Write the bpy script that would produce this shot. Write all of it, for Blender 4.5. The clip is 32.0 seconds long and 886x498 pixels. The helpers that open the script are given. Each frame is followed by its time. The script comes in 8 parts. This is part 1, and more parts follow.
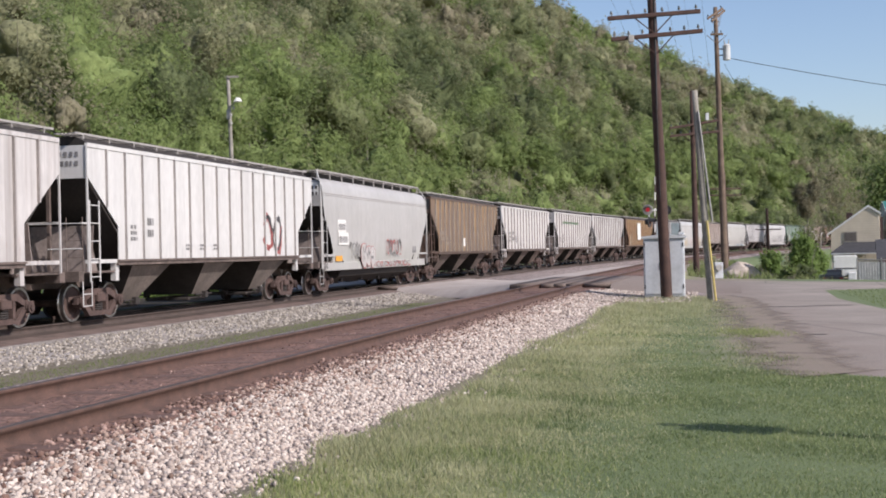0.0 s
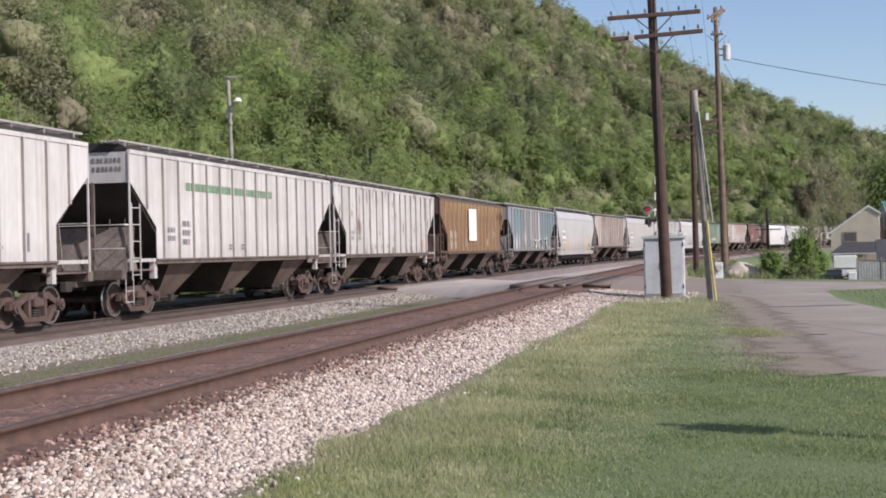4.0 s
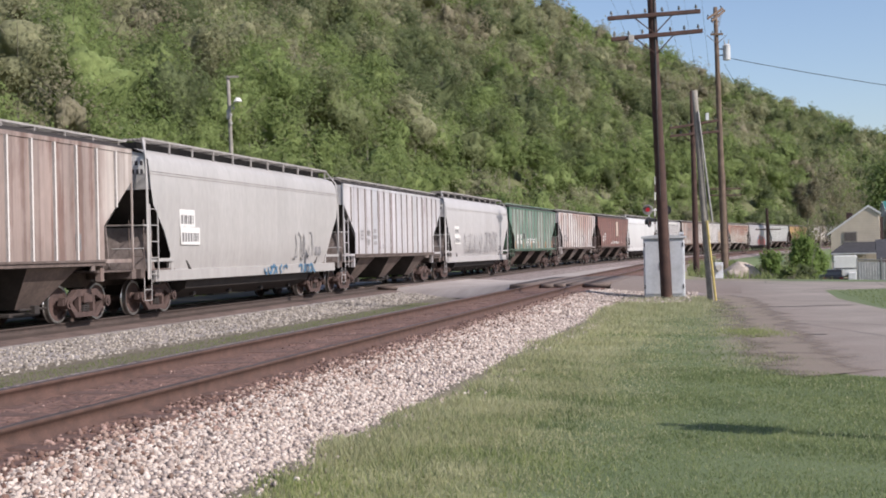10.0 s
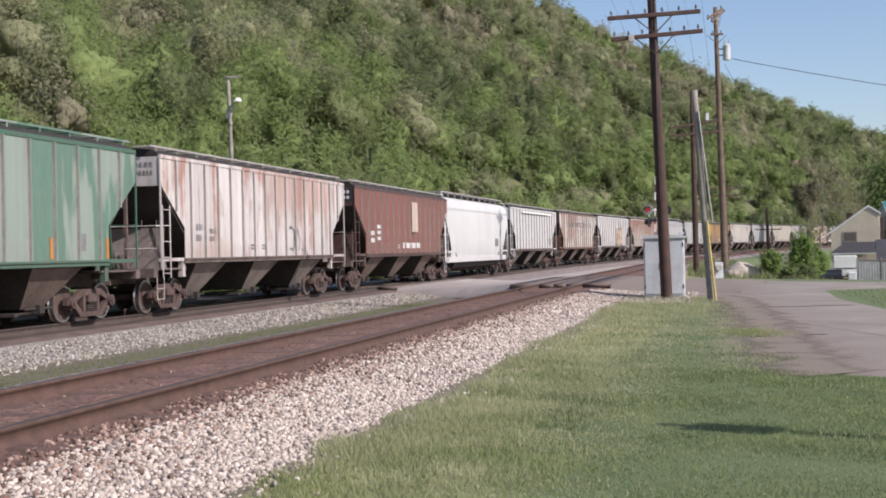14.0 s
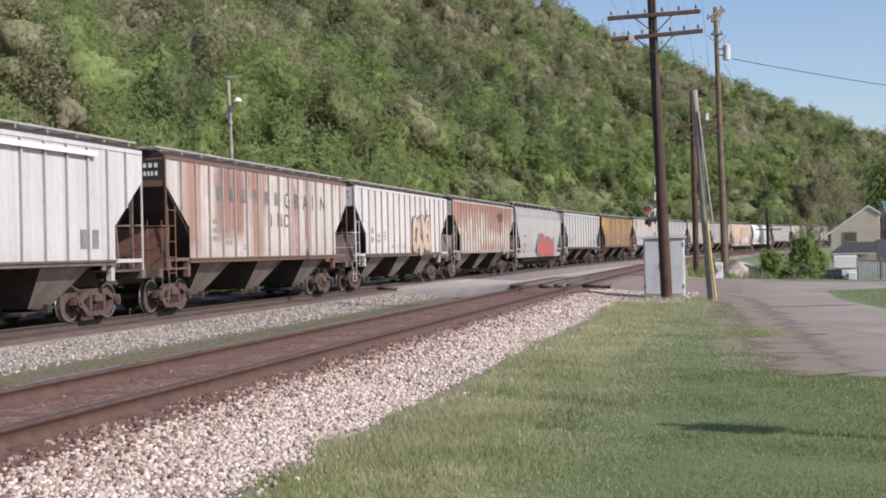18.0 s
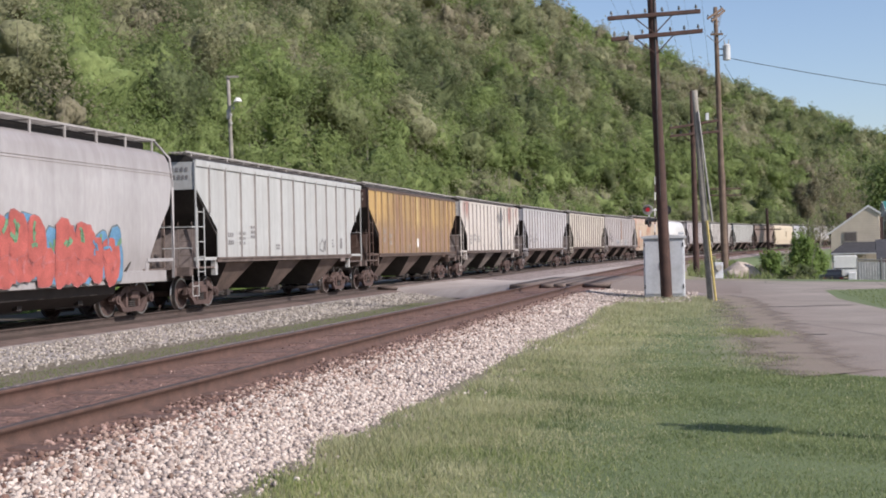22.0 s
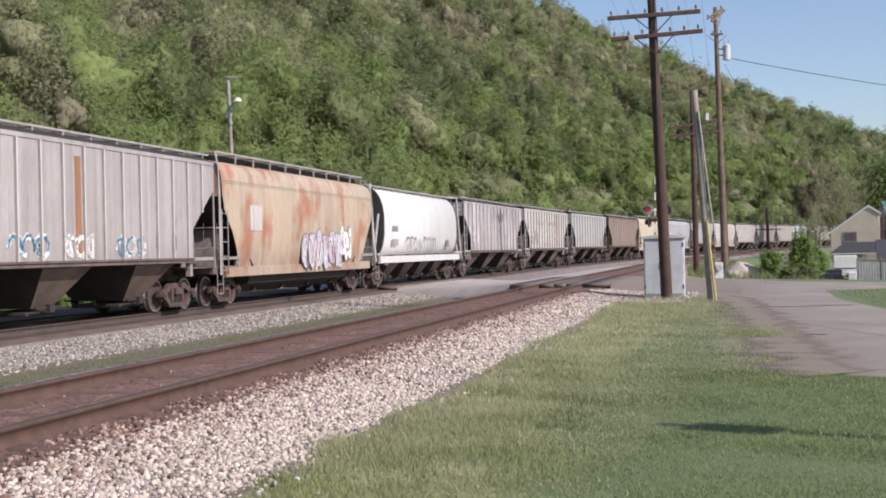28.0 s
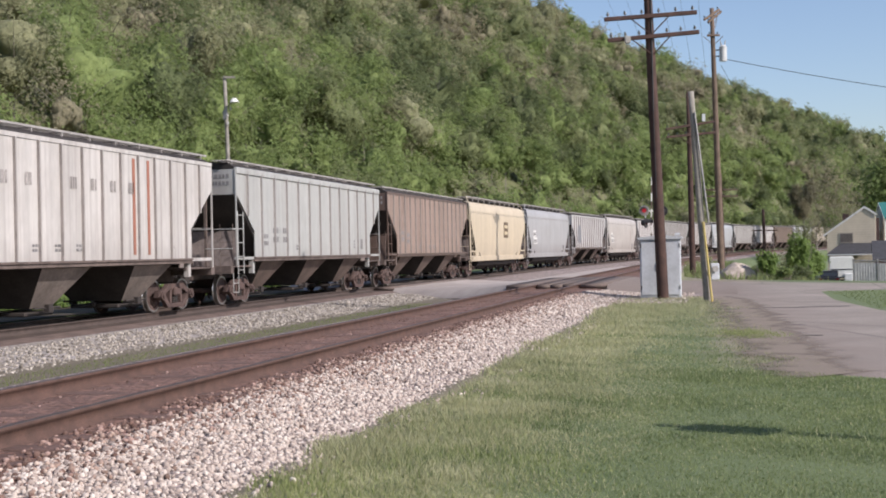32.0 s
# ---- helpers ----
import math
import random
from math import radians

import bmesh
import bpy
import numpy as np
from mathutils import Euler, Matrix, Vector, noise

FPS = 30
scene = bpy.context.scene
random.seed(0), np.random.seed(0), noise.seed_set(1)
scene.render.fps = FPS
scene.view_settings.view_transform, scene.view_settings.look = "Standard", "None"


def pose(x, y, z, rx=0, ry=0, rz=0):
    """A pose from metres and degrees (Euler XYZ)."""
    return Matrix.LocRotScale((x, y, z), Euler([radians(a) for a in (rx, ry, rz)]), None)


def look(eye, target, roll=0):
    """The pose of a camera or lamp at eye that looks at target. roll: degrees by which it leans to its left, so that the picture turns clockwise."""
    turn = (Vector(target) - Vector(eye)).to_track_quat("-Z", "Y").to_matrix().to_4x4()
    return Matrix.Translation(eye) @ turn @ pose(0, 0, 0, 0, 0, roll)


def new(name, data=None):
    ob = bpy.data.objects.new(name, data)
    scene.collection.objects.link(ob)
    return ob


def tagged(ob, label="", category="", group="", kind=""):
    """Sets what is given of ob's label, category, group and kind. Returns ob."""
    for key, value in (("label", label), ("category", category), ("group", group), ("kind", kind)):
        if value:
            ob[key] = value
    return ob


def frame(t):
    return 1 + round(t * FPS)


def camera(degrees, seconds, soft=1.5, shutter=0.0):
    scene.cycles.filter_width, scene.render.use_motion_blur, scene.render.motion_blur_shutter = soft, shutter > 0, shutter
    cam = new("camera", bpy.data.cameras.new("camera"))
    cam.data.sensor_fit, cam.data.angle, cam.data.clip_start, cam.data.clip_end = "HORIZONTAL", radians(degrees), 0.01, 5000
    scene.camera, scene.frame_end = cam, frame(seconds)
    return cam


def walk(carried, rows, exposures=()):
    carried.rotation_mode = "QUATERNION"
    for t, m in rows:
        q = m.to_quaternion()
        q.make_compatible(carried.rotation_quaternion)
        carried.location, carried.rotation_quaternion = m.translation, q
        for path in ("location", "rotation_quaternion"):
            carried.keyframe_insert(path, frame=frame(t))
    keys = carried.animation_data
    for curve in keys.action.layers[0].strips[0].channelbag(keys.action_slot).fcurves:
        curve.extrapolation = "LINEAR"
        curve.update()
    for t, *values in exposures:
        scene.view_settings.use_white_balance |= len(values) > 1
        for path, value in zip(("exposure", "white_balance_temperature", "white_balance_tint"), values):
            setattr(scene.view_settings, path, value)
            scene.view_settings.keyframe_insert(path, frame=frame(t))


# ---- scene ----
import itertools

SECONDS = 32.0
EYE = Vector((0.0, 0.0, 1.498))
cam = camera(39.83, SECONDS, soft=1.85)


def aim(right=0.0, up=0.0, lean=0.0):
    """The camera's pose, turned by some degrees from its resting aim."""
    a, e = radians(right), math.atan(4.64 / 2163.75) + radians(up)
    way = Vector((math.sin(a) * math.cos(e), math.cos(a) * math.cos(e), math.sin(e)))
    return look(EYE, EYE + 100 * way, -1.26 + lean)


walk(cam, [
    (0.0, aim()), (14.0, aim()), (28.0, aim()), (28.15, aim(0.08, 0.01, 0.02)),
    (28.5, aim(0.365, 0.045, 0.13)), (29.0, aim(0.42, 0.05, 0.13)),
    (29.5, aim(0.26, 0.035, 0.08)), (30.0, aim(0.43, 0.065, 0.12)), (30.5, aim(0.745, 0.075, 0.13)),
    (31.0, aim(0.70, 0.08, 0.12)), (31.5, aim(0.745, 0.065, 0.13)), (32.0, aim(0.165, 0.03, 0.05)),
], exposures=[(0.0, 0.14, 6550, 17), (32.0, 0.14, 6550, 17)])

# ---- light ----
SUN_EL, SUN_AZ = 37.0, 124.0          # azimuth from the +y axis, clockwise
sun_way = Vector((math.sin(radians(SUN_AZ)) * math.cos(radians(SUN_EL)),
                  math.cos(radians(SUN_AZ)) * math.cos(radians(SUN_EL)), math.sin(radians(SUN_EL))))
sun = new("sun", bpy.data.lights.new("sun", "SUN"))
sun.data.energy, sun.data.angle, sun.data.color = 5.2, radians(0.6), (1.0, 0.96, 0.89)
sun.matrix_world = look(sun_way * 400, (0, 0, 0))
world = bpy.data.worlds.new("sky")
scene.world = world
world.use_nodes = True
wn = world.node_tree.nodes
sky = wn.new("ShaderNodeTexSky")
sky.sky_type, sky.sun_disc = "NISHITA", False
sky.sun_elevation, sky.sun_rotation = radians(SUN_EL), radians(SUN_AZ)
sky.air_density, sky.dust_density, sky.ozone_density = 1.0, 1.0, 2.6
world.node_tree.links.new(sky.outputs[0], wn["Background"].inputs[0])
wn["Background"].inputs[1].default_value = 0.135
# ---- materials ----
class Mat:
    """A small builder for node materials."""

    def __init__(self, name, rough=0.7, metal=0.0, coord="Object"):
        self.m = bpy.data.materials.new(name)
        self.m.use_nodes = True
        self.t = self.m.node_tree
        self.b = self.t.nodes["Principled BSDF"]
        self.b.inputs["Roughness"].default_value = rough
        self.b.inputs["Metallic"].default_value = metal
        self.c = self.n("ShaderNodeTexCoord").outputs[coord]

    def n(self, kind, **inputs):
        node = self.t.nodes.new(kind)
        for k, v in inputs.items():
            self.put(node.inputs[k.replace("_", " ")], v)
        return node

    def put(self, socket, v):
        if isinstance(v, bpy.types.NodeSocket):
            self.t.links.new(v, socket)
        else:
            socket.default_value = v

    def map(self, scale=(1, 1, 1), shift=(0, 0, 0)):
        return self.n("ShaderNodeMapping", Vector=self.c, Scale=scale, Location=shift).outputs[0]

    def noise(self, scale, detail=4.0, stretch=(1, 1, 1), shift=(0, 0, 0), rough=0.55):
        return self.n("ShaderNodeTexNoise", Vector=self.map(stretch, shift), Scale=scale, Detail=detail, Roughness=rough).outputs[0]

    def ramp(self, fac, *stops):
        node = self.n("ShaderNodeValToRGB", Fac=fac)
        e = node.color_ramp.elements
        while len(e) < len(stops):
            e.new(0.5)
        for el, (p, c) in zip(e, stops):
            el.position = p
            el.color = (c, c, c, 1) if isinstance(c, (int, float)) else (*c, 1)
        return node.outputs[0]

    def mix(self, fac, a, b, mode="MIX"):
        node = self.t.nodes.new("ShaderNodeMix")
        node.data_type, node.blend_type = "RGBA", mode
        for i, v in ((0, fac), (6, a), (7, b)):
            if isinstance(v, tuple) and len(v) == 3:
                v = (*v, 1)
            self.put(node.inputs[i], v)
        return node.outputs[2]

    def math(self, op, a, b=0.5):
        node = self.t.nodes.new("ShaderNodeMath")
        node.operation = op
        self.put(node.inputs[0], a)
        self.put(node.inputs[1], b)
        return node.outputs[0]

    def colour(self, v):
        self.put(self.b.inputs["Base Color"], (*v, 1) if isinstance(v, tuple) else v)
        return self

    def bump(self, height, strength=0.3, distance=0.02):
        self.put(self.b.inputs["Normal"], self.n("ShaderNodeBump", Height=height, Strength=strength, Distance=distance).outputs[0])
        return self

    def rough(self, v):
        self.put(self.b.inputs["Roughness"], v)
        return self

    def random(self):
        return self.n("ShaderNodeObjectInfo").outputs["Random"]

    def island(self):
        return self.n("ShaderNodeNewGeometry").outputs["Random Per Island"]


def plain(name, colour, rough=0.7, metal=0.0, vary=0.25, scale=3.0, bump=0.15, grain=0.3):
    """A painted or bare surface with light mottling at two scales."""
    m = Mat(name, rough, metal)
    dark = tuple(c * (1 - vary) for c in colour)
    a = m.mix(m.ramp(m.noise(scale, 5), (0.35, 0), (0.7, 1)), dark, colour)
    a = m.mix(m.ramp(m.noise(scale * 9, 3), (0.3, 1 - grain), (0.7, 1 + grain / 6)), (0, 0, 0), a)
    m.colour(a)
    if bump:
        m.bump(m.noise(scale * 12, 4), bump, 0.01)
    return m.m


def rust_streaked(name, base, rust=(0.20, 0.075, 0.035), amount=0.2, low=0.0, dirt=0.38, seed=0, top=0.0, coat=0.45, patch=None, cells=None, spots=(), drip=1.0, blot=(0.55, 0.5)):
    """Weathered car paint: streaks running down, rust blotches, grime near the sill. amount 0..1; top: rust from the roof edge down."""
    m = Mat(name, coat)
    sh = (seed * 7.3, seed * 3.1, seed * 1.7)
    streak = m.noise(1.0, 5, (3.4, 1.0, 0.15), sh)
    blotch = m.noise(0.8, 5, (1, 1, 0.6), sh, 0.65)
    fine = m.noise(9, 4, (1, 1, 0.35), sh)
    col = m.mix(m.ramp(fine, (0.3, 0), (0.7, 1)), tuple(c * 0.86 for c in base), base)
    # sheet by sheet the paint has aged a little differently
    cell = m.n("ShaderNodeTexWhiteNoise")
    cell.noise_dimensions = "1D"
    m.put(cell.inputs["W"], m.math("FLOOR", m.math("MULTIPLY_ADD", m.n("ShaderNodeSeparateXYZ", Vector=m.c).outputs[0], 1.095)))
    col = m.mix(m.ramp(cell.outputs[0], (0.0, 0.0), (1.0, 0.16)), col, tuple(c * 0.55 for c in base))
    if cells:
        pick = m.ramp(cell.outputs[0], *[(i / len(cells), c) for i, c in enumerate(cells)])
        pick.node.color_ramp.interpolation = "CONSTANT"
        col = m.mix(m.ramp(fine, (0.3, 0), (0.7, 1)), m.mix(0.15, pick, (0.1, 0.09, 0.09)), pick)
    if patch:
        col = m.mix(m.ramp(m.noise(blot[0], 5, (1.4, 1, blot[2] if len(blot) > 2 else 0.3), sh), (blot[1], 0), (blot[1] + (blot[3] if len(blot) > 3 else 0.04), 1)), col, patch)
    z = m.n("ShaderNodeSeparateXYZ", Vector=m.c).outputs[2]
    both = m.math("MULTIPLY_ADD", streak, 0.55)
    m.put(both.node.inputs[2], m.math("MULTIPLY", blotch, 0.45))
    if top:
        both = m.math("ADD", both, m.math("MULTIPLY", m.n("ShaderNodeMapRange", Value=z, From_Min=2.4, From_Max=4.4).outputs[0], top))
    edge = 0.75 - 0.42 * amount
    k = m.ramp(both, (edge - 0.06, 0), (edge + 0.05, 1))
    col = m.mix(m.math("MULTIPLY", k, min(0.95, 0.55 + amount)), col, m.mix(fine, tuple(c * 0.7 for c in rust), tuple(c * 1.35 for c in rust)))
    for x0, x1, z0, z1, tint in spots:
        # a stain or repainted strip with its own place on the car
        xx = m.n("ShaderNodeSeparateXYZ", Vector=m.c).outputs[0]
        wob = m.math("MULTIPLY_ADD", m.noise(2.0, 4, (1.6, 1, 0.5), sh), 0.9)
        m.put(wob.node.inputs[2], -0.45)
        soft = min(0.25, (x1 - x0) * 0.3)
        rise_ = m.n("ShaderNodeMapRange", Value=m.math("ADD", xx, m.math("MULTIPLY", wob, soft * 3)), From_Min=x0 - soft, From_Max=x0 + soft).outputs[0]
        fall = m.n("ShaderNodeMapRange", Value=m.math("ADD", xx, m.math("MULTIPLY", wob, soft * 3)), From_Min=x1 + soft, From_Max=x1 - soft).outputs[0]
        up_ = m.n("ShaderNodeMapRange", Value=m.math("ADD", z, wob), From_Min=z0 - 0.3, From_Max=z0 + 0.3).outputs[0]
        dn_ = m.n("ShaderNodeMapRange", Value=m.math("ADD", z, wob), From_Min=z1 + 0.3, From_Max=z1 - 0.3).outputs[0]
        fac = m.math("MULTIPLY", m.math("MULTIPLY", rise_, fall), m.math("MULTIPLY", up_, dn_))
        col = m.mix(m.math("MULTIPLY", fac, m.ramp(streak, (0.3, 0.55), (0.6, 0.95))), col, tint)
    grime = m.ramp(m.noise(1.1, 4, (3.0, 1, 0.1), (sh[1], 0, 0)), (0.42, 0), (0.75, 1))
    col = m.mix(m.math("MULTIPLY", grime, dirt * (0.4 + 0.6 * drip)), col, (0.09, 0.075, 0.065))
    runs = m.ramp(m.noise(1.0, 3, (8.0, 1, 0.09), (sh[2], 0, 0)), (0.50, 0), (0.78, 1))
    col = m.mix(m.math("MULTIPLY", runs, dirt * 0.9 * drip), col, tuple(c * 0.45 for c in rust))
    cloud = m.ramp(m.noise(0.45, 3, (1, 1, 1.3), (sh[2], sh[0], 0)), (0.40, 0), (0.72, 1))
    col = m.mix(m.math("MULTIPLY", cloud, dirt * 0.55), col, (0.15, 0.12, 0.105))
    foot = m.math("MULTIPLY", m.n("ShaderNodeMapRange", Value=z, From_Min=2.0, From_Max=1.3).outputs[0], m.noise(2.5, 4, (1, 1, 0.4), sh))
    col = m.mix(m.math("MULTIPLY", foot, dirt * 1.3), col, (0.12, 0.092, 0.078))
    m.colour(col)
    m.rough(m.ramp(k, (0, coat), (1, 0.9)))
    m.bump(m.math("ADD", m.math("MULTIPLY", m.noise(0.9, 1, (1.3, 1, 0.5), sh), 1.0), m.math("MULTIPLY", fine, 0.05)), 0.25, 0.03)
    return m.m


def foliage(name, a, b, c, scale=0.12, gaps=0.0, leaf=5.0):
    """Thin leaves; with gaps, a spray of small leaves with open air between them."""
    m = Mat(name, 0.65)
    big = m.noise(scale, 3)
    col = m.mix(m.ramp(big, (0.35, 0), (0.65, 1)), a, b)
    col = m.mix(m.ramp(m.island(), (0.0, 0.0), (1.0, 0.6)), col, c)
    m.colour(col)
    m.b.inputs["Specular IOR Level"].default_value = 0.2
    # sunlight passing through the thin leaves
    glow = m.n("ShaderNodeBsdfTranslucent", Color=col)
    mixed = m.n("ShaderNodeMixShader", Fac=0.60)
    m.put(mixed.inputs[1], m.b.outputs[0])
    m.put(mixed.inputs[2], glow.outputs[0])
    last = mixed.outputs[0]
    if gaps:
        air = m.n("ShaderNodeMixShader", Fac=m.ramp(m.noise(leaf, 3, rough=0.7), (gaps - 0.015, 0), (gaps + 0.015, 1)))
        m.put(air.inputs[1], m.n("ShaderNodeBsdfTransparent").outputs[0])
        m.put(air.inputs[2], last)
        last = air.outputs[0]
    m.put(m.t.nodes["Material Output"].inputs[0], last)
    return m.m


# near-black sheet: shade of bay ends and end recesses put into the colour
SHADE_SHEET = plain("sheet darkened for shade", (0.050, 0.042, 0.038), 0.9, 0.0, 0.4, 2.0)
STEEL_DARK = plain("grimy steel", (0.042, 0.034, 0.031), 0.8, 0.0, 0.4, 2.5)
STEEL_TRUCK = plain("rusty cast steel", (0.118, 0.075, 0.065), 0.85, 0.0, 0.5, 3.0, 0.3)
TREAD = plain("polished steel", (0.52, 0.50, 0.48), 0.30, 0.9, 0.2, 5.0, 0.05)
GALV = plain("galvanised steel", (0.34, 0.33, 0.32), 0.55, 0.4, 0.25, 4.0)
UNDER = plain("dusty hopper underside", (0.185, 0.132, 0.108), 0.85, 0.0, 0.4, 1.2)
WHITE_PAINT = plain("white stencil paint", (0.78, 0.77, 0.74), 0.6, 0, 0.15, 6)
BLACK_PAINT = plain("black stencil paint", (0.035, 0.035, 0.038), 0.6, 0, 0.2, 6)
YELLOW_TAPE = plain("yellow reflector strip", (0.75, 0.36, 0.05), 0.4, 0, 0.1, 6)
# ---- small mesh tools ----
def mesh_from(name, verts, faces, mat=None, smooth=False):
    me = bpy.data.meshes.new(name)
    me.from_pydata([tuple(v) for v in verts], [], faces)
    if mat:
        me.materials.append(mat)
    if smooth:
        me.polygons.foreach_set("use_smooth", [True] * len(me.polygons))
    me.update()
    return me


def quads_mesh(name, verts, quads, mat):
    """A large mesh from arrays: verts n x 3, quads m x 4 (or m x 3)."""
    me = bpy.data.meshes.new(name)
    k = quads.shape[1]
    me.vertices.add(len(verts))
    me.vertices.foreach_set("co", np.ascontiguousarray(verts, np.float32).ravel())
    me.loops.add(quads.size)
    me.loops.foreach_set("vertex_index", np.ascontiguousarray(quads, np.int32).ravel())
    me.polygons.add(len(quads))
    me.polygons.foreach_set("loop_start", np.arange(0, quads.size, k, dtype=np.int32))
    me.polygons.foreach_set("loop_total", np.full(len(quads), k, np.int32))
    me.materials.append(mat)
    me.update(calc_edges=True)
    return me


def part(name, bm, material, parent=None, label="", at=None):
    me = bm
    if isinstance(bm, bmesh.types.BMesh):
        me = bpy.data.meshes.new(name)
        bm.to_mesh(me)
        bm.free()
    if material and not me.materials:
        me.materials.append(material)
    ob = new(name, me)
    ob.parent = parent
    if at is not None:
        ob.matrix_basis = at
    if label:
        ob["label"] = label
    return ob


def thing(name, label, category, group="", kind="", at=None):
    ob = new(name)
    if at is not None:
        ob.matrix_basis = at
    return tagged(ob, label, category, group, kind)


def box(bm, x0, x1, y0, y1, z0, z1, bevel=0.0, m=None):
    v = [bm.verts.new((x, y, z)) for x in (x0, x1) for y in (y0, y1) for z in (z0, z1)]
    f = [bm.faces.new([v[i] for i in q]) for q in ((0, 1, 3, 2), (4, 6, 7, 5), (0, 4, 5, 1), (2, 3, 7, 6), (0, 2, 6, 4), (1, 5, 7, 3))]
    if bevel:
        ed = {e for q in f for e in q.edges}
        r = bmesh.ops.bevel(bm, geom=list(ed), offset=bevel, segments=1, affect="EDGES")
        v = list({w for q in r["faces"] for w in q.verts} | {w for w in v if w.is_valid})
    if m is not None:
        bmesh.ops.transform(bm, matrix=m, verts=v)
    return v


def tube(bm, a, b, r0, r1=None, n=8, caps=True):
    a, b = Vector(a), Vector(b)
    r1 = r0 if r1 is None else r1
    q = (b - a).to_track_quat("Z", "Y")
    rings = []
    for c, r in ((a, r0), (b, r1)):
        rings.append([bm.verts.new(c + q @ Vector((r * math.cos(2 * math.pi * i / n), r * math.sin(2 * math.pi * i / n), 0))) for i in range(n)])
    for i in range(n):
        bm.faces.new((rings[0][i], rings[0][(i + 1) % n], rings[1][(i + 1) % n], rings[1][i]))
    if caps:
        bm.faces.new(rings[0][::-1])
        bm.faces.new(rings[1])


def prism(bm, outline, axis, a, b):
    """Extrudes an outline (list of 2D points) along an axis (0, 1, 2) from a to b."""
    def at(p, t):
        c = list(p)
        c.insert(axis, t)
        return bm.verts.new(c)
    lo, hi = [at(p, a) for p in outline], [at(p, b) for p in outline]
    n = len(outline)
    faces = [bm.faces.new((lo[i], lo[(i + 1) % n], hi[(i + 1) % n], hi[i])) for i in range(n)]
    faces += [bm.faces.new(lo[::-1]), bm.faces.new(hi)]
    bmesh.ops.recalc_face_normals(bm, faces=faces)


def B():
    return bmesh.new()


# ---- the plan: two tracks, straight past the camera and then bending to the right ----
HEAD, BEND, S1, GRADE = 0.2339, 0.0013, 48.96, 0.0035
FAR_D, NEAR_D, NEAR_Z = 16.37, 5.89, 0.305
GROUND = -0.05
DIR = np.array([math.sin(HEAD), math.cos(HEAD)])
LEFT = np.array([-math.cos(HEAD), math.sin(HEAD)])


def track(s, off):
    """Plan position and heading (radians, right of +y) at s metres along, off metres left of the eye's own line."""
    a = max(s - S1, 0.0)
    r = 1 / BEND
    p = LEFT * off + DIR * (min(s, S1) + r * math.sin(a * BEND)) - LEFT * r * (1 - math.cos(a * BEND))
    return p, HEAD + a * BEND


def rise(s):
    return GRADE * max(s - 60.0, 0.0) if s < 420 else GRADE * 360


def track_pose(s, off, z=0.0):
    p, h = track(s, off)
    return pose(p[0], p[1], z + rise(s), 0, 0, 90 - math.degrees(h))


def seg_dist(P, line):
    best = np.full(len(P), 1e9)
    for a, b in zip(line[:-1], line[1:]):
        d = b - a
        t = np.clip(((P - a) @ d) / (d @ d), 0, 1)
        best = np.minimum(best, np.hypot(*(P - a - t[:, None] * d).T))
    return best


def smooth(x):
    x = np.clip(x, 0, 1)
    return x * x * (3 - 2 * x)


PATH_S = np.array(list(range(-900, 40, 60)) + list(range(40, 1000, 20)))
PATH = np.array([track(float(s), FAR_D)[0] for s in PATH_S])
FOOT = np.array([track(float(s), FAR_D + 24)[0] for s in PATH_S])
RIDGE = np.array([(-900, 250), (-420, 330), (-160, 440), (-40, 560), (60, 650), (125, 730), (205, 850), (290, 975), (350, 1060), (430, 1090), (700, 1000), (1100, 800)], float)
RIDGE_H = np.array([150, 150, 138, 116, 83, 52, 25, 10, 6, 6, 6, 6], float)


def side_of_path(P):
    """Signed distance to the left of the far track, and distance along."""
    best, sign, along = np.full(len(P), 1e9), np.zeros(len(P)), np.zeros(len(P))
    for i in range(len(PATH) - 1):
        a, d = PATH[i], PATH[i + 1] - PATH[i]
        t = ((P - a) @ d) / (d @ d)
        tc = np.clip(t, 0, 1)
        q = P - a - tc[:, None] * d
        dist = np.hypot(q[:, 0], q[:, 1])
        m = dist < best
        best[m] = dist[m]
        sign[m] = np.sign(d[0] * q[m, 1] - d[1] * q[m, 0])
        along[m] = PATH_S[i] + tc[m] * (PATH_S[i + 1] - PATH_S[i])
    return best * sign, along


def bumps(P, scale, seed=0.0):
    x, y = P[:, 0] / scale + seed, P[:, 1] / scale - seed
    return (np.sin(x * 1.3 + 1.7 * np.sin(y * 0.9)) + np.sin(y * 1.7 + 1.3 * np.sin(x * 1.1 + 2)) + 0.5 * np.sin(2.9 * x + 3.3 * y)) / 2.5


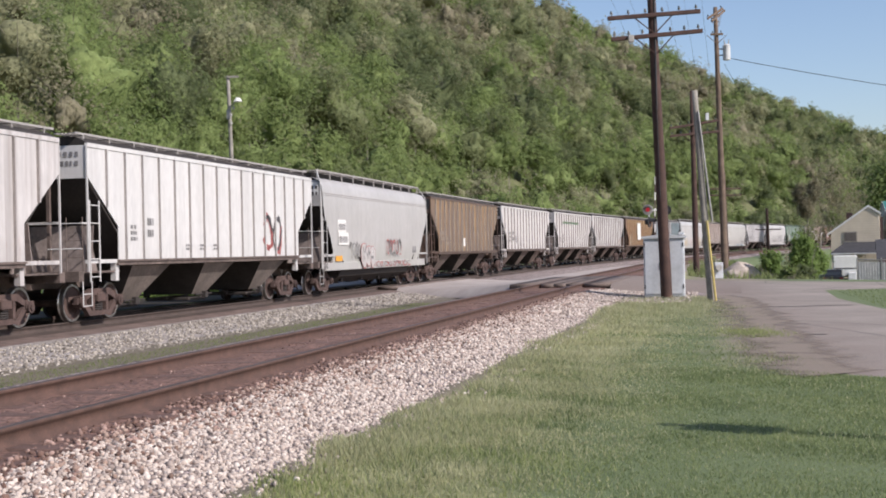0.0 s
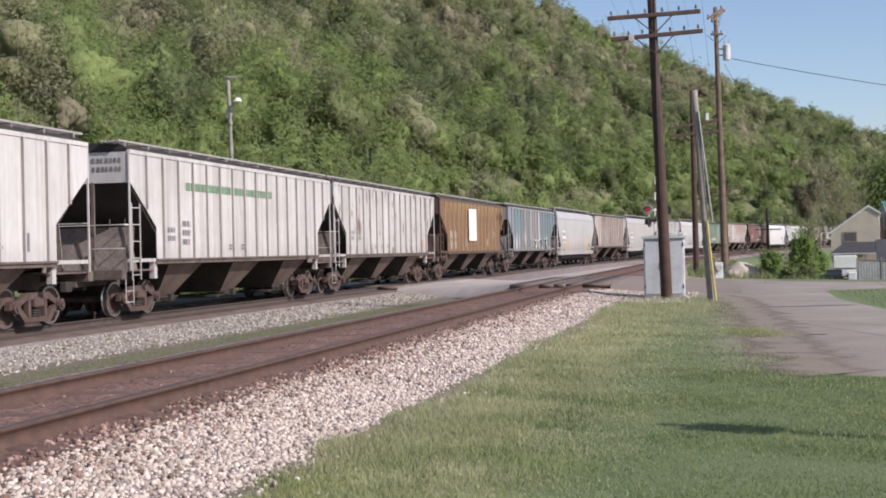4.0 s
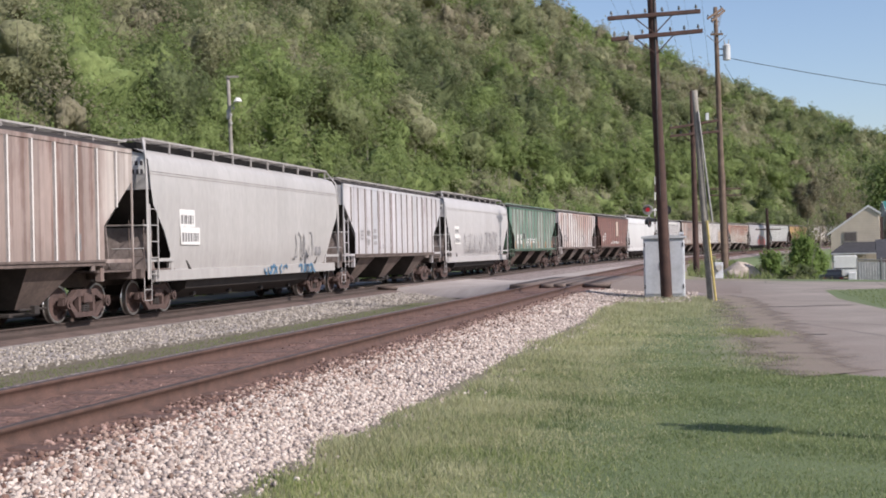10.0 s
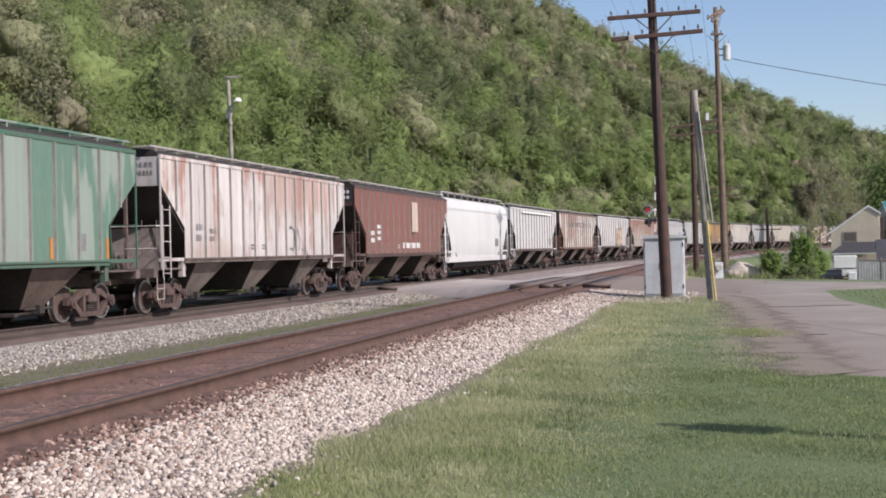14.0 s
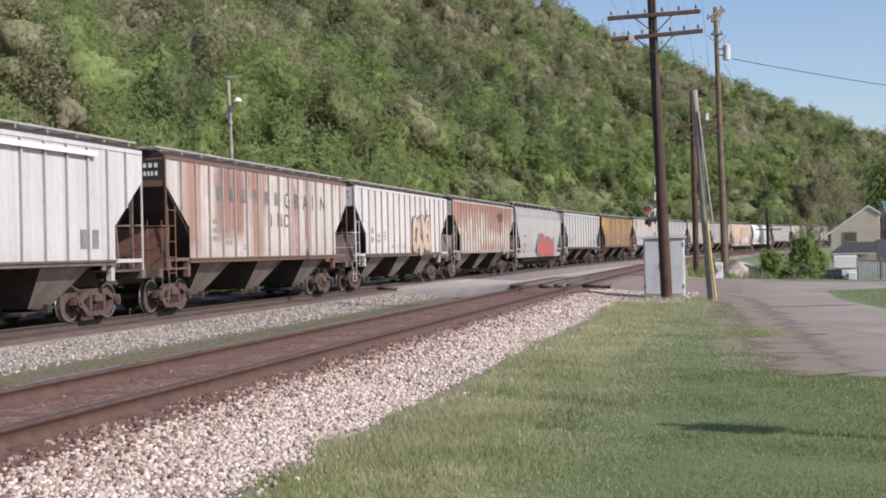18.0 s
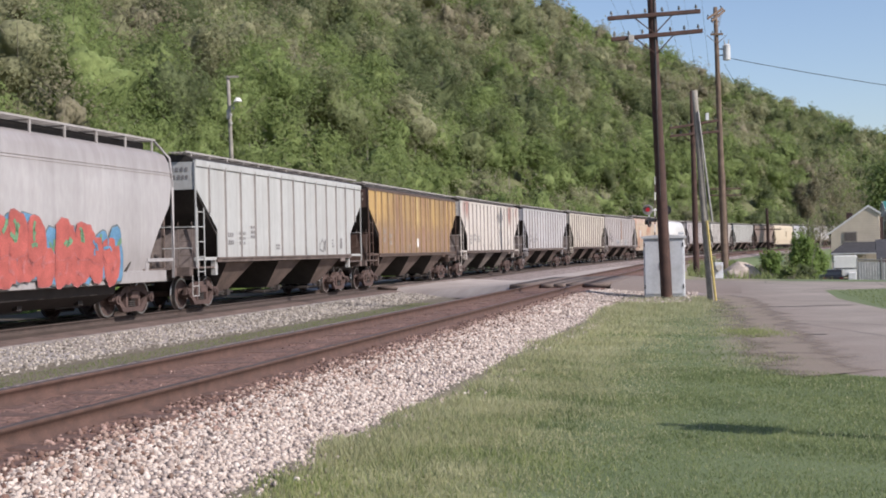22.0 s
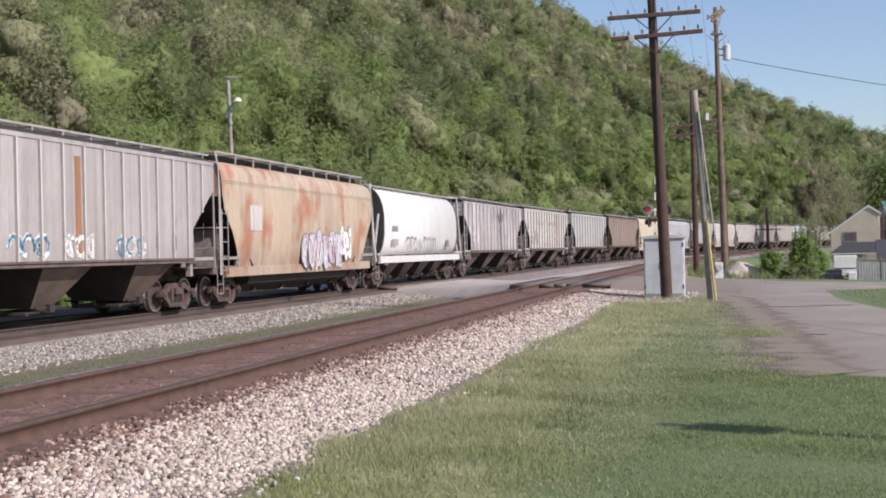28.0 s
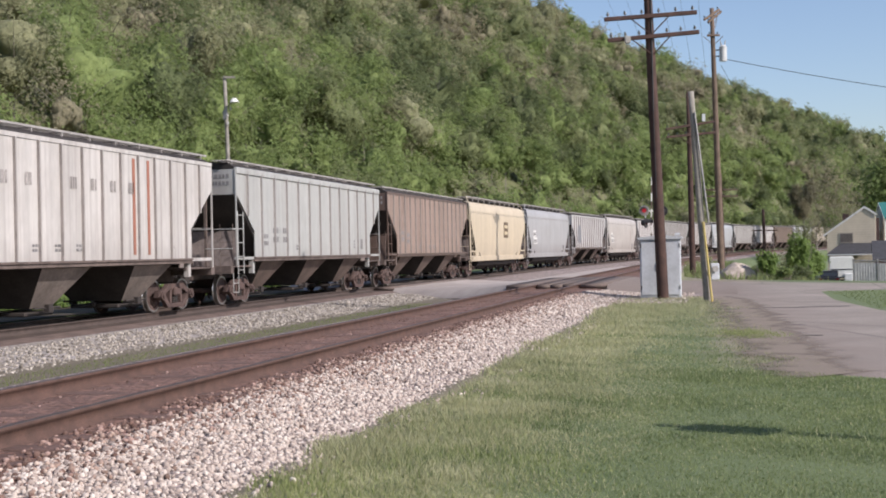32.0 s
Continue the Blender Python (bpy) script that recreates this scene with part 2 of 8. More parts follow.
def height(P):
    """Ground height for plan points n x 2."""
    side, along = side_of_path(P)
    up = np.clip(along - 60, 0, 360) * GRADE
    z = np.full(len(P), GROUND)
    # lower strip between and beyond the tracks
    d = side + FAR_D
    z -= 0.27 * smooth((d - 6.6) / 2.5) * 1.0
    z += up * smooth((side + 22) / 10)
    # the land falls away past the side road
    e = (P[:, 0] - 10.83) * 0.81 + (P[:, 1] - 55.17) * 0.59
    z -= 1.4 * smooth((e - 1.0) / 28) * smooth((2.0 - d) / 3)
    z -= 2.0 * smooth((e - 40) / 200) * smooth((2.0 - d) / 3)
    hill = side > 24
    if hill.any():
        Q = P[hill]
        df, dr = seg_dist(Q, FOOT), np.full(len(Q), 1e9)
        rh = np.zeros(len(Q))
        for i in range(len(RIDGE) - 1):
            a, v = RIDGE[i], RIDGE[i + 1] - RIDGE[i]
            t = np.clip(((Q - a) @ v) / (v @ v), 0, 1)
            w = Q - a - t[:, None] * v
            dist = np.hypot(w[:, 0], w[:, 1])
            m = dist < dr
            dr[m] = dist[m]
            rh[m] = RIDGE_H[i] + t[m] * (RIDGE_H[i + 1] - RIDGE_H[i])
        t = df / (df + dr + 1e-6)
        z[hill] += rh * np.sin(t * math.pi / 2) ** 1.0 * smooth(df / 12) + smooth(df / 30) * 3.0 * bumps(Q, 22)
    return z


def ground_z(x, y):
    return float(height(np.array([[x, y]], float))[0])


def axis_steps(fine, first, growth, far):
    v, step = [0.0], first
    while v[-1] < far:
        v.append(v[-1] + step)
        if v[-1] > fine:
            step *= growth
    v = np.array(v)
    return np.concatenate([-v[:0:-1], v])


xs = axis_steps(30, 1.2, 1.075, 2600)
ys = axis_steps(80, 1.2, 1.06, 2600)
gx, gy = np.meshgrid(xs, ys)
gp = np.column_stack([gx.ravel(), gy.ravel()])
gv = np.column_stack([gp, height(gp)])
nx, ny = len(xs), len(ys)
gi = np.arange(nx * ny).reshape(ny, nx)
gq = np.column_stack([gi[:-1, :-1].ravel(), gi[:-1, 1:].ravel(), gi[1:, 1:].ravel(), gi[1:, :-1].ravel()])

gm = Mat("lawn and verge soil", 0.9, coord="Object")
g_big = gm.noise(0.25, 4)
g_mid = gm.noise(1.3, 5)
g_fine = gm.noise(38, 4)
lawn = gm.mix(gm.ramp(g_fine, (0.3, 0), (0.7, 1)), (0.080, 0.110, 0.045), (0.132, 0.170, 0.073))
dry = gm.mix(gm.ramp(g_fine, (0.3, 0), (0.7, 1)), (0.25, 0.235, 0.115), (0.42, 0.39, 0.21))
# drier and yellower towards the stones of the track
g_xyz = gm.n("ShaderNodeSeparateXYZ", Vector=gm.c).outputs
g_d = gm.math("ADD", gm.math("MULTIPLY", g_xyz[0], float(LEFT[0])), gm.math("MULTIPLY", g_xyz[1], float(LEFT[1])))
g_dry = gm.n("ShaderNodeMapRange", Value=g_d, From_Min=0.4, From_Max=2.8, To_Min=-0.18, To_Max=0.16).outputs[0]
g_mix = gm.math("ADD", gm.math("ADD", gm.math("MULTIPLY", g_big, 0.45), gm.math("MULTIPLY", g_mid, 0.55)), g_dry)
gcol = gm.mix(gm.ramp(g_mix, (0.44, 0), (0.66, 1)), lawn, dry)
# trodden dirt along the edge of the asphalt
g_e = gm.math("SUBTRACT", g_xyz[0], gm.math("MULTIPLY_ADD", g_xyz[1], 0.193))
gm.put(g_e.node.inputs[1].links[0].from_node.inputs[2], 1.60)
g_t = gm.math("ADD", gm.n("ShaderNodeMapRange", Value=g_e, From_Min=-2.8, From_Max=0.1, To_Min=0.0, To_Max=0.75).outputs[0], gm.math("MULTIPLY", g_mid, 0.5))
g_y = gm.n("ShaderNodeMapRange", Value=g_xyz[1], From_Min=14.6, From_Max=17.0).outputs[0]
g_x = gm.n("ShaderNodeMapRange", Value=g_e, From_Min=1.5, From_Max=3.0, To_Min=1.0, To_Max=0.0).outputs[0]
g_soil = gm.math("MULTIPLY", gm.math("MULTIPLY", gm.ramp(g_t, (0.62, 0), (0.80, 0.85)), g_y), g_x)
gcol = gm.mix(g_soil, gcol, gm.mix(g_fine, (0.17, 0.14, 0.105), (0.29, 0.245, 0.19)))
gcol = gm.mix(gm.n("ShaderNodeMapRange", Value=g_d, From_Min=2.7, From_Max=3.2).outputs[0], gcol, gm.mix(g_mid, (0.085, 0.072, 0.050), (0.16, 0.135, 0.10)))
# grass on the far side of both tracks
gcol = gm.mix(gm.n("ShaderNodeMapRange", Value=gm.math("ADD", g_d, gm.math("MULTIPLY", g_mid, 1.6)), From_Min=20.6, From_Max=21.8).outputs[0], gcol, gm.mix(gm.ramp(g_mid, (0.3, 0), (0.7, 1)), (0.075, 0.105, 0.038), (0.125, 0.165, 0.062)))
g_high = gm.n("ShaderNodeMapRange", Value=g_xyz[2], From_Min=0.6, From_Max=2.2).outputs[0]
gcol = gm.mix(g_high, gcol, gm.mix(gm.ramp(g_mid, (0.35, 0), (0.65, 1)), (0.125, 0.122, 0.064), (0.112, 0.130, 0.056)))
gm.colour(gcol)
gm.bump(g_fine, 0.5, 0.03)
ground = tagged(new("ground", quads_mesh("ground", gv, gq, gm.m)), "grassy ground rising into a wooded hillside", "ground", kind="structure")
ground.data.polygons.foreach_set("use_smooth", [True] * len(ground.data.polygons))
# ---- tracks ----
def sweep(section, s_list, off, z, close=True):
    """Sweeps a section (points: left of centre, up) along a track. Returns verts and quads."""
    vs, qs, k = [], [], len(section)
    for s in s_list:
        p, h = track(s, off)
        n = np.array([-math.cos(h), math.sin(h)])
        for u, w in section:
            q = p + n * u
            vs.append((q[0], q[1], z + rise(s) + w))
    for i in range(len(s_list) - 1):
        for j in range(k if close else k - 1):
            a, b = i * k + j, i * k + (j + 1) % k
            qs.append((a, b, b + k, a + k))
    return np.array(vs), np.array(qs)


TRACK_S = [-700.0, -300.0, -120.0, -40.0] + [float(v) for v in range(-20, 60, 4)] + [float(v) for v in range(60, 420, 6)] + [430.0, 460.0, 500.0, 560.0]

bm_ = Mat("pale crushed limestone", 0.9)
b_is = bm_.noise(16, 2)
b_vor = bm_.n("ShaderNodeTexVoronoi", Vector=bm_.map(), Scale=17.0)
stone = bm_.ramp(bm_.n("ShaderNodeSeparateColor", Color=b_vor.outputs[1]).outputs[0], (0.0, (0.20, 0.155, 0.145)), (0.4, (0.36, 0.29, 0.275)), (1.0, (0.47, 0.395, 0.375)))
bm_.colour(bm_.mix(bm_.ramp(b_vor.outputs[0], (0.25, 0.0), (0.75, 0.75)), stone, (0.07, 0.058, 0.052)))
bm_.bump(bm_.math("SUBTRACT", 1.0, b_vor.outputs[0]), 0.9, 0.05)
BALLAST = bm_.m

gm2 = Mat("grey yard gravel", 0.95)
g2 = gm2.n("ShaderNodeTexVoronoi", Vector=gm2.map(), Scale=22.0)
g2c = gm2.ramp(gm2.n("ShaderNodeSeparateColor", Color=g2.outputs[1]).outputs[0], (0.0, (0.12, 0.105, 0.095)), (1.0, (0.46, 0.42, 0.40)))
gm2.colour(gm2.mix(gm2.ramp(gm2.noise(0.35, 5), (0.38, 0), (0.68, 0.8)), g2c, (0.20, 0.17, 0.14)))
gm2.bump(gm2.math("SUBTRACT", 1.0, g2.outputs[0]), 0.7, 0.04)
GRAVEL = gm2.m

dm = Mat("brown rust dust on ties and stones", 0.95)
d_a = dm.noise(2.2, 5, (1, 1, 1))
d_b = dm.n("ShaderNodeTexVoronoi", Vector=dm.map(), Scale=14.0)
dcol = dm.mix(dm.ramp(d_a, (0.3, 0), (0.72, 1)), (0.138, 0.070, 0.052), (0.270, 0.152, 0.118))
dcol = dm.mix(dm.ramp(d_b.outputs[0], (0.2, 0.0), (0.7, 0.6)), dcol, (0.035, 0.023, 0.02))
dm.colour(dcol)
dm.bump(dm.math("ADD", d_a, dm.math("MULTIPLY", d_b.outputs[0], -0.6)), 0.8, 0.05)
DUST = dm.m
# darker bed between the far rails: shade under the train put into colour
SHADE_BED = plain('track bed darkened for train shade', (0.105, 0.072, 0.058), 0.9, 0, 0.5, 2.5, 0.8)
DUST_FAR = plain("brown dust beside the far track", (0.205, 0.142, 0.118), 0.95, 0, 0.5, 2.5, 0.8)
TIE = plain("creosoted oak tie", (0.16, 0.092, 0.073), 0.9, 0, 0.45, 3.0, 0.5)
RAIL_SIDE = plain("rusted rail steel", (0.115, 0.062, 0.046), 0.75, 0.0, 0.4, 6.0, 0.2)
RAIL_FAR = plain("grimy rail steel", (0.085, 0.060, 0.050), 0.8, 0.0, 0.4, 6.0, 0.2)
RAIL_TOP = plain("worn rail head", (0.105, 0.080, 0.070), 0.55, 0.3, 0.25, 6.0, 0.05)

RAIL = [(-0.036, 0.0), (0.036, 0.0), (0.038, -0.03), (0.012, -0.045), (0.010, -0.13), (0.072, -0.152), (0.072, -0.17), (-0.072, -0.17), (-0.072, -0.152), (-0.010, -0.13), (-0.012, -0.045), (-0.038, -0.03)]


def railway(name, off, z, label, shoulder, toe, toe_z):
    """A track: rails as things of the setting, with a bed of stone under it."""
    bed = [(toe[0], toe_z[0]), (shoulder[0], -0.20), (-1.35, -0.165), (1.35, -0.165), (shoulder[1], -0.20), (toe[1], toe_z[1])]
    v, q = sweep(bed, TRACK_S, off, z, close=False)
    b = tagged(new("ballast_" + name, quads_mesh("ballast", v, q, BALLAST if name == "near" else GRAVEL)), label + " bed", "track ballast", kind="structure")
    cover = [(-1.66, -0.19), (-1.4, -0.165), (-0.88, -0.155), (-0.62, -0.155), (-0.3, -0.145), (0.3, -0.145), (0.62, -0.155), (0.88, -0.155), (1.4, -0.165), (1.66, -0.19)]
    if name == 'far':
        cover = [(-2.55, -0.235), (-1.9, -0.19)] + cover[1:-1] + [(1.9, -0.19), (2.4, -0.235)]
    v, q = sweep(cover, TRACK_S, off, z, close=False)
    tagged(new("dust_" + name, quads_mesh("dust", v, q, DUST if name == "near" else DUST_FAR)), "brown rust dust caked over the ties between the rails", "track bed", kind="structure")
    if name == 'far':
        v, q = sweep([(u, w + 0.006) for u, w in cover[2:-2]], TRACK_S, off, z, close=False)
        tagged(new('oil_stain', quads_mesh('oil_stain', v, q, SHADE_BED)), 'black oily crust between the rails', 'track bed', kind='structure')
    for side in (-0.7535, 0.7535):
        v, q = sweep([(u + side, w) for u, w in RAIL], TRACK_S, off, z)
        me = quads_mesh("rail", v, q, RAIL_SIDE if name == "near" else RAIL_FAR)
        me.materials.append(RAIL_TOP)
        ob = tagged(new("rail", me), "rusty steel rail with a worn bright head", "rail", "rails of the tracks", "structure")
        idx = np.zeros(len(q), np.int32)
        idx[::len(RAIL)] = 1
        me.polygons.foreach_set("material_index", idx)
    return b


railway("far", FAR_D, 0.0, "grey gravel track", (-2.0, 2.0), (-5.4, 4.5), (-0.36, -0.36))
near_bed = railway("near", NEAR_D, NEAR_Z, "pale crushed stone ballast", (-1.75, 2.0), (-2.98, 2.9), (-0.42, -0.62))

# dark sheets laid beyond the far track, the train's shade in their colour
SHADE_GROUND = plain("ground darkened for train shade", (0.070, 0.052, 0.032), 0.95, 0, 0.5, 0.8, 0.6)
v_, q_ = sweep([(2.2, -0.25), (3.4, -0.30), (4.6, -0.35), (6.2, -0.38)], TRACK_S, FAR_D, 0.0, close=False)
tagged(new("cinder_path", quads_mesh("cinder_path", v_, q_, SHADE_GROUND)), "dark strip for the train's shade behind the far track", "ground", kind="structure")
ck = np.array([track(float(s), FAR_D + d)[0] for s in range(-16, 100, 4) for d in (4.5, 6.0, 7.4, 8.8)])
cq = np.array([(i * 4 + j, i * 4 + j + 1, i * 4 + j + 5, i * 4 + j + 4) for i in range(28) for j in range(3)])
tagged(new("cinder_bank", quads_mesh("cinder_bank", np.column_stack([ck, height(ck) + 0.04]), cq, SHADE_GROUND)), "dark bank for the train's shade at the foot of the hill", "ground", kind="structure")

# ---- roads and the level crossing ----
am = Mat("worn grey asphalt", 0.9)
a1 = am.noise(0.5, 5)
a2 = am.noise(60, 3)
ac = am.mix(am.ramp(a1, (0.3, 0), (0.7, 1)), (0.222, 0.189, 0.164), (0.328, 0.280, 0.243))
ac = am.mix(am.ramp(a2, (0.3, 0.6), (0.7, 1.1)), (0.03, 0.03, 0.03), ac)
crack = am.n("ShaderNodeTexVoronoi", Vector=am.map((1, 0.35, 1)), Scale=0.35)
crack.feature = "DISTANCE_TO_EDGE"
ac = am.mix(am.ramp(crack.outputs[0], (0.0, 0.7), (0.012, 0.0)), ac, (0.04, 0.036, 0.034))
# dirt trodden and washed over the rim beside the lawn
a_x = am.n("ShaderNodeSeparateXYZ", Vector=am.c).outputs
a_e = am.math("SUBTRACT", a_x[0], am.math("MULTIPLY_ADD", a_x[1], 0.193))
am.put(a_e.node.inputs[1].links[0].from_node.inputs[2], 1.60)
a_w = am.math("ADD", a_e, am.math("MULTIPLY", am.noise(0.9, 5), 3.0))
ac = am.mix(am.n("ShaderNodeMapRange", Value=a_w, From_Min=3.4, From_Max=1.6, To_Min=0.0, To_Max=0.85).outputs[0], ac, am.mix(a2, (0.13, 0.10, 0.083), (0.25, 0.20, 0.172)))
am.colour(ac)
am.bump(a2, 0.4, 0.01)
ASPHALT = am.m


def slab(name, outline, z, mat, thick=0.25):
    bm = B()
    prism(bm, outline, 2, z - thick, z)
    bmesh.ops.triangulate(bm, faces=[f for f in bm.faces if len(f.verts) > 4])
    me = bpy.data.meshes.new(name)
    bm.to_mesh(me)
    bm.free()
    me.materials.append(mat)
    return me


road_outline = [(10.2, 56.0), (13.5, 51.6), (17.0, 46.9), (26.0, 34.0), (45.0, 10.0), (43.0, 8.0), (24.0, 32.0), (16.5, 41.2), (12.5, 40.3), (10.9, 34.0), (10.1, 28.2), (10.2, 20.0), (11.4, 12.4), (9.0, 12.7), (7.0, 13.2), (5.6, 13.75), (5.05, 14.05), (4.75, 14.4), (4.55, 14.8), (4.62, 15.6), (4.9, 16.6), (5.0, 17.6), (5.3, 18.6), (5.42, 19.6), (5.75, 21.0), (6.0, 22.6), (6.5, 24.8), (6.8, 26.6), (7.15, 28.6), (7.6, 30.8), (7.95, 33.0), (8.3, 35.0), (8.4, 37.5), (7.0, 41.5), (4.2, 46.0), (6.2, 51.5), (8.2, 55.0)]


def feathered(name, outline, z, mat, out=0.3, drop=0.06):
    """A thin sheet of paving whose rim slopes down under the soil."""
    bm = B()
    ins = [Vector((x, y, z)) for x, y in outline]
    n, rim = len(ins), []
    area = sum(ins[i].x * ins[(i + 1) % n].y - ins[(i + 1) % n].x * ins[i].y for i in range(n))
    for i in range(n):
        e = (ins[(i + 1) % n] - ins[i - 1]).normalized()
        o = Vector((e.y, -e.x, 0)) * (1 if area > 0 else -1)
        rim.append(ins[i] + o * out - Vector((0, 0, drop)))
    a = [bm.verts.new(v) for v in ins]
    b = [bm.verts.new(v) for v in rim]
    bmesh.ops.triangulate(bm, faces=[bm.faces.new(a)])
    for i in range(n):
        bm.faces.new((a[i], a[(i + 1) % n], b[(i + 1) % n], b[i]))
    bmesh.ops.recalc_face_normals(bm, faces=bm.faces)
    me = bpy.data.meshes.new(name)
    bm.to_mesh(me)
    bm.free()
    me.materials.append(mat)
    return me


road = tagged(new("road", feathered("road", road_outline, GROUND + 0.010, ASPHALT)), "worn grey asphalt road with a patched edge", "road", kind="structure")


def strip(line, widths, z):
    """A flat strip along a line; widths: distances left of it, one row of corners each."""
    k, vs, qs = len(widths), [], []
    for i, (x, y) in enumerate(line):
        a, b = line[max(i - 1, 0)], line[min(i + 1, len(line) - 1)]
        n = Vector((a[1] - b[1], b[0] - a[0])).normalized()
        vs += [(x + n.x * w, y + n.y * w, z) for w in widths]
    for i in range(len(line) - 1):
        qs += [(i * k + j, i * k + j + 1, i * k + k + j + 1, i * k + k + j) for j in range(k - 1)]
    return np.array(vs), np.array(qs)


em = Mat("trodden dirt and grit", 0.95)
e_n, e_f = em.noise(1.5, 6), em.noise(38, 3)
em.colour(em.mix(e_f, em.mix(e_n, (0.10, 0.078, 0.062), (0.17, 0.135, 0.105)), (0.25, 0.205, 0.165)))
em.bump(e_f, 0.6, 0.02)
e_a = em.n("ShaderNodeAttribute")
e_a.attribute_name = "spread"
e_s = em.math("ADD", e_a.outputs["Fac"], em.math("MULTIPLY", em.math("ADD", e_n, em.math("MULTIPLY", e_f, 0.5)), 1.5))
em.put(em.b.inputs["Alpha"], em.n("ShaderNodeMapRange", Value=e_s, From_Min=1.32, From_Max=1.85).outputs[0])
rim = [p for p in road_outline if p[0] < 8.45 and 14.3 < p[1] < 37.6]
rim_v, rim_q = strip(rim, (-0.8, -0.35, 0.0, 0.4, 1.0), GROUND + 0.018)
me = quads_mesh("dirt_edge", rim_v, rim_q, em.m)
at_ = me.attributes.new("spread", "FLOAT", "POINT")
at_.data.foreach_set("value", np.tile([0.0, 0.55, 0.9, 0.55, 0.0], len(rim)))
tagged(new("dirt_edge", me), "brown trodden dirt along the rim of the road", "dirt", kind="structure")
TAR = plain("tar-filled seam", (0.085, 0.070, 0.060), 0.95, 0, 0.5, 3.0)
for (xa, ya), (xb, yb), w_ in (((7.45, 29.94), (10.1, 30.14), 0.26), ((5.69, 20.61), (6.45, 20.67), 0.20)):
    line = [(xa + (xb - xa) * i / 12 + 0.03 * noise.noise(Vector((xa, i * 0.7, 0))), ya + (yb - ya) * i / 12 + 0.09 * noise.noise(Vector((i * 0.6, ya, 0)))) for i in range(13)]
    part("crack", quads_mesh("crack", *strip(line, (-w_ / 2, w_ / 2), GROUND + 0.0145), TAR), None, road)

PLANK = plain("weathered crossing plank", (0.19, 0.145, 0.125), 0.9, 0, 0.4, 2.0, 0.4)


def crossing(s0, s1, off, z):
    """Timber and asphalt panels between and beside the rails."""
    t = tagged(new("level_crossing"), "timber and asphalt panels of a level crossing", "level crossing", "crossing panels", "structure")
    for a, b in ((-1.76, -0.84), (-0.67, -0.22), (-0.21, 0.21), (0.22, 0.67), (0.84, 1.76)):
        v, q = sweep([(a, -0.012), (b, -0.012), (b, -0.14), (a, -0.14)], [s0 + i * (s1 - s0) / 4 for i in range(5)], off, z)
        part("panel", quads_mesh("panel", v[:, :], np.vstack([q, [[3, 2, 1, 0]], [[16, 17, 18, 19]]]), PLANK), None, t)
    return t


crossing(42.0, 53.0, NEAR_D, NEAR_Z)
crossing(52.5, 67.0, FAR_D, 0.0)
pm = Mat("pale worn asphalt", 0.9)
pm.colour(pm.mix(pm.ramp(pm.noise(0.7, 5), (0.3, 0), (0.7, 1)), (0.27, 0.235, 0.215), (0.38, 0.335, 0.31)))
pm.bump(pm.noise(50, 3), 0.4, 0.01)
PALE_ASPHALT = pm.m


def ribbon(name, profile, label, mat=None):
    """A strip of road over the tracks: profile rows of (distance left, height, from, to along the track)."""
    vs, qs = [], []
    for d, z, s0, s1 in profile:
        for s, dz in ((s0 - 0.9, -0.3), (s0, 0.0), ((s0 + s1) / 2, 0.02), (s1, 0.0), (s1 + 0.9, -0.3)):
            p_, h_ = track(s, d)
            vs.append((p_[0], p_[1], z + dz))
    for i in range(len(profile) - 1):
        for k in range(4):
            a = i * 5 + k
            qs.append((a, a + 1, a + 6, a + 5))
    return tagged(new(name, quads_mesh(name, np.array(vs), np.array(qs), mat or PALE_ASPHALT)), label, "road", "roads", "structure")


ribbon("road_approach", [(-0.2, GROUND + 0.014, 40.0, 54.5), (0.9, GROUND + 0.03, 41.0, 54.0), (4.12, NEAR_Z - 0.03, 42.0, 53.0)], "asphalt ramp up to the level crossing", ASPHALT)
ribbon("road_between", [(7.66, NEAR_Z - 0.03, 42.5, 54.0), (9.4, 0.08, 45.0, 57.0), (11.5, -0.06, 48.5, 62.0), (14.6, -0.06, 52.5, 67.0)], "pale asphalt strip between the two tracks")
ribbon("road_beyond", [(18.15, -0.014, 57.0, 70.0), (22.0, -0.12, 60.0, 72.0), (30.0, -0.28, 66.0, 78.0), (44.0, 0.3, 80.0, 92.0)], "asphalt lane beyond the tracks")
# pale gravel shoulder beside the far track past the crossing
v_, q_ = sweep([(-4.6, -0.30), (-1.7, -0.165)], [float(k) for k in range(66, 200, 6)], FAR_D, 0.0, close=False)
tagged(new("gravel_shoulder", quads_mesh("gravel_shoulder", v_ + np.array([0, 0, 0.006]), q_, BALLAST)), "pale gravel shoulder along the far track", "gravel", kind="structure")

tagged(new("gravel_apron", slab("gravel_apron", [(3.3, 31.0), (4.2, 32.4), (6.0, 36.6), (8.2, 38.2), (8.6, 42.0), (5.0, 44.0), (2.6, 40.0)], GROUND + 0.02, BALLAST, 0.2)), "pale gravel apron beside the crossing", "gravel", kind="structure")

# pale dirt and gravel between the bend and the road
gy = np.array([[p[0], p[1]] for p in (track(float(s), FAR_D - d)[0] for s in range(66, 112, 4) for d in (4.4, 6.0, 7.6, 9.2, 10.8))])
gq = np.array([(i * 5 + j, i * 5 + j + 1, i * 5 + j + 6, i * 5 + j + 5) for i in range(11) for j in range(4)])
tagged(new("gravel_yard", quads_mesh("gravel_yard", np.column_stack([gy, height(gy) + 0.05]), gq, PALE_ASPHALT)), "pale dusty gravel beside the railway bend", "gravel", kind="structure")
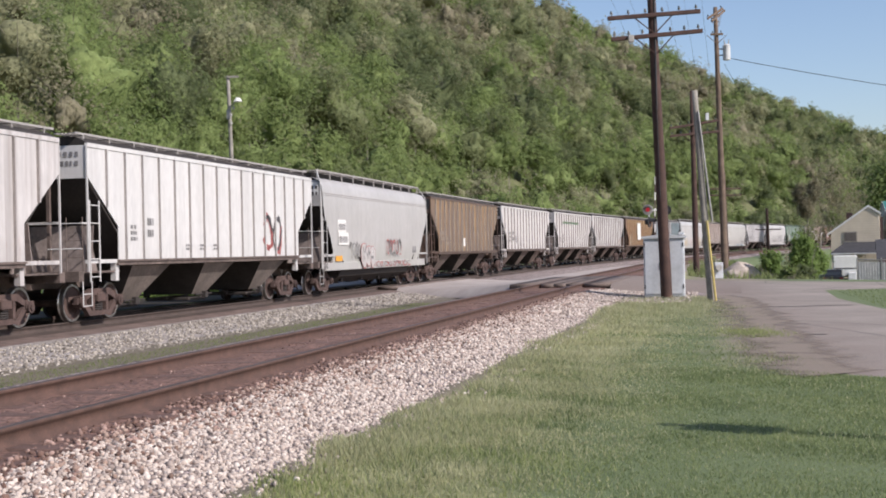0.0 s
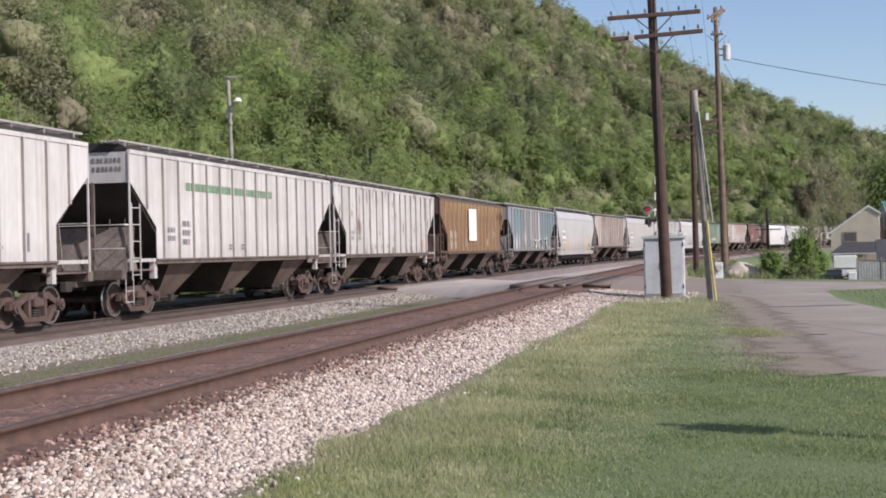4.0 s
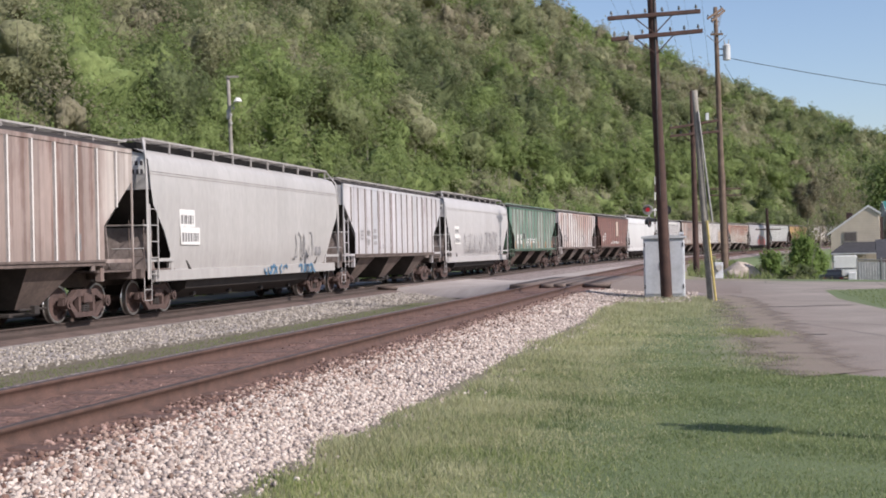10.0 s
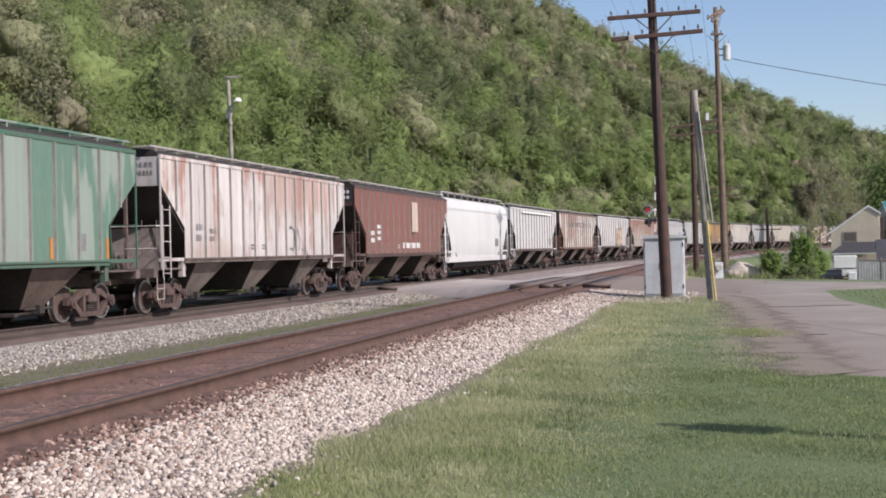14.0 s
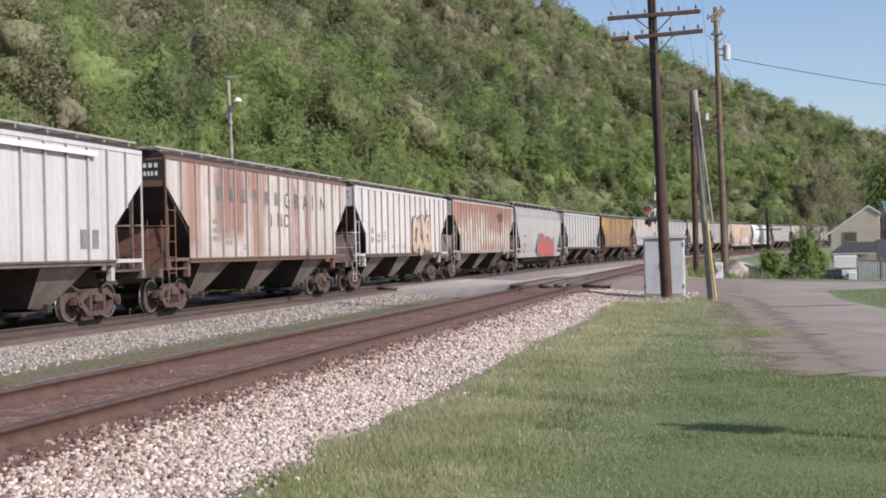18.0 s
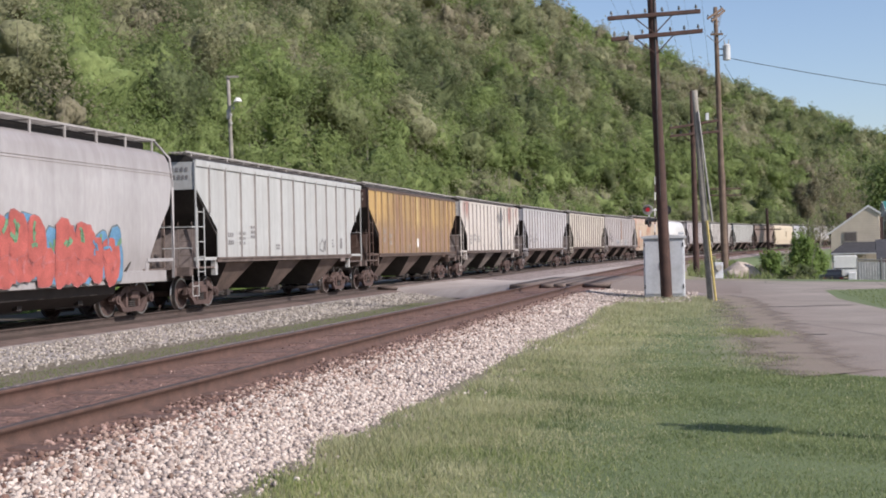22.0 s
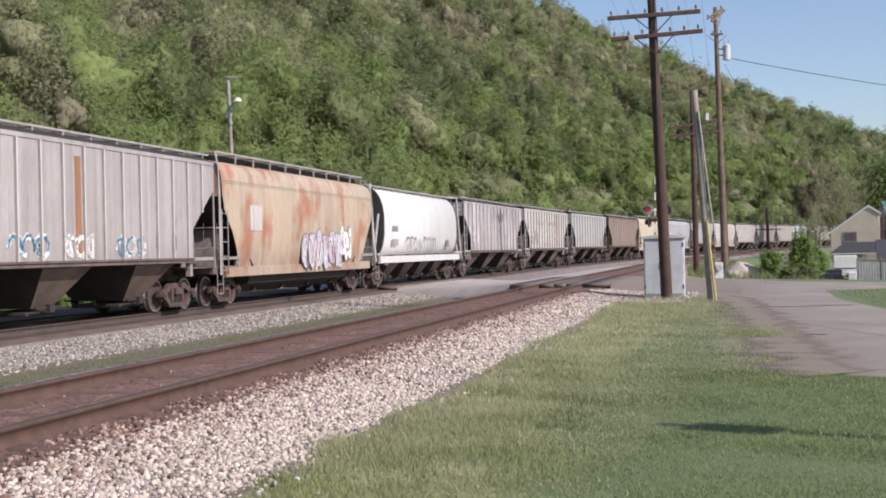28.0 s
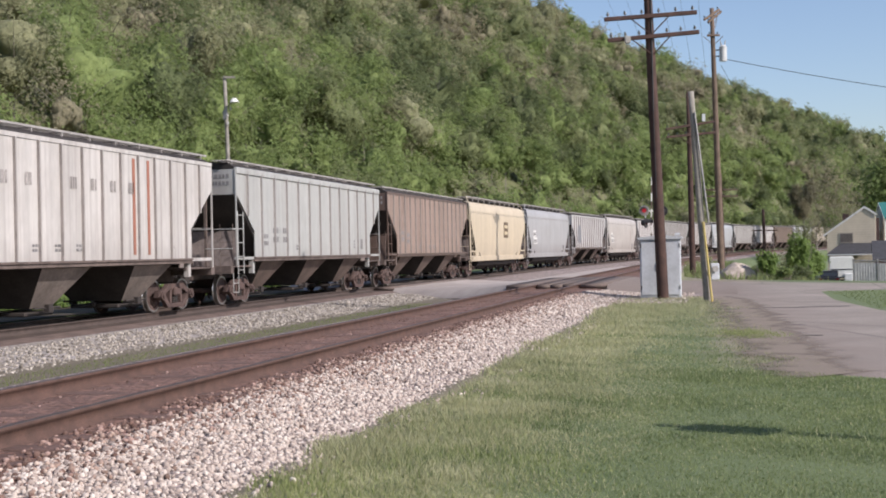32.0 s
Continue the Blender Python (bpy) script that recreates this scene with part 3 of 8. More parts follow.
# pale driveway down to the houses
dv = np.array([(a * yy, yy) for yy in range(60, 92, 3) for a in (0.272 + 0.0009 * (yy - 60), 0.322)])
dvz = height(dv)
dvq = np.array([(2 * i, 2 * i + 1, 2 * i + 3, 2 * i + 2) for i in range(10)])
tagged(new("driveway", quads_mesh("driveway", np.column_stack([dv, dvz + 0.05]), dvq, PALE_ASPHALT)), "pale gravelled driveway leading down to the houses", "driveway", kind="structure")
# ---- the train ----
# roof near black: the shaded gap below the running boards is in its colour
ROOF = plain("roof sheet darkened for shade", (0.036, 0.030, 0.028), 0.9, 0, 0.4, 1.2)
END_PLATE = plain("dusty end plate", (0.27, 0.222, 0.205), 0.85, 0, 0.45, 1.2)
END_GRIME = plain("grimy end framing", (0.17, 0.128, 0.112), 0.8, 0, 0.5, 2.0)
RIB_SIDE = plain("dull rib flank", (0.34, 0.30, 0.28), 0.85, 0, 0.4, 1.5)
BOARD = plain("pale galvanised grating", (0.44, 0.41, 0.39), 0.6, 0.1, 0.3, 3.0)
SHARED = {}
LONG = 1.015


def shared(name, build):
    """A mesh with one empty slot, made once; each object brings its own material."""
    if name not in SHARED:
        bm = B()
        build(bm)
        if max(abs(v.co.x) for v in bm.verts) > 4.5:     # whole-car parts
            bmesh.ops.scale(bm, vec=(LONG, 1, 1), verts=bm.verts)
        me = bpy.data.meshes.new(name)
        bm.to_mesh(me)
        bm.free()
        me.materials.append(None)
        SHARED[name] = me
    return SHARED[name]


def fit_part(name, mesh, mat, parent, at=None, label=""):
    ob = part(name, mesh, None, parent, label, at)
    ob.material_slots[0].link = "OBJECT"
    ob.material_slots[0].material = mat
    return ob


def move(x=0.0, y=0.0, z=0.0, rz=0):
    return pose(x, y, z, 0, 0, rz)


WHEEL_R = 0.457


def b_wheelset(bm):
    for y in (-0.76, 0.76):
        k = 1 if y > 0 else -1
        prof = [(0.09, y - k * 0.09), (0.12, y - k * 0.02), (0.36, y + k * 0.015), (0.40, y - k * 0.055), (WHEEL_R + 0.024, y - k * 0.045), (WHEEL_R, y - k * 0.02), (WHEEL_R - 0.006, y + k * 0.075), (0.40, y + k * 0.075), (0.36, y + k * 0.045), (0.14, y + k * 0.035), (0.11, y + k * 0.10), (0.0, y + k * 0.10)]
        n, rings = 24, []
        for r, yy in prof:
            rings.append([bm.verts.new((r * math.cos(2 * math.pi * i / n), yy, r * math.sin(2 * math.pi * i / n))) for i in range(n)] if r else [bm.verts.new((0, yy, 0))])
        for a, b in zip(rings[:-1], rings[1:]):
            for i in range(n):
                j = (i + 1) % n
                f = (a[i], a[j], b[0]) if len(b) == 1 else (a[i], a[j], b[j], b[i])
                f = bm.faces.new(f)
                f.material_index = 1 if min(len(a), len(b)) > 1 and rings.index(a) in (4, 5, 6) else 0
    tube(bm, (0, -0.9, 0), (0, 0.9, 0), 0.085, n=10)
    bmesh.ops.recalc_face_normals(bm, faces=bm.faces)


def b_tread(bm):
    for y in (-0.76, 0.76):
        k = 1 if y > 0 else -1
        n = 24
        a = [bm.verts.new(((WHEEL_R + 0.002) * math.cos(2 * math.pi * i / n), y - k * 0.015, (WHEEL_R + 0.002) * math.sin(2 * math.pi * i / n))) for i in range(n)]
        b = [bm.verts.new(((WHEEL_R - 0.003) * math.cos(2 * math.pi * i / n), y + k * 0.078, (WHEEL_R - 0.003) * math.sin(2 * math.pi * i / n))) for i in range(n)]
        c = [bm.verts.new(((WHEEL_R - 0.035) * math.cos(2 * math.pi * i / n), y + k * 0.079, (WHEEL_R - 0.035) * math.sin(2 * math.pi * i / n))) for i in range(n)]
        for i in range(n):
            j = (i + 1) % n
            bm.faces.new((a[i], a[j], b[j], b[i]))
            bm.faces.new((b[i], b[j], c[j], c[i]))
    bmesh.ops.recalc_face_normals(bm, faces=bm.faces)


def b_side_frame(bm):
    # arms and posts, with the window for the springs left open
    prism(bm, [(-1.12, 0.42), (-1.10, 0.57), (-0.72, 0.62), (-0.46, 0.78), (0.46, 0.78), (0.72, 0.62), (1.10, 0.57), (1.12, 0.42), (0.80, 0.46), (0.42, 0.62), (-0.42, 0.62), (-0.80, 0.46)], 1, -0.07, 0.07)
    prism(bm, [(-0.86, 0.46), (-0.72, 0.50), (-0.42, 0.24), (0.42, 0.24), (0.72, 0.50), (0.86, 0.46), (0.52, 0.12), (-0.52, 0.12)], 1, -0.06, 0.06)
    for x in (-0.33, 0.33):
        box(bm, x - 0.05, x + 0.05, -0.06, 0.06, 0.22, 0.64)
    for x in (-0.9, 0.9):
        tube(bm, (x, -0.13, WHEEL_R), (x, 0.10, WHEEL_R), 0.125, n=12)
        box(bm, x - 0.15, x + 0.15, -0.09, 0.09, 0.44, 0.60)
        tube(bm, (x, -0.16, WHEEL_R), (x, -0.12, WHEEL_R), 0.07, n=6)


def b_bolster(bm):
    box(bm, -0.19, 0.19, -1.14, 1.14, 0.44, 0.68, 0.03)
    box(bm, -0.30, 0.30, -0.30, 0.30, 0.60, 0.80)
    for k in (-1, 1):
        box(bm, k * 0.42 - 0.05, k * 0.42 + 0.05, -0.85, 0.85, 0.36, 0.52)
        tube(bm, (k * 0.45, -0.2, 0.2), (0, 0.1, 0.5), 0.03, n=5)


def b_springs(bm):
    # one coil nest, turned with its grooves
    n, rings = 10, []
    for i in range(9):
        r, z = (0.19 if i % 2 else 0.15), 0.24 + i * 0.026
        rings.append([bm.verts.new((r * math.cos(2 * math.pi * k / n), 0.6 * r * math.sin(2 * math.pi * k / n), z)) for k in range(n)])
    for a, b in zip(rings[:-1], rings[1:]):
        for k in range(n):
            bm.faces.new((a[k], a[(k + 1) % n], b[(k + 1) % n], b[k]))


def add_truck(car, x, mat=None):
    t = fit_part("truck", shared("bolster", b_bolster), STEEL_TRUCK, car, move(x), "rusty brown freight truck")
    for k in (-1, 1):
        fit_part("side_frame", shared("side_frame", b_side_frame), STEEL_TRUCK, t, pose(0, k * 1.02, 0, 0, 0, 0 if k < 0 else 180))
        fit_part("spring_nest", shared("springs", b_springs), STEEL_DARK, t, move(0, k * 1.0, 0))
    for x2 in (-0.9, 0.9):
        if len(shared("wheelset", b_wheelset).materials) < 2:
            SHARED["wheelset"].materials.append(TREAD)
        w = fit_part("wheelset", shared("wheelset", b_wheelset), STEEL_TRUCK, t, move(x2, 0, WHEEL_R))
        WHEELS[x2].append(w)
    return t


WHEELS = {-0.9: [], 0.9: []}


def b_coupler(bm):
    box(bm, -0.55, 0.3, -0.10, 0.10, 0.74, 0.96, 0.02)
    prism(bm, [(-0.78, -0.16), (-0.55, -0.20), (-0.45, 0.0), (-0.55, 0.20), (-0.70, 0.18), (-0.66, 0.02), (-0.80, -0.02)], 2, 0.70, 1.0)
    tube(bm, (-0.35, 0.35, 0.95), (-0.75, 0.30, 0.45), 0.03, n=6)


def ladder(bm, x0, x1, y, z0, z1, n):
    """Two uprights and their rungs, in the plane of the car's side."""
    for x in (x0, x1):
        box(bm, x - 0.02, x + 0.02, y - 0.012, y + 0.012, z0, z1)
    for i in range(n):
        z = z0 + 0.12 + i * (z1 - z0 - 0.24) / (n - 1)
        tube(bm, (x0, y - 0.01, z), (x1, y - 0.01, z), 0.014, n=5)


# -- ribbed car --
RX, RC = 7.72, 6.30      # half length at the eave, and where the lower side begins
RZ0, RZ1 = 1.45, 4.20
RW = 1.58


def b_ribbed_side(bm):
    prism(bm, [(-RX, RZ1), (-RX, 3.45), (-RC, 2.30), (-RC, RZ0), (RC, RZ0), (RC, 2.30), (RX, 3.45), (RX, RZ1)], 1, -0.012, 0.012)


def b_ribbed_sill(bm):
    prism(bm, [(-0.06, RZ0 + 0.03), (0.05, RZ0 + 0.03), (0.05, RZ0 - 0.11), (-0.02, RZ0 - 0.11), (-0.02, RZ0 - 0.02), (-0.06, RZ0 - 0.02)], 0, -RC - 0.02, RC + 0.02)


def b_ribbed_chord(bm):
    box(bm, -RX, RX, -0.035, 0.05, RZ1 - 0.05, RZ1 + 0.05)


def b_end_wall(bm):
    prism(bm, [(-RX + 0.01, 3.42), (-RX + 0.03, 3.42), (-RX + 0.03, RZ1), (-RX + 0.01, RZ1)], 1, -RW + 0.02, RW - 0.02)


def b_slope(bm):
    # the inner slope sheet of one end, seen under the side's raised corner
    prism(bm, [(-RX + 0.02, 3.44), (-RX + 0.02, 3.40), (-5.45, 1.40), (-5.40, 1.42)], 1, -RW + 0.03, RW - 0.03)


def b_roof(bm):
    prism(bm, [(-RW + 0.0, RZ1 + 0.05), (-1.30, 4.40), (-0.8, 4.43), (0.8, 4.43), (1.30, 4.40), (RW, RZ1 + 0.05), (RW, RZ1 + 0.02), (-RW, RZ1 + 0.02)], 0, -RX + 0.03, RX - 0.03)


def b_trough(bm):
    box(bm, -6.9, 6.9, -0.36, 0.36, 4.42, 4.52, 0.03)
    for i in range(11):
        box(bm, -6.6 + i * 1.32 - 0.05, -6.6 + i * 1.32 + 0.05, -0.40, 0.40, 4.51, 4.54)


def b_board(bm):
    # running board of one side, on brackets
    box(bm, -RX - 0.15, RX + 0.15, -0.035, -0.01, 4.455, 4.505)
    for y in (0.0, 0.11, 0.22, 0.33, 0.44):
        box(bm, -RX - 0.15, RX + 0.15, y, y + 0.07, 4.46, 4.485)
    for i in range(13):
        x = -7.5 + i * 1.25
        box(bm, x - 0.025, x + 0.025, -0.02, 0.45, 4.44, 4.46)
        box(bm, x - 0.02, x + 0.02, -0.03, 0.0, 4.20, 4.485)


def b_rib(bm):
    prism(bm, [(-0.036, 0.0), (-0.026, -0.062), (0.026, -0.062), (0.036, 0.0)], 2, 0.0, 1.0)
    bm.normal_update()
    # side faces take the duller flank material, the outer face the paint
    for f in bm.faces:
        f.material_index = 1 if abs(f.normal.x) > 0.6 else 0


def b_bay(bm, a=-1.12, b=1.12, a0=-0.45, b0=0.45):
    # one hopper bay: sheets sloping to the outlet
    w, z1, z0 = RW - 0.07, RZ0 - 0.04, 0.40
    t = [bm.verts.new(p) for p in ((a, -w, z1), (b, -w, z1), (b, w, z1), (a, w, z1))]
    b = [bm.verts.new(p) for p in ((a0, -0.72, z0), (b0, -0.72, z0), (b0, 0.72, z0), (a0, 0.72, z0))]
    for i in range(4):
        # end faces use the second slot, coloured dark for their shade
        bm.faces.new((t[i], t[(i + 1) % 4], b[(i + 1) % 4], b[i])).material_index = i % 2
    bm.faces.new(t[::-1])
    bm.faces.new(b)
    bmesh.ops.recalc_face_normals(bm, faces=bm.faces)


def b_bay_ridge(bm):
    # the dark sheets that close the top between the bays
    box(bm, -5.6, 5.6, -1.46, 1.46, 1.32, 1.41)


def b_gate(bm):
    box(bm, -0.60, 0.60, -0.70, 0.70, 0.22, 0.32, 0.02)
    box(bm, -0.75, 0.75, -0.06, 0.06, 0.26, 0.36)
    for k in (-1, 1):
        tube(bm, (-0.55, k * 0.9, 0.40), (0.55, k * 0.9, 0.40), 0.03, n=6)
        box(bm, -0.10, 0.10, k * 0.95 - 0.06, k * 0.95 + 0.06, 0.30, 0.48)


def b_end(bm):
    # end sill, platform, the low shear plate and the bolster posts of the front end
    box(bm, -8.02, -7.80, -1.50, 1.50, 0.98, 1.22)
    box(bm, -7.8, -6.1, -1.50, 1.50, 1.17, 1.215)
    box(bm, -8.0, -5.0, -0.22, 0.22, 0.80, 1.17)


def b_end_trim(bm):
    # painted side sill beside the platform, with its hanger
    box(bm, -7.75, -RC + 0.06, -1.56, -1.50, 1.40, 1.49)
    box(bm, -6.36, -6.20, -1.53, -1.39, 0.96, 1.44)


def b_end_trim_far(bm):
    b_end_trim(bm)
    bmesh.ops.scale(bm, vec=(1, -1, 1), verts=bm.verts)
    bmesh.ops.reverse_faces(bm, faces=bm.faces)


def b_end_plate(bm):
    prism(bm, [(-7.10, 1.21), (-7.07, 1.21), (-6.92, 2.32), (-6.95, 2.32)], 1, -1.28, 1.28)
    for y in (-1.1, 0.0, 1.1):
        prism(bm, [(-7.08, 1.21), (-6.5, 1.21), (-6.90, 2.25)], 1, y - 0.02, y + 0.02)


def b_post(bm):
    box(bm, -RX - 0.02, -RX + 0.02, -RW - 0.02, -RW + 0.02, 1.2, RZ1)


def b_strut(bm):
    box(bm, -7.74, -7.66, -0.59, -0.51, 1.2, 3.44)


def b_side_ladder(bm):
    ladder(bm, -7.66, -7.22, -RW - 0.015, 0.96, 2.90, 5)


def b_end_ladder(bm):
    for y in (-1.5, -1.08):
        tube(bm, (-7.83, y, 0.9), (-7.83, y, 2.5), 0.012, n=5)
    for i in range(4):
        tube(bm, (-7.83, -1.5, 1.15 + i * 0.4), (-7.83, -1.08, 1.15 + i * 0.4), 0.009, n=5)


def b_rail(bm):
    tube(bm, (-7.85, -1.5, 2.35), (-7.85, 1.5, 2.35), 0.016, n=6)
    tube(bm, (-7.85, -1.5, 1.75), (-7.85, -0.6, 1.75), 0.018, n=5)
    for k in (-1, 1):
        tube(bm, (-7.85, k * 1.5, 2.35), (-7.70, k * 1.56, 2.35), 0.022, n=6)


def b_brake_wheel(bm):
    n = 14
    c = Vector((-7.98, 0.75, 2.55))
    for i in range(n):
        a, b = 2 * math.pi * i / n, 2 * math.pi * (i + 1) / n
        tube(bm, c + Vector((0, 0.27 * math.cos(a), 0.27 * math.sin(a))), c + Vector((0, 0.27 * math.cos(b), 0.27 * math.sin(b))), 0.018, n=5, caps=False)
    for i in range(4):
        a = math.pi * i / 2 + 0.4
        tube(bm, c, c + Vector((0, 0.27 * math.cos(a), 0.27 * math.sin(a))), 0.012, n=4)
    box(bm, -7.96, -7.82, 0.6, 0.9, 2.3, 2.8)


def b_cylinder(bm):
    tube(bm, (6.9, 0.2, 1.62), (6.2, 0.2, 1.62), 0.17, n=10)
    tube(bm, (7.3, -0.6, 1.45), (6.4, -0.6, 1.45), 0.20, n=10)
    tube(bm, (6.2, 0.2, 1.62), (5.6, 0.2, 1.30), 0.03, n=5)
    box(bm, 6.9, 7.2, 0.55, 0.95, 1.25, 1.65)


def b_step(bm):
    for x in (-7.9, -7.5):
        tube(bm, (x, -1.53, 0.98), (x, -1.53, 0.40), 0.014, n=5)
    for z in (0.40, 0.68):
        tube(bm, (-7.9, -1.53, z), (-7.5, -1.53, z), 0.014, n=5)


# -- smooth car with curved sides --
FX, FC = 7.58, 6.60
F_SEC = [(1.48, 1.16), (1.55, 1.6), (1.585, 2.2), (1.60, 2.9), (1.595, 3.4), (1.575, 3.76), (1.535, 4.05), (1.42, 4.26), (1.15, 4.38), (0.6, 4.43), (0.0, 4.45)]


def f_reach(z):
    """Half length of the curved side at a height."""
    if z > 3.35:
        return FX
    t = min(1.0, (3.35 - z) / 1.75)
    return FX - (FX - FC + 0.55) * (1 - math.cos(t * math.pi / 2)) if t < 0.78 else FX - (FX - FC + 0.55) * (1 - math.cos(0.78 * math.pi / 2)) - (t - 0.78) * 0.6


def b_smooth_body(bm):
    sec = F_SEC + [(-y, z) for y, z in F_SEC[-2::-1]]
    cols = []
    for u in (-1.0, -0.97, -0.5, 0.0, 0.5, 0.97, 1.0):
        cols.append([bm.verts.new((u * f_reach(z), -y, z)) for y, z in sec])
    for a, b in zip(cols[:-1], cols[1:]):
        for j in range(len(sec) - 1):
            bm.faces.new((a[j], b[j], b[j + 1], a[j + 1]))
    bmesh.ops.recalc_face_normals(bm, faces=bm.faces)
    for f in bm.faces:
        f.smooth = True
    for k in (-1, 1):                                  # end bulkheads above the slope
        prism(bm, [(-1.57, 3.3), (-1.55, 3.74), (-1.50, 4.04), (-1.38, 4.24), (-0.6, 4.40), (0.6, 4.40), (1.38, 4.24), (1.50, 4.04), (1.55, 3.74), (1.57, 3.3)], 0, k * (FX - 0.06) - 0.01, k * (FX - 0.06) + 0.01)


def b_smooth_sill(bm):
    for k in (-1, 1):
        prism(bm, [(k * 1.47, 1.18), (k * 1.55, 1.16), (k * 1.55, 0.88), (k * 1.42, 0.86), (k * 1.42, 0.90), (k * 1.47, 0.92)], 0, -7.3, 7.3)


def b_smooth_slope(bm):
    prism(bm, [(-FX + 0.06, 3.4), (-FX + 0.06, 3.34), (-4.9, 0.9), (-4.8, 0.9)], 1, -1.52, 1.52)


def b_smooth_belly(bm):
    # the low trough between the outlets
    prism(bm, [(-1.43, 1.12), (-1.25, 0.62), (-0.7, 0.36), (0.7, 0.36), (1.25, 0.62), (1.43, 1.12)], 0, -5.0, 5.0)


def b_smooth_board(bm):
    box(bm, -7.35, 7.35, -0.035, -0.01, 4.635, 4.685)
    for y in (0.0, 0.12, 0.24, 0.36, 0.48):
        box(bm, -7.35, 7.35, y, y + 0.075, 4.64, 4.665)
    for i in range(11):
        x = -7.2 + i * 1.44
        box(bm, x - 0.025, x + 0.025, -0.02, 0.02, 4.28, 4.66)
        box(bm, x - 0.03, x + 0.03, 0.0, 0.55, 4.61, 4.64)


def b_smooth_frame(bm):
    # bent pipe at one end, from the running board down to the sill
    pts = [(-7.30, -1.25, 4.66), (-7.68, -1.52, 4.2), (-7.72, -1.56, 3.4), (-7.72, -1.56, 0.95)]
    for a, b in zip(pts[:-1], pts[1:]):
        tube(bm, a, b, 0.045, n=6)
    bmesh.ops.remove_doubles(bm, verts=bm.verts, dist=0.05)


def b_smooth_frame_far(bm):
    b_smooth_frame(bm)
    bmesh.ops.scale(bm, vec=(1, -1, 1), verts=bm.verts)
    bmesh.ops.reverse_faces(bm, faces=bm.faces)


# -- round car --
def oval(i, n, R):
    """A full, straight-sided oval: the tank-like section of the round car."""
    a = 2 * math.pi * i / n
    c, q = math.cos(a), math.sin(a)
    return R * math.copysign(abs(c) ** 0.52, c), (R * 1.08) * math.copysign(abs(q) ** 0.80, q)


def b_round_body(bm):
    n, R, zc = 40, 1.56, 2.76
    rings = []
    for x, r in ((-6.75, R - 0.02), (-6.72, R), (6.72, R), (6.75, R - 0.02)):
        rings.append([bm.verts.new((x, oval(i, n, r)[0], zc + oval(i, n, r)[1])) for i in range(n)])
    for a, b in zip(rings[:-1], rings[1:]):
        for i in range(n):
            bm.faces.new((a[i], a[(i + 1) % n], b[(i + 1) % n], b[i])).smooth = True
    bmesh.ops.recalc_face_normals(bm, faces=bm.faces)


def b_round_hoop(bm):
    n, R, zc = 40, 1.585, 2.76
    ring = [[bm.verts.new((-6.72 + dx, oval(i, n, r)[0], zc + oval(i, n, r)[1])) for i in range(n)] for dx, r in ((-0.05, R - 0.04), (-0.05, R), (0.05, R), (0.05, R - 0.04))]
    for a, b in zip(ring, ring[1:] + ring[:1]):
        for i in range(n):
            bm.faces.new((a[i], a[(i + 1) % n], b[(i + 1) % n], b[i]))
    bmesh.ops.recalc_face_normals(bm, faces=bm.faces)


def b_round_cap(bm):
    n, R, zc = 40, 1.54, 2.76
    rim = [bm.verts.new((-6.6, oval(i, n, R)[0], zc + oval(i, n, R)[1])) for i in range(n)]
    mid = [bm.verts.new((-6.5, 0.6 * oval(i, n, R)[0], zc + 0.6 * oval(i, n, R)[1])) for i in range(n)]
    for i in range(n):
        bm.faces.new((rim[i], rim[(i + 1) % n], mid[(i + 1) % n], mid[i]))
    bm.faces.new(mid)
    tube(bm, (-6.62, -1.0, 2.5), (-6.5, -1.0, 2.5), 0.09, n=10)


ROUND_STRUTS = (((-7.55, 1.4, 1.2), (-7.0, 1.0, 4.25), 0.07), ((-7.85, 1.5, 1.1), (-7.85, 1.3, 4.45), 0.05),
                ((-7.85, 1.3, 4.45), (-6.6, 1.0, 4.45), 0.04), ((-7.2, 1.2, 1.2), (-6.7, 1.3, 3.2), 0.06))


def b_round_strut(bm, i, k):
    (xa, ya, za), (xb, yb, zb), r = ROUND_STRUTS[i]
    tube(bm, (xa, k * ya, za), (xb, k * yb, zb), r, n=6)


def b_end_step(bm):
    box(bm, -7.9, -6.7, -1.2, 1.2, 4.40, 4.44)


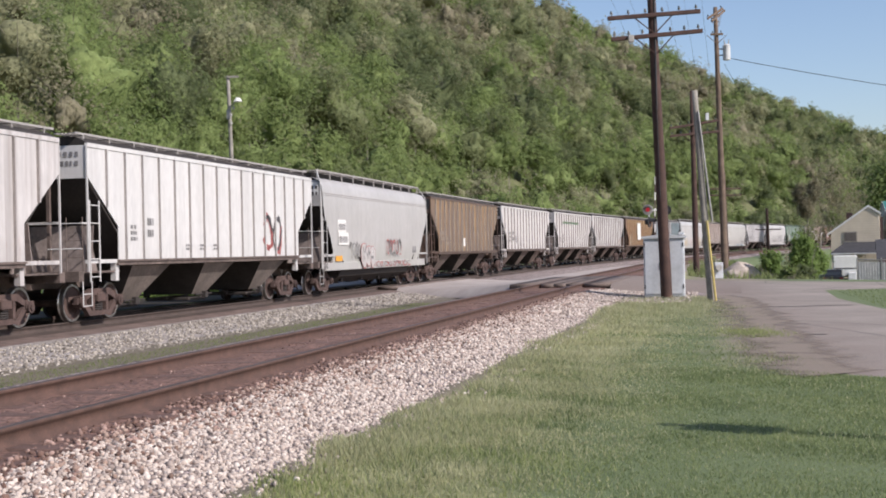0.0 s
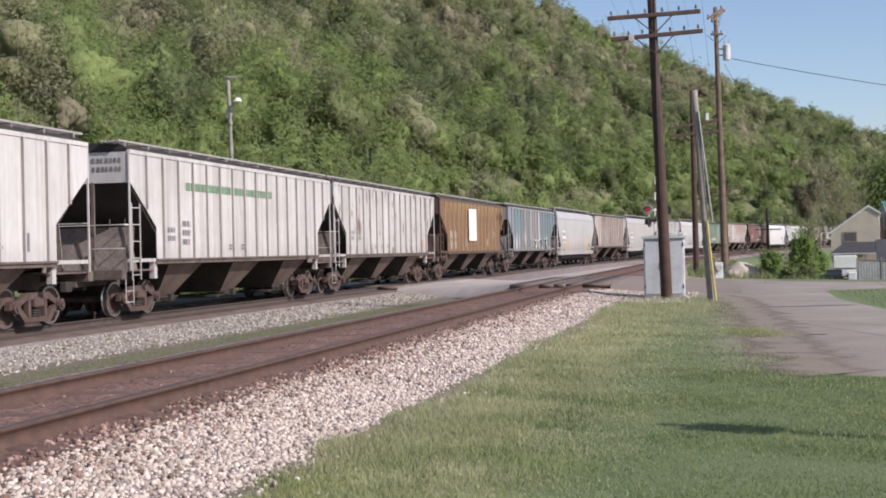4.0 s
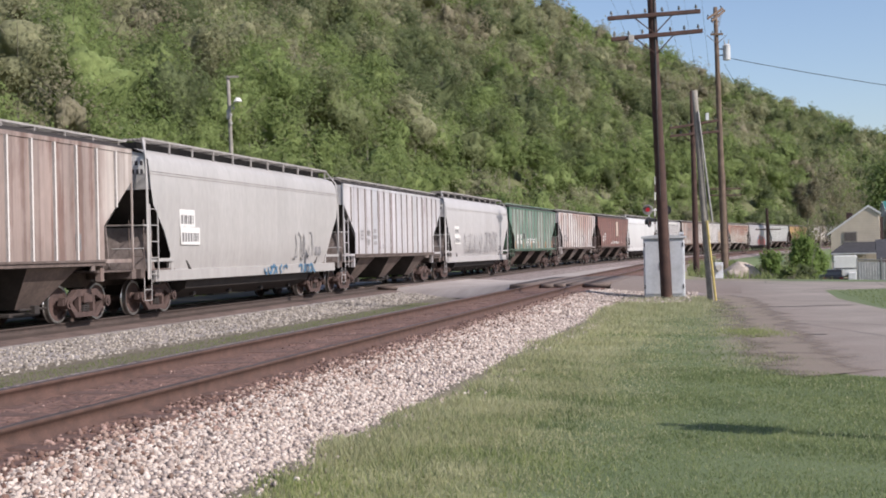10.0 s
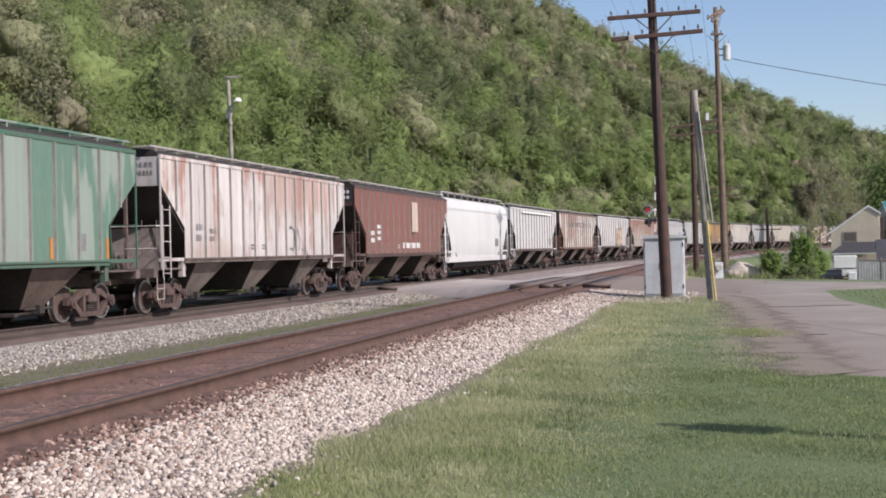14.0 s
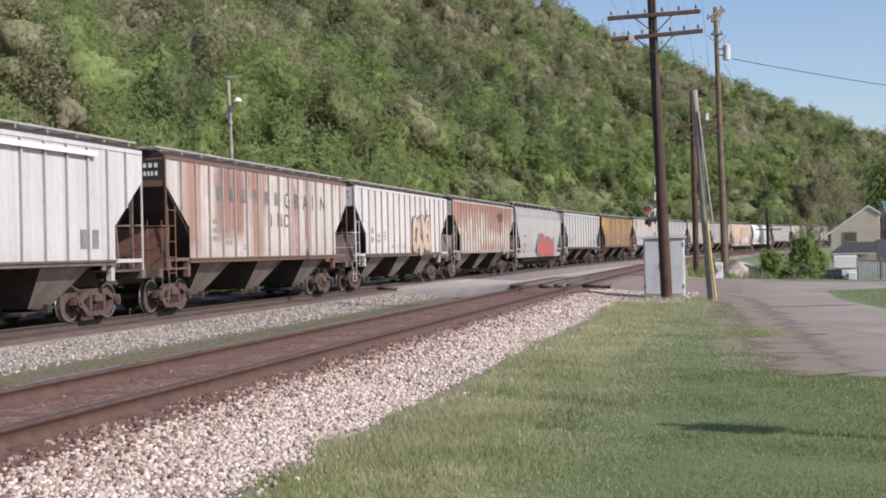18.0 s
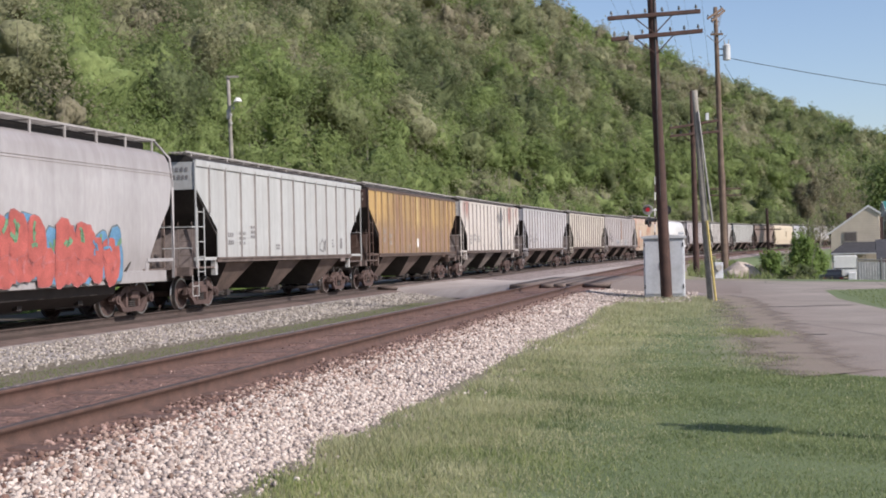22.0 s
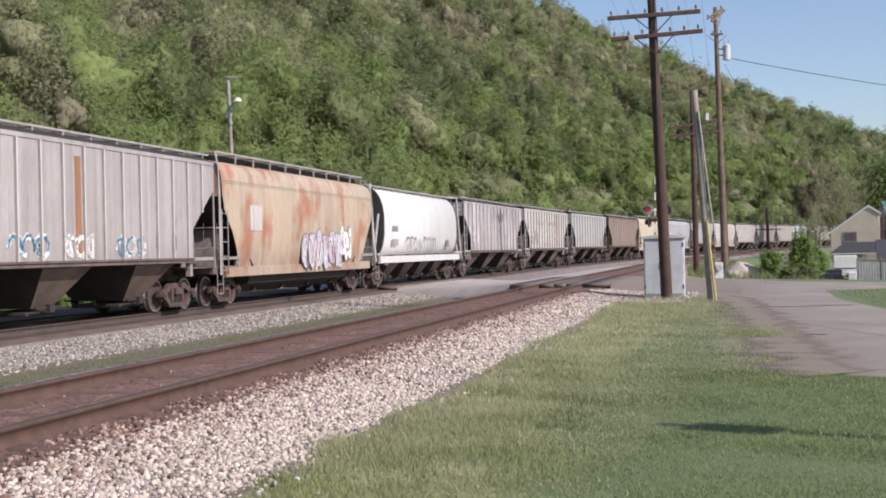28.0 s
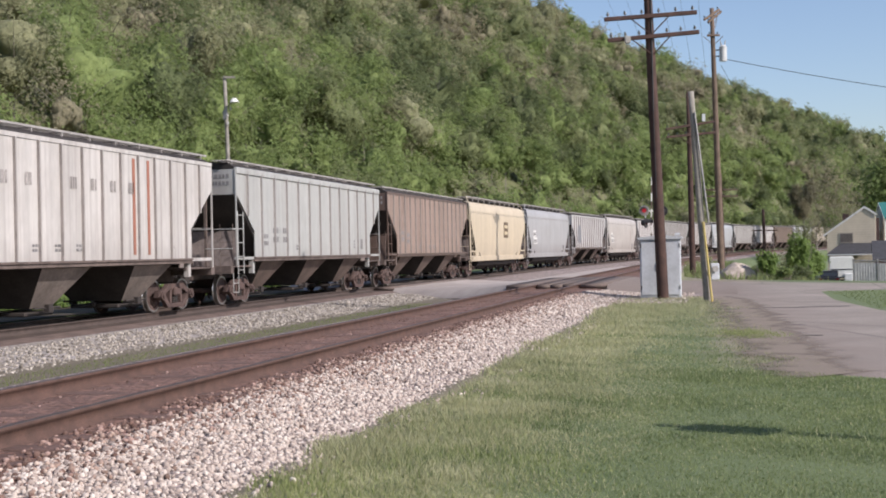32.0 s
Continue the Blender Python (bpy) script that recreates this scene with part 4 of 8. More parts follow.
def strokes(bm, rnd, w, h, n, thick):
    """A tag of sprayed paint: loose, thick letter-like strokes in a plane."""
    step = w / n
    for i in range(n):
        cx = (i + 0.5) * step + rnd.uniform(-0.1, 0.1) * step
        pts = []
        a = rnd.uniform(0, 6.28)
        turn = rnd.choice((-1, 1)) * rnd.uniform(0.35, 0.8)
        m = rnd.randint(5, 9)
        for j in range(m):
            r = rnd.uniform(0.35, 0.52)
            pts.append((cx + step * r * math.cos(a) * 1.1, h * 0.5 + h * r * math.sin(a)))
            a += turn
        if rnd.random() < 0.7:
            pts.append((cx + rnd.uniform(-0.3, 0.3) * step, rnd.choice((0.02, 0.98)) * h))
        for p, q in zip(pts[:-1], pts[1:]):
            d = Vector((q[0] - p[0], q[1] - p[1]))
            if d.length < 1e-4:
                continue
            nrm = Vector((-d.y, d.x)).normalized() * thick * rnd.uniform(0.7, 1.2) * 0.5
            e = d.normalized() * thick * 0.35
            vs = [bm.verts.new((p[0] - e.x + nrm.x, 0, p[1] - e.y + nrm.y)), bm.verts.new((p[0] - e.x - nrm.x, 0, p[1] - e.y - nrm.y)),
                  bm.verts.new((q[0] + e.x - nrm.x, 0, q[1] + e.y - nrm.y)), bm.verts.new((q[0] + e.x + nrm.x, 0, q[1] + e.y + nrm.y))]
            bm.faces.new(vs)


def graffiti(car, x, z, w, h, colours, seed, y, n=5, thick=0.11, label="sprayed graffiti tag"):
    rnd = random.Random(seed)
    for i, c in enumerate(colours):
        bm = B()
        strokes(bm, rnd, w, h, n, thick * (1.25, 0.7, 0.35)[min(i, 2)])
        tagged(part("graffiti", bm, c, car, label, move(x, y - 0.004 * (i + 1), z)), kind="stuff")


def bars(car, x, z, w, h, rows, mat, y, seed=1, name="stencil", back=None):
    """Illegible stencilled marks: short bars in rows."""
    rnd = random.Random(seed)
    bm = B()
    for r in range(rows):
        z0 = z + h * (rows - 1 - r) / rows
        u = 0.0
        while u < w - 0.05:
            k = min(rnd.uniform(0.08, 0.2), w - u)
            v = [bm.verts.new(p) for p in ((x + u, y, z0), (x + u + k * 0.72, y, z0), (x + u + k * 0.72, y, z0 + h / rows * 0.62), (x + u, y, z0 + h / rows * 0.62))]
            bm.faces.new(v)
            u += k
    tagged(part(name, bm, mat, car), kind="stuff")
    if back:
        bm = B()
        v = [bm.verts.new(p) for p in ((x - 0.08, y + 0.003, z - 0.08), (x + w + 0.05, y + 0.003, z - 0.08), (x + w + 0.05, y + 0.003, z + h), (x - 0.08, y + 0.003, z + h))]
        bm.faces.new(v)
        part("stencil_panel", bm, back, car)


def patch(car, x0, x1, z0, z1, mat, y, name="panel", label=""):
    bm = B()
    box(bm, x0, x1, y - 0.006, y + 0.002, z0, z1)
    return part(name, bm, mat, car, label)


def piece(car, x, z, w, h, letters, fill, edge, accent, seed, y):
    """A large sprayed piece: fat rounded letters with an outline and inner lines."""
    rnd = random.Random(seed)
    back, front, inner = B(), B(), B()
    step = w / letters
    for i in range(letters):
        cx, cz = x + (i + 0.5) * step, z + h * rnd.uniform(0.44, 0.56)
        rx, rz_ = step * rnd.uniform(0.50, 0.60), h * rnd.uniform(0.42, 0.52)
        n, ph = 18, rnd.uniform(0, 6)
        wob = [1 + 0.09 * math.sin(3 * 2 * math.pi * k / n + ph) + rnd.uniform(-0.09, 0.09) for k in range(n)]
        def ring(s):
            out = []
            for k in range(n):
                a = 2 * math.pi * k / n
                c_, s_ = math.cos(a), math.sin(a)
                out.append((cx + rx * s * wob[k] * math.copysign(abs(c_) ** 0.7, c_), cz + rz_ * s * wob[k] * math.copysign(abs(s_) ** 0.7, s_)))
            return out
        for bm_i, s, dy in ((back, 1.03, 0.0), (front, 0.96, -0.004 - 0.0004 * i)):
            pts = ring(s)
            c0 = bm_i.verts.new((cx, y + dy, cz))
            vs = [bm_i.verts.new((a, y + dy, b)) for a, b in pts]
            for k in range(n):
                bm_i.faces.new((c0, vs[k], vs[(k + 1) % n]))
        for _ in range(3):
            u, v = cx + rnd.uniform(-0.35, 0.35) * rx, cz + rnd.uniform(-0.5, 0.3) * rz_
            a, ln = rnd.uniform(0, 3.1), rnd.uniform(0.25, 0.6)
            t = rnd.uniform(0.03, 0.055) * h
            for q in range(3):
                u2, v2 = u + math.cos(a) * rx * ln / 2, v + math.sin(a) * rz_ * ln / 2
                nx, nz = -math.sin(a) * t, math.cos(a) * t
                inner.faces.new([inner.verts.new((px_, y - 0.012, pz_)) for px_, pz_ in ((u - nx, v - nz), (u2 - nx, v2 - nz), (u2 + nx, v2 + nz), (u + nx, v + nz))])
                u, v, a = u2, v2, a + rnd.uniform(-0.9, 0.9)
    for bm_i, m in ((back, edge), (front, fill), (inner, accent)):
        tagged(part("graffiti", bm_i, m, car, "large sprayed graffiti letters"), kind="stuff")


CAR_N = [0]


def common(car, paint, frame_m, bay_m, bays, truck_x=6.42):
    for rz in (0, 180):
        fit_part("end_frame", shared("end", b_end), END_GRIME, car, move(0, 0, 0, rz))
        fit_part("sill_end", shared("end_trim", b_end_trim), frame_m, car, move(0, 0, 0, rz))
        fit_part("sill_end", shared("end_trim_far", b_end_trim_far), frame_m, car, move(0, 0, 0, rz))
        fit_part("coupler", shared("coupler", b_coupler), STEEL_DARK, car, move(-7.75 if rz == 0 else 7.75, 0, 0, rz))
        fit_part("handrail", shared("handrail", b_rail), frame_m, car, move(0, 0, 0, rz))
        fit_part("end_ladder", shared("end_ladder", b_end_ladder), END_GRIME, car, move(0, 0, 0, rz))
        fit_part("step", shared("step", b_step), frame_m, car, move(0, 0, 0, rz))
    fit_part("brake_wheel", shared("brake_wheel", b_brake_wheel), STEEL_DARK, car)
    fit_part("brake_cylinder", shared("cylinder", b_cylinder), STEEL_DARK, car)
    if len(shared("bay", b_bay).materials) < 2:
        SHARED["bay"].materials.append(SHADE_SHEET)
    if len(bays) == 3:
        fit_part("bay_ridge", shared("bay_ridge", b_bay_ridge), SHADE_SHEET, car)
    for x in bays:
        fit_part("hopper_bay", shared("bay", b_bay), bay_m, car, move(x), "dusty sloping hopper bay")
        fit_part("outlet_gate", shared("gate", b_gate), STEEL_DARK, car, move(x))
    for x in (-truck_x, truck_x):
        add_truck(car, x)


def ribbed_car(label, paint, rib=None, ribs=16, frame_m=None, bay_m=None, board=None, chord=False, roof=None, flank=None):
    car = thing("hopper_car", label, "hopper car", "cars of the freight train")
    plate_m, sill_m = frame_m or END_PLATE, frame_m or END_GRIME
    frame_m, bay_m = frame_m or paint, bay_m or UNDER
    for k in (-1, 1):
        fit_part("side_panel", shared("ribbed_side", b_ribbed_side), paint, car, move(0, k * RW, 0))
        fit_part("side_sill", shared("ribbed_sill", b_ribbed_sill), sill_m, car, pose(0, k * RW, 0, 0, 0, 0 if k < 0 else 180))
        fit_part("eave_angle", shared("ribbed_chord", b_ribbed_chord), frame_m, car, pose(0, k * RW, 0, 0, 0, 0 if k < 0 else 180))
    fit_part("roof", shared("roof", b_roof), roof or ROOF, car)
    fit_part("hatch_trough", shared("trough", b_trough), roof or ROOF, car)
    for k in (-1, 1):
        fit_part("running_board", shared("board", b_board), board or BOARD, car, pose(0, k * 1.35, 0, 0, 0, 0 if k < 0 else 180))
    for rz in (0, 180):
        fit_part("slope_sheet", shared("slope", b_slope), SHADE_SHEET, car, move(0, 0, 0, rz))
        fit_part("end_plate", shared("end_plate", b_end_plate), plate_m, car, move(0, 0, 0, rz))
        fit_part("end_wall", shared("end_wall", b_end_wall), frame_m, car, move(0, 0, 0, rz))
        for k in (-1, 1):
            fit_part("corner_post", shared("post", b_post), frame_m, car, pose(0, 0, 0, 0, 0, rz) if k < 0 else pose(0, 2 * RW if rz == 0 else -2 * RW, 0, 0, 0, rz))
            fit_part("end_strut", shared("strut", b_strut), END_GRIME, car, pose(0, 0 if k < 0 else (1.1 if rz == 0 else -1.1), 0, 0, 0, rz))
        fit_part("side_ladder", shared("side_ladder", b_side_ladder), frame_m, car, move(0, 0, 0, rz))
    if chord:
        for k in (-1, 1):
            fit_part("top_chord", shared("chord", lambda bm: box(bm, -RX, RX, -0.03, 0.03, 4.06, 4.26, 0.02)), paint, car, move(0, k * (RW + 0.03), 0))
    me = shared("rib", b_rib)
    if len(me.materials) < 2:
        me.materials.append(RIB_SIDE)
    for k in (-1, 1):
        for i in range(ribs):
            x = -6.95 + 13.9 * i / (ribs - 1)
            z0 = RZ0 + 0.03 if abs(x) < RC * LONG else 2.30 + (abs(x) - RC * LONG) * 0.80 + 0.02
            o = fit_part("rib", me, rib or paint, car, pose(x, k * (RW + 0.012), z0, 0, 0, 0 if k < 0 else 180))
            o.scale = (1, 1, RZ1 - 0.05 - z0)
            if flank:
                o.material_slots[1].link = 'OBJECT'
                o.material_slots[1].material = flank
    common(car, paint, frame_m, bay_m, (-4.35, 0.0, 4.35))
    return car


def smooth_car(label, paint, frame_m=None, bay_m=None):
    car = thing("hopper_car", label, "hopper car", "cars of the freight train")
    frame_m, bay_m = frame_m or paint, bay_m or UNDER
    fit_part("body", shared("smooth_body", b_smooth_body), paint, car)
    fit_part("side_sill", shared("smooth_sill", b_smooth_sill), paint, car)
    for z_ in (3.70, 3.77):
        fit_part("seam", shared("seam", lambda bm: box(bm, -7.7, 7.7, -0.008, 0.008, -0.006, 0.006)), RIB_SIDE, car, move(0, -1.579, z_))
    fit_part("belly", shared("smooth_belly", b_smooth_belly), STEEL_DARK, car)
    fit_part("hatch_trough", shared("trough", b_trough), ROOF, car, move(0, 0, 0.1))
    # dark block added to stand for the shade under the boards
    fit_part("hatch_deck", shared("hatch_deck", lambda bm: box(bm, -7.2, 7.2, -1.0, 1.0, 4.40, 4.585)), ROOF, car)
    for k in (-1, 1):
        fit_part("running_board", shared("smooth_board", b_smooth_board), BOARD, car, pose(0, k * 1.25, 0, 0, 0, 0 if k < 0 else 180))
    for rz in (0, 180):
        fit_part("slope_sheet", shared("smooth_slope", b_smooth_slope), SHADE_SHEET, car, move(0, 0, 0, rz))
        fit_part("end_plate", shared("end_plate", b_end_plate), END_PLATE, car, move(0, 0, 0, rz))
        fit_part("end_pipe", shared("smooth_frame", b_smooth_frame), frame_m, car, move(0, 0, 0, rz))
        fit_part("end_pipe", shared("smooth_frame_far", b_smooth_frame_far), frame_m, car, move(0, 0, 0, rz))
        fit_part("side_ladder", shared("side_ladder", b_side_ladder), frame_m, car, move(0, 0, 0, rz))
    common(car, paint, frame_m, STEEL_DARK, ())
    for x in (-3.9, -1.3, 1.3, 3.9):
        fit_part("outlet_gate", shared("gate", b_gate), STEEL_DARK, car, move(x, 0, 0.1))
    return car


def round_car(label, paint, frame_m=None):
    car = thing("hopper_car", label, "hopper car", "cars of the freight train")
    frame_m = frame_m or paint
    fit_part("body", shared("round_body", b_round_body), paint, car)
    fit_part("side_sill", shared("smooth_sill", b_smooth_sill), paint, car, move(0, 0, 0.18))
    for rz in (0, 180):
        fit_part("end_cap", shared("round_cap", b_round_cap), GALV, car, move(0, 0, 0, rz))
        fit_part("hoop", shared("round_hoop", b_round_hoop), END_GRIME, car, move(0, 0, 0, rz))
        for i, k in itertools.product(range(4), (-1, 1)):
            fit_part("end_strut", shared("round_strut_%d_%d" % (i, k), lambda bm: b_round_strut(bm, i, k)), frame_m, car, move(0, 0, 0, rz))
        fit_part("end_step", shared("end_step", b_end_step), frame_m, car, move(0, 0, 0, rz))
    fit_part("hatch_trough", shared("trough", b_trough), frame_m, car, move(0, 0, -0.12))
    for k in (-1, 1):
        fit_part("running_board", shared("board", b_board), BOARD, car, pose(0, k * 1.05, -0.04, 0, 0, 0 if k < 0 else 180))
    common(car, paint, frame_m, UNDER, (-4.2, -1.4, 1.4, 4.2))
    return car
# ---- the cars, from the first to pass to the last ----
SPEED = 16.484
GAPS = [25.3, 42.5, 59.6, 76.7, 93.6, 110.2, 126.5, 143.7, 161.0, 176.8, 193.7, 210.6, 227.0, 243.1, 259.9, 277.3, 294.0, 310.0, 326.5, 342.8,
        360.3, 377.8, 394.0, 410.8, 428.2, 445.5, 462.5, 479.0, 495.1, 511.1, 527.6, 544.5, 561.5, 579.3, 596.1, 612.5, 629.5, 646.5, 663.0]
while len(GAPS) < 50:
    GAPS.append(GAPS[-1] + 16.8)
NUDGE = {0: 0.2, 2: -0.28, 3: -0.85, 4: -0.95, 6: -0.2, 8: -0.2, 9: 0.15, 11: -0.35, 12: -0.55, 13: 0.1, 14: -0.1, 15: -0.15, 17: -1.0, 18: -0.6, 19: 0.05, 20: 0.05, 21: -0.3,
         22: -0.5, 23: 0.1, 24: -0.05, 25: -0.55, 26: -0.4, 28: -0.1, 30: 0.3, 33: 0.1}     # cars that are longer or shorter than their neighbours
START = [GAPS[0] - 8.5] + [(a + b) / 2 for a, b in zip(GAPS[:-1], GAPS[1:])]

WHITE, OFFWHITE, CREAM = (0.58, 0.555, 0.545), (0.48, 0.455, 0.44), (0.50, 0.43, 0.35)
GREY, PALE, MID = (0.36, 0.35, 0.34), (0.42, 0.41, 0.40), (0.26, 0.25, 0.24)
BROWN, OCHRE, REDBROWN = (0.165, 0.112, 0.080), (0.36, 0.235, 0.100), (0.215, 0.077, 0.060)
ORANGE_RUST = (0.27, 0.105, 0.045)
P = rust_streaked
RED = plain("red spray paint", (0.47, 0.115, 0.095), 0.5, 0, 0.3, 3)
PINK = plain("faded red spray paint", (0.50, 0.16, 0.15), 0.6, 0, 0.4, 3)
BLUE = plain("blue spray paint", (0.12, 0.27, 0.42), 0.5, 0, 0.3, 3)
TAN = plain("tan spray paint", (0.46, 0.335, 0.235), 0.6, 0, 0.3, 3)
DARK = plain("dark spray paint", (0.10, 0.09, 0.095), 0.6, 0, 0.4, 3)
SOFTDARK = plain("faded grey spray paint", (0.26, 0.25, 0.25), 0.7, 0, 0.4, 3)
BROWN_SPRAY = plain("brown spray paint", (0.17, 0.10, 0.065), 0.6, 0, 0.4, 3)
SLATE_SPRAY = plain("slate spray paint", (0.16, 0.19, 0.20), 0.6, 0, 0.4, 3)
LILAC = plain("pale lilac spray paint", (0.55, 0.52, 0.62), 0.6, 0, 0.3, 3)
GREEN_SPRAY = plain("green spray paint", (0.16, 0.30, 0.17), 0.6, 0, 0.3, 3)
RIB_OCHRE = P("ochre rib paint", (0.52, 0.37, 0.19), amount=0.15, dirt=0.2, seed=4)
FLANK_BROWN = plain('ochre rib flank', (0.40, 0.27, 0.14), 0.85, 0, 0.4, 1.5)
RY, FY, CY = -RW - 0.022, -1.60, -1.56
UNDER_PALE = plain("pale dusty hopper sheet", (0.255, 0.210, 0.182), 0.85, 0, 0.4, 1.2)
UNDER_DARK = plain("dark grimy hopper sheet", (0.17, 0.125, 0.105), 0.9, 0, 0.4, 1.2)

ORANGE_TAPE = plain('orange reflector tape', (0.50, 0.20, 0.05), 0.5, 0, 0.2, 4)
FAINT = plain('faded stencil paint', (0.40, 0.345, 0.29), 0.7, 0, 0.4, 3)
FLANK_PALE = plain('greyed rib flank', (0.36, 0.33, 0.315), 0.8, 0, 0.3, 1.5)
CARS = []


GREY_STENCIL = plain("worn grey stencil paint", (0.35, 0.335, 0.33), 0.7, 0, 0.4, 3)


def ribbed(label, paint, tag=True, seed=0, tone=GREY_STENCIL, **kw):
    c = ribbed_car(label, paint, **kw)
    CARS.append(c)
    if tag:
        rnd = random.Random(seed * 31 + len(CARS))
        k = rnd.choice((0.36, 0.42, 0.5))
        x0 = rnd.choice((-5.78, -5.7, -4.85))
        for i in range(rnd.choice((2, 2, 3))):
            bars(c, x0 + i * 0.915, rnd.choice((1.85, 1.95, 2.05)), k, rnd.choice((0.45, 0.6, 0.75)), rnd.choice((2, 2, 3)), tone, RY, seed + i)
        for i in range(rnd.choice((1, 2, 3))):
            bars(c, -2.6 + i * 0.915 + rnd.choice((0, 0.915)), 1.7, 0.4, 0.2, 2, tone, RY, seed + 7 + i)
        bars(c, rnd.choice((4.1, 5.05)), 1.75, 0.24, 0.35, 3, tone, RY, seed + 2)
        if rnd.random() < 0.6:
            patch(c, 5.05, 5.3, 1.7, 2.1, SOFTDARK, RY, "stencil_panel")
        black = len(CARS) in (4, 5, 17, 20)
        end_sign(c, (-RX + 0.01) * LONG, WHITE_PAINT if black or len(CARS) == 15 else tone, BLACK_PAINT if black else None, seed + 3)
    return c


def end_sign(c, x, mat, back, seed):
    """Stencilled marks high on the front end wall."""
    rnd = random.Random(seed + len(CARS))
    if back:
        bm = B()
        box(bm, x - 0.008, x, -1.50, -0.35, 3.60, 4.14)
        part('sign_panel', bm, back, c, 'black stencil panel')
    bm = B()
    for r in range(2):
        y = -1.36
        while y < -0.62:
            k = rnd.uniform(0.09, 0.17)
            v = [bm.verts.new((x - 0.012, yy, zz)) for yy, zz in ((y, 3.93 - r * 0.22), (y + k * 0.6, 3.93 - r * 0.22), (y + k * 0.6, 4.05 - r * 0.22), (y, 4.05 - r * 0.22))]
            bm.faces.new(v)
            y += k
    tagged(part("stencil", bm, mat, c), kind="stuff")


def smooth_one(label, paint, tag=True, seed=0, **kw):
    c = smooth_car(label, paint, **kw)
    CARS.append(c)
    if tag:
        bars(c, -5.95, 2.42, 0.85, 0.40, 1, SOFTDARK, FY - 0.004, seed, back=WHITE_PAINT)
        bars(c, -5.90, 1.93, 1.10, 0.40, 1, SOFTDARK, FY - 0.006, seed + 5, back=WHITE_PAINT)
        bm = B()
        box(bm, (-FX + 0.05) * LONG - 0.012, (-FX + 0.05) * LONG, -1.40, -0.45, 3.72, 4.18)
        part("placard", bm, WHITE_PAINT, c, "white stencil placard")
        end_sign(c, (-FX + 0.05) * LONG - 0.002, DARK, None, seed)
        for i_ in range(2):
            patch(c, 5.15 + i_ * 0.34, 5.42 + i_ * 0.34, 1.48, 1.78, SOFTDARK, FY + 0.045, "stencil_panel")
        bars(c, 5.4, 1.55, 0.5, 0.4, 3, SOFTDARK, FY + 0.05, seed + 1)
    return c


# 0-4
c = ribbed("dirty white ribbed hopper car with rust streaks", P("white, orange streaks", WHITE, ORANGE_RUST, 0.22, seed=1))
c = ribbed("clean white ribbed hopper car with a red tag", P("clean white", (0.60, 0.59, 0.58), amount=0.02, dirt=0.12, seed=2), ribs=16, tone=SOFTDARK, bay_m=UNDER_PALE, flank=FLANK_PALE)
graffiti(c, 3.2, 1.55, 1.5, 1.25, (PINK, DARK), 3, RY, 2, 0.14)
c = smooth_one("smooth pale grey hopper car tagged with graffiti", P("pale grey steel", PALE, amount=0.04, dirt=0.2, drip=0.25, seed=3, spots=[(-6.5, 6.8, 1.0, 1.7, (0.40, 0.405, 0.38))]), seed=3)
piece(c, -3.1, 0.90, 1.9, 1.0, 3, P("greyed white spray", (0.58, 0.56, 0.55), amount=0.1), PINK, SOFTDARK, 5, FY - 0.012)
graffiti(c, -0.9, 0.92, 5.6, 0.22, (PINK, SOFTDARK), 14, FY + 0.03, 9, 0.04)
graffiti(c, -4.6, 1.35, 1.5, 0.6, (SOFTDARK,), 4, FY - 0.004, 4, 0.05)
patch(c, -6.2, -5.4, 1.22, 1.42, YELLOW_TAPE, FY + 0.06, 'reflector')
graffiti(c, 0.6, 1.4, 2.4, 0.7, (SOFTDARK, PINK), 6, FY, 5, 0.07)
c = ribbed("dull brown ribbed hopper car with ochre ribs", P("dull brown", BROWN, (0.27, 0.165, 0.075), 0.36, seed=4, top=0.08), rib=RIB_OCHRE, tone=FAINT, frame_m=P("brown frame", (0.10, 0.06, 0.045), amount=0.2), bay_m=UNDER_DARK)
patch(c, -1.15, -0.75, 1.75, 2.2, WHITE_PAINT, RY)
c = ribbed("white ribbed hopper car with small dark stencils", P("chalky white", WHITE, amount=0.05, dirt=0.25, seed=5))
# 5-9
c = ribbed("white ribbed hopper car with faded green lettering", P("faded white", WHITE, (0.25, 0.11, 0.08), 0.14, seed=6), tone=SOFTDARK)
bars(c, -4.6, 3.35, 6.5, 0.36, 1, GREEN_SPRAY, RY, 8)
c = ribbed("peeling white ribbed hopper car with bare rust patches", P("peeling white", (0.56, 0.54, 0.53), (0.155, 0.095, 0.08), 0.20, seed=7, patch=(0.17, 0.105, 0.09), blot=(2.3, 0.575, 0.34)))
patch(c, 5.0, 5.5, 1.75, 2.05, ORANGE_TAPE, RY)
c = ribbed("brown ribbed hopper car with a blank white panel", P("rust brown", (0.205, 0.105, 0.058), (0.12, 0.058, 0.036), 0.3, seed=8, spots=[(-6.5, 6.5, 3.7, 4.3, (0.29, 0.18, 0.085))]), tag=False, rib=RIB_OCHRE, bay_m=UNDER, flank=FLANK_BROWN, frame_m=P("brown end paint", (0.12, 0.068, 0.048), amount=0.2))
patch(c, -1.9, -0.1, 2.05, 3.85, WHITE_PAINT, RY - 0.075, "panel", "blank white panel")
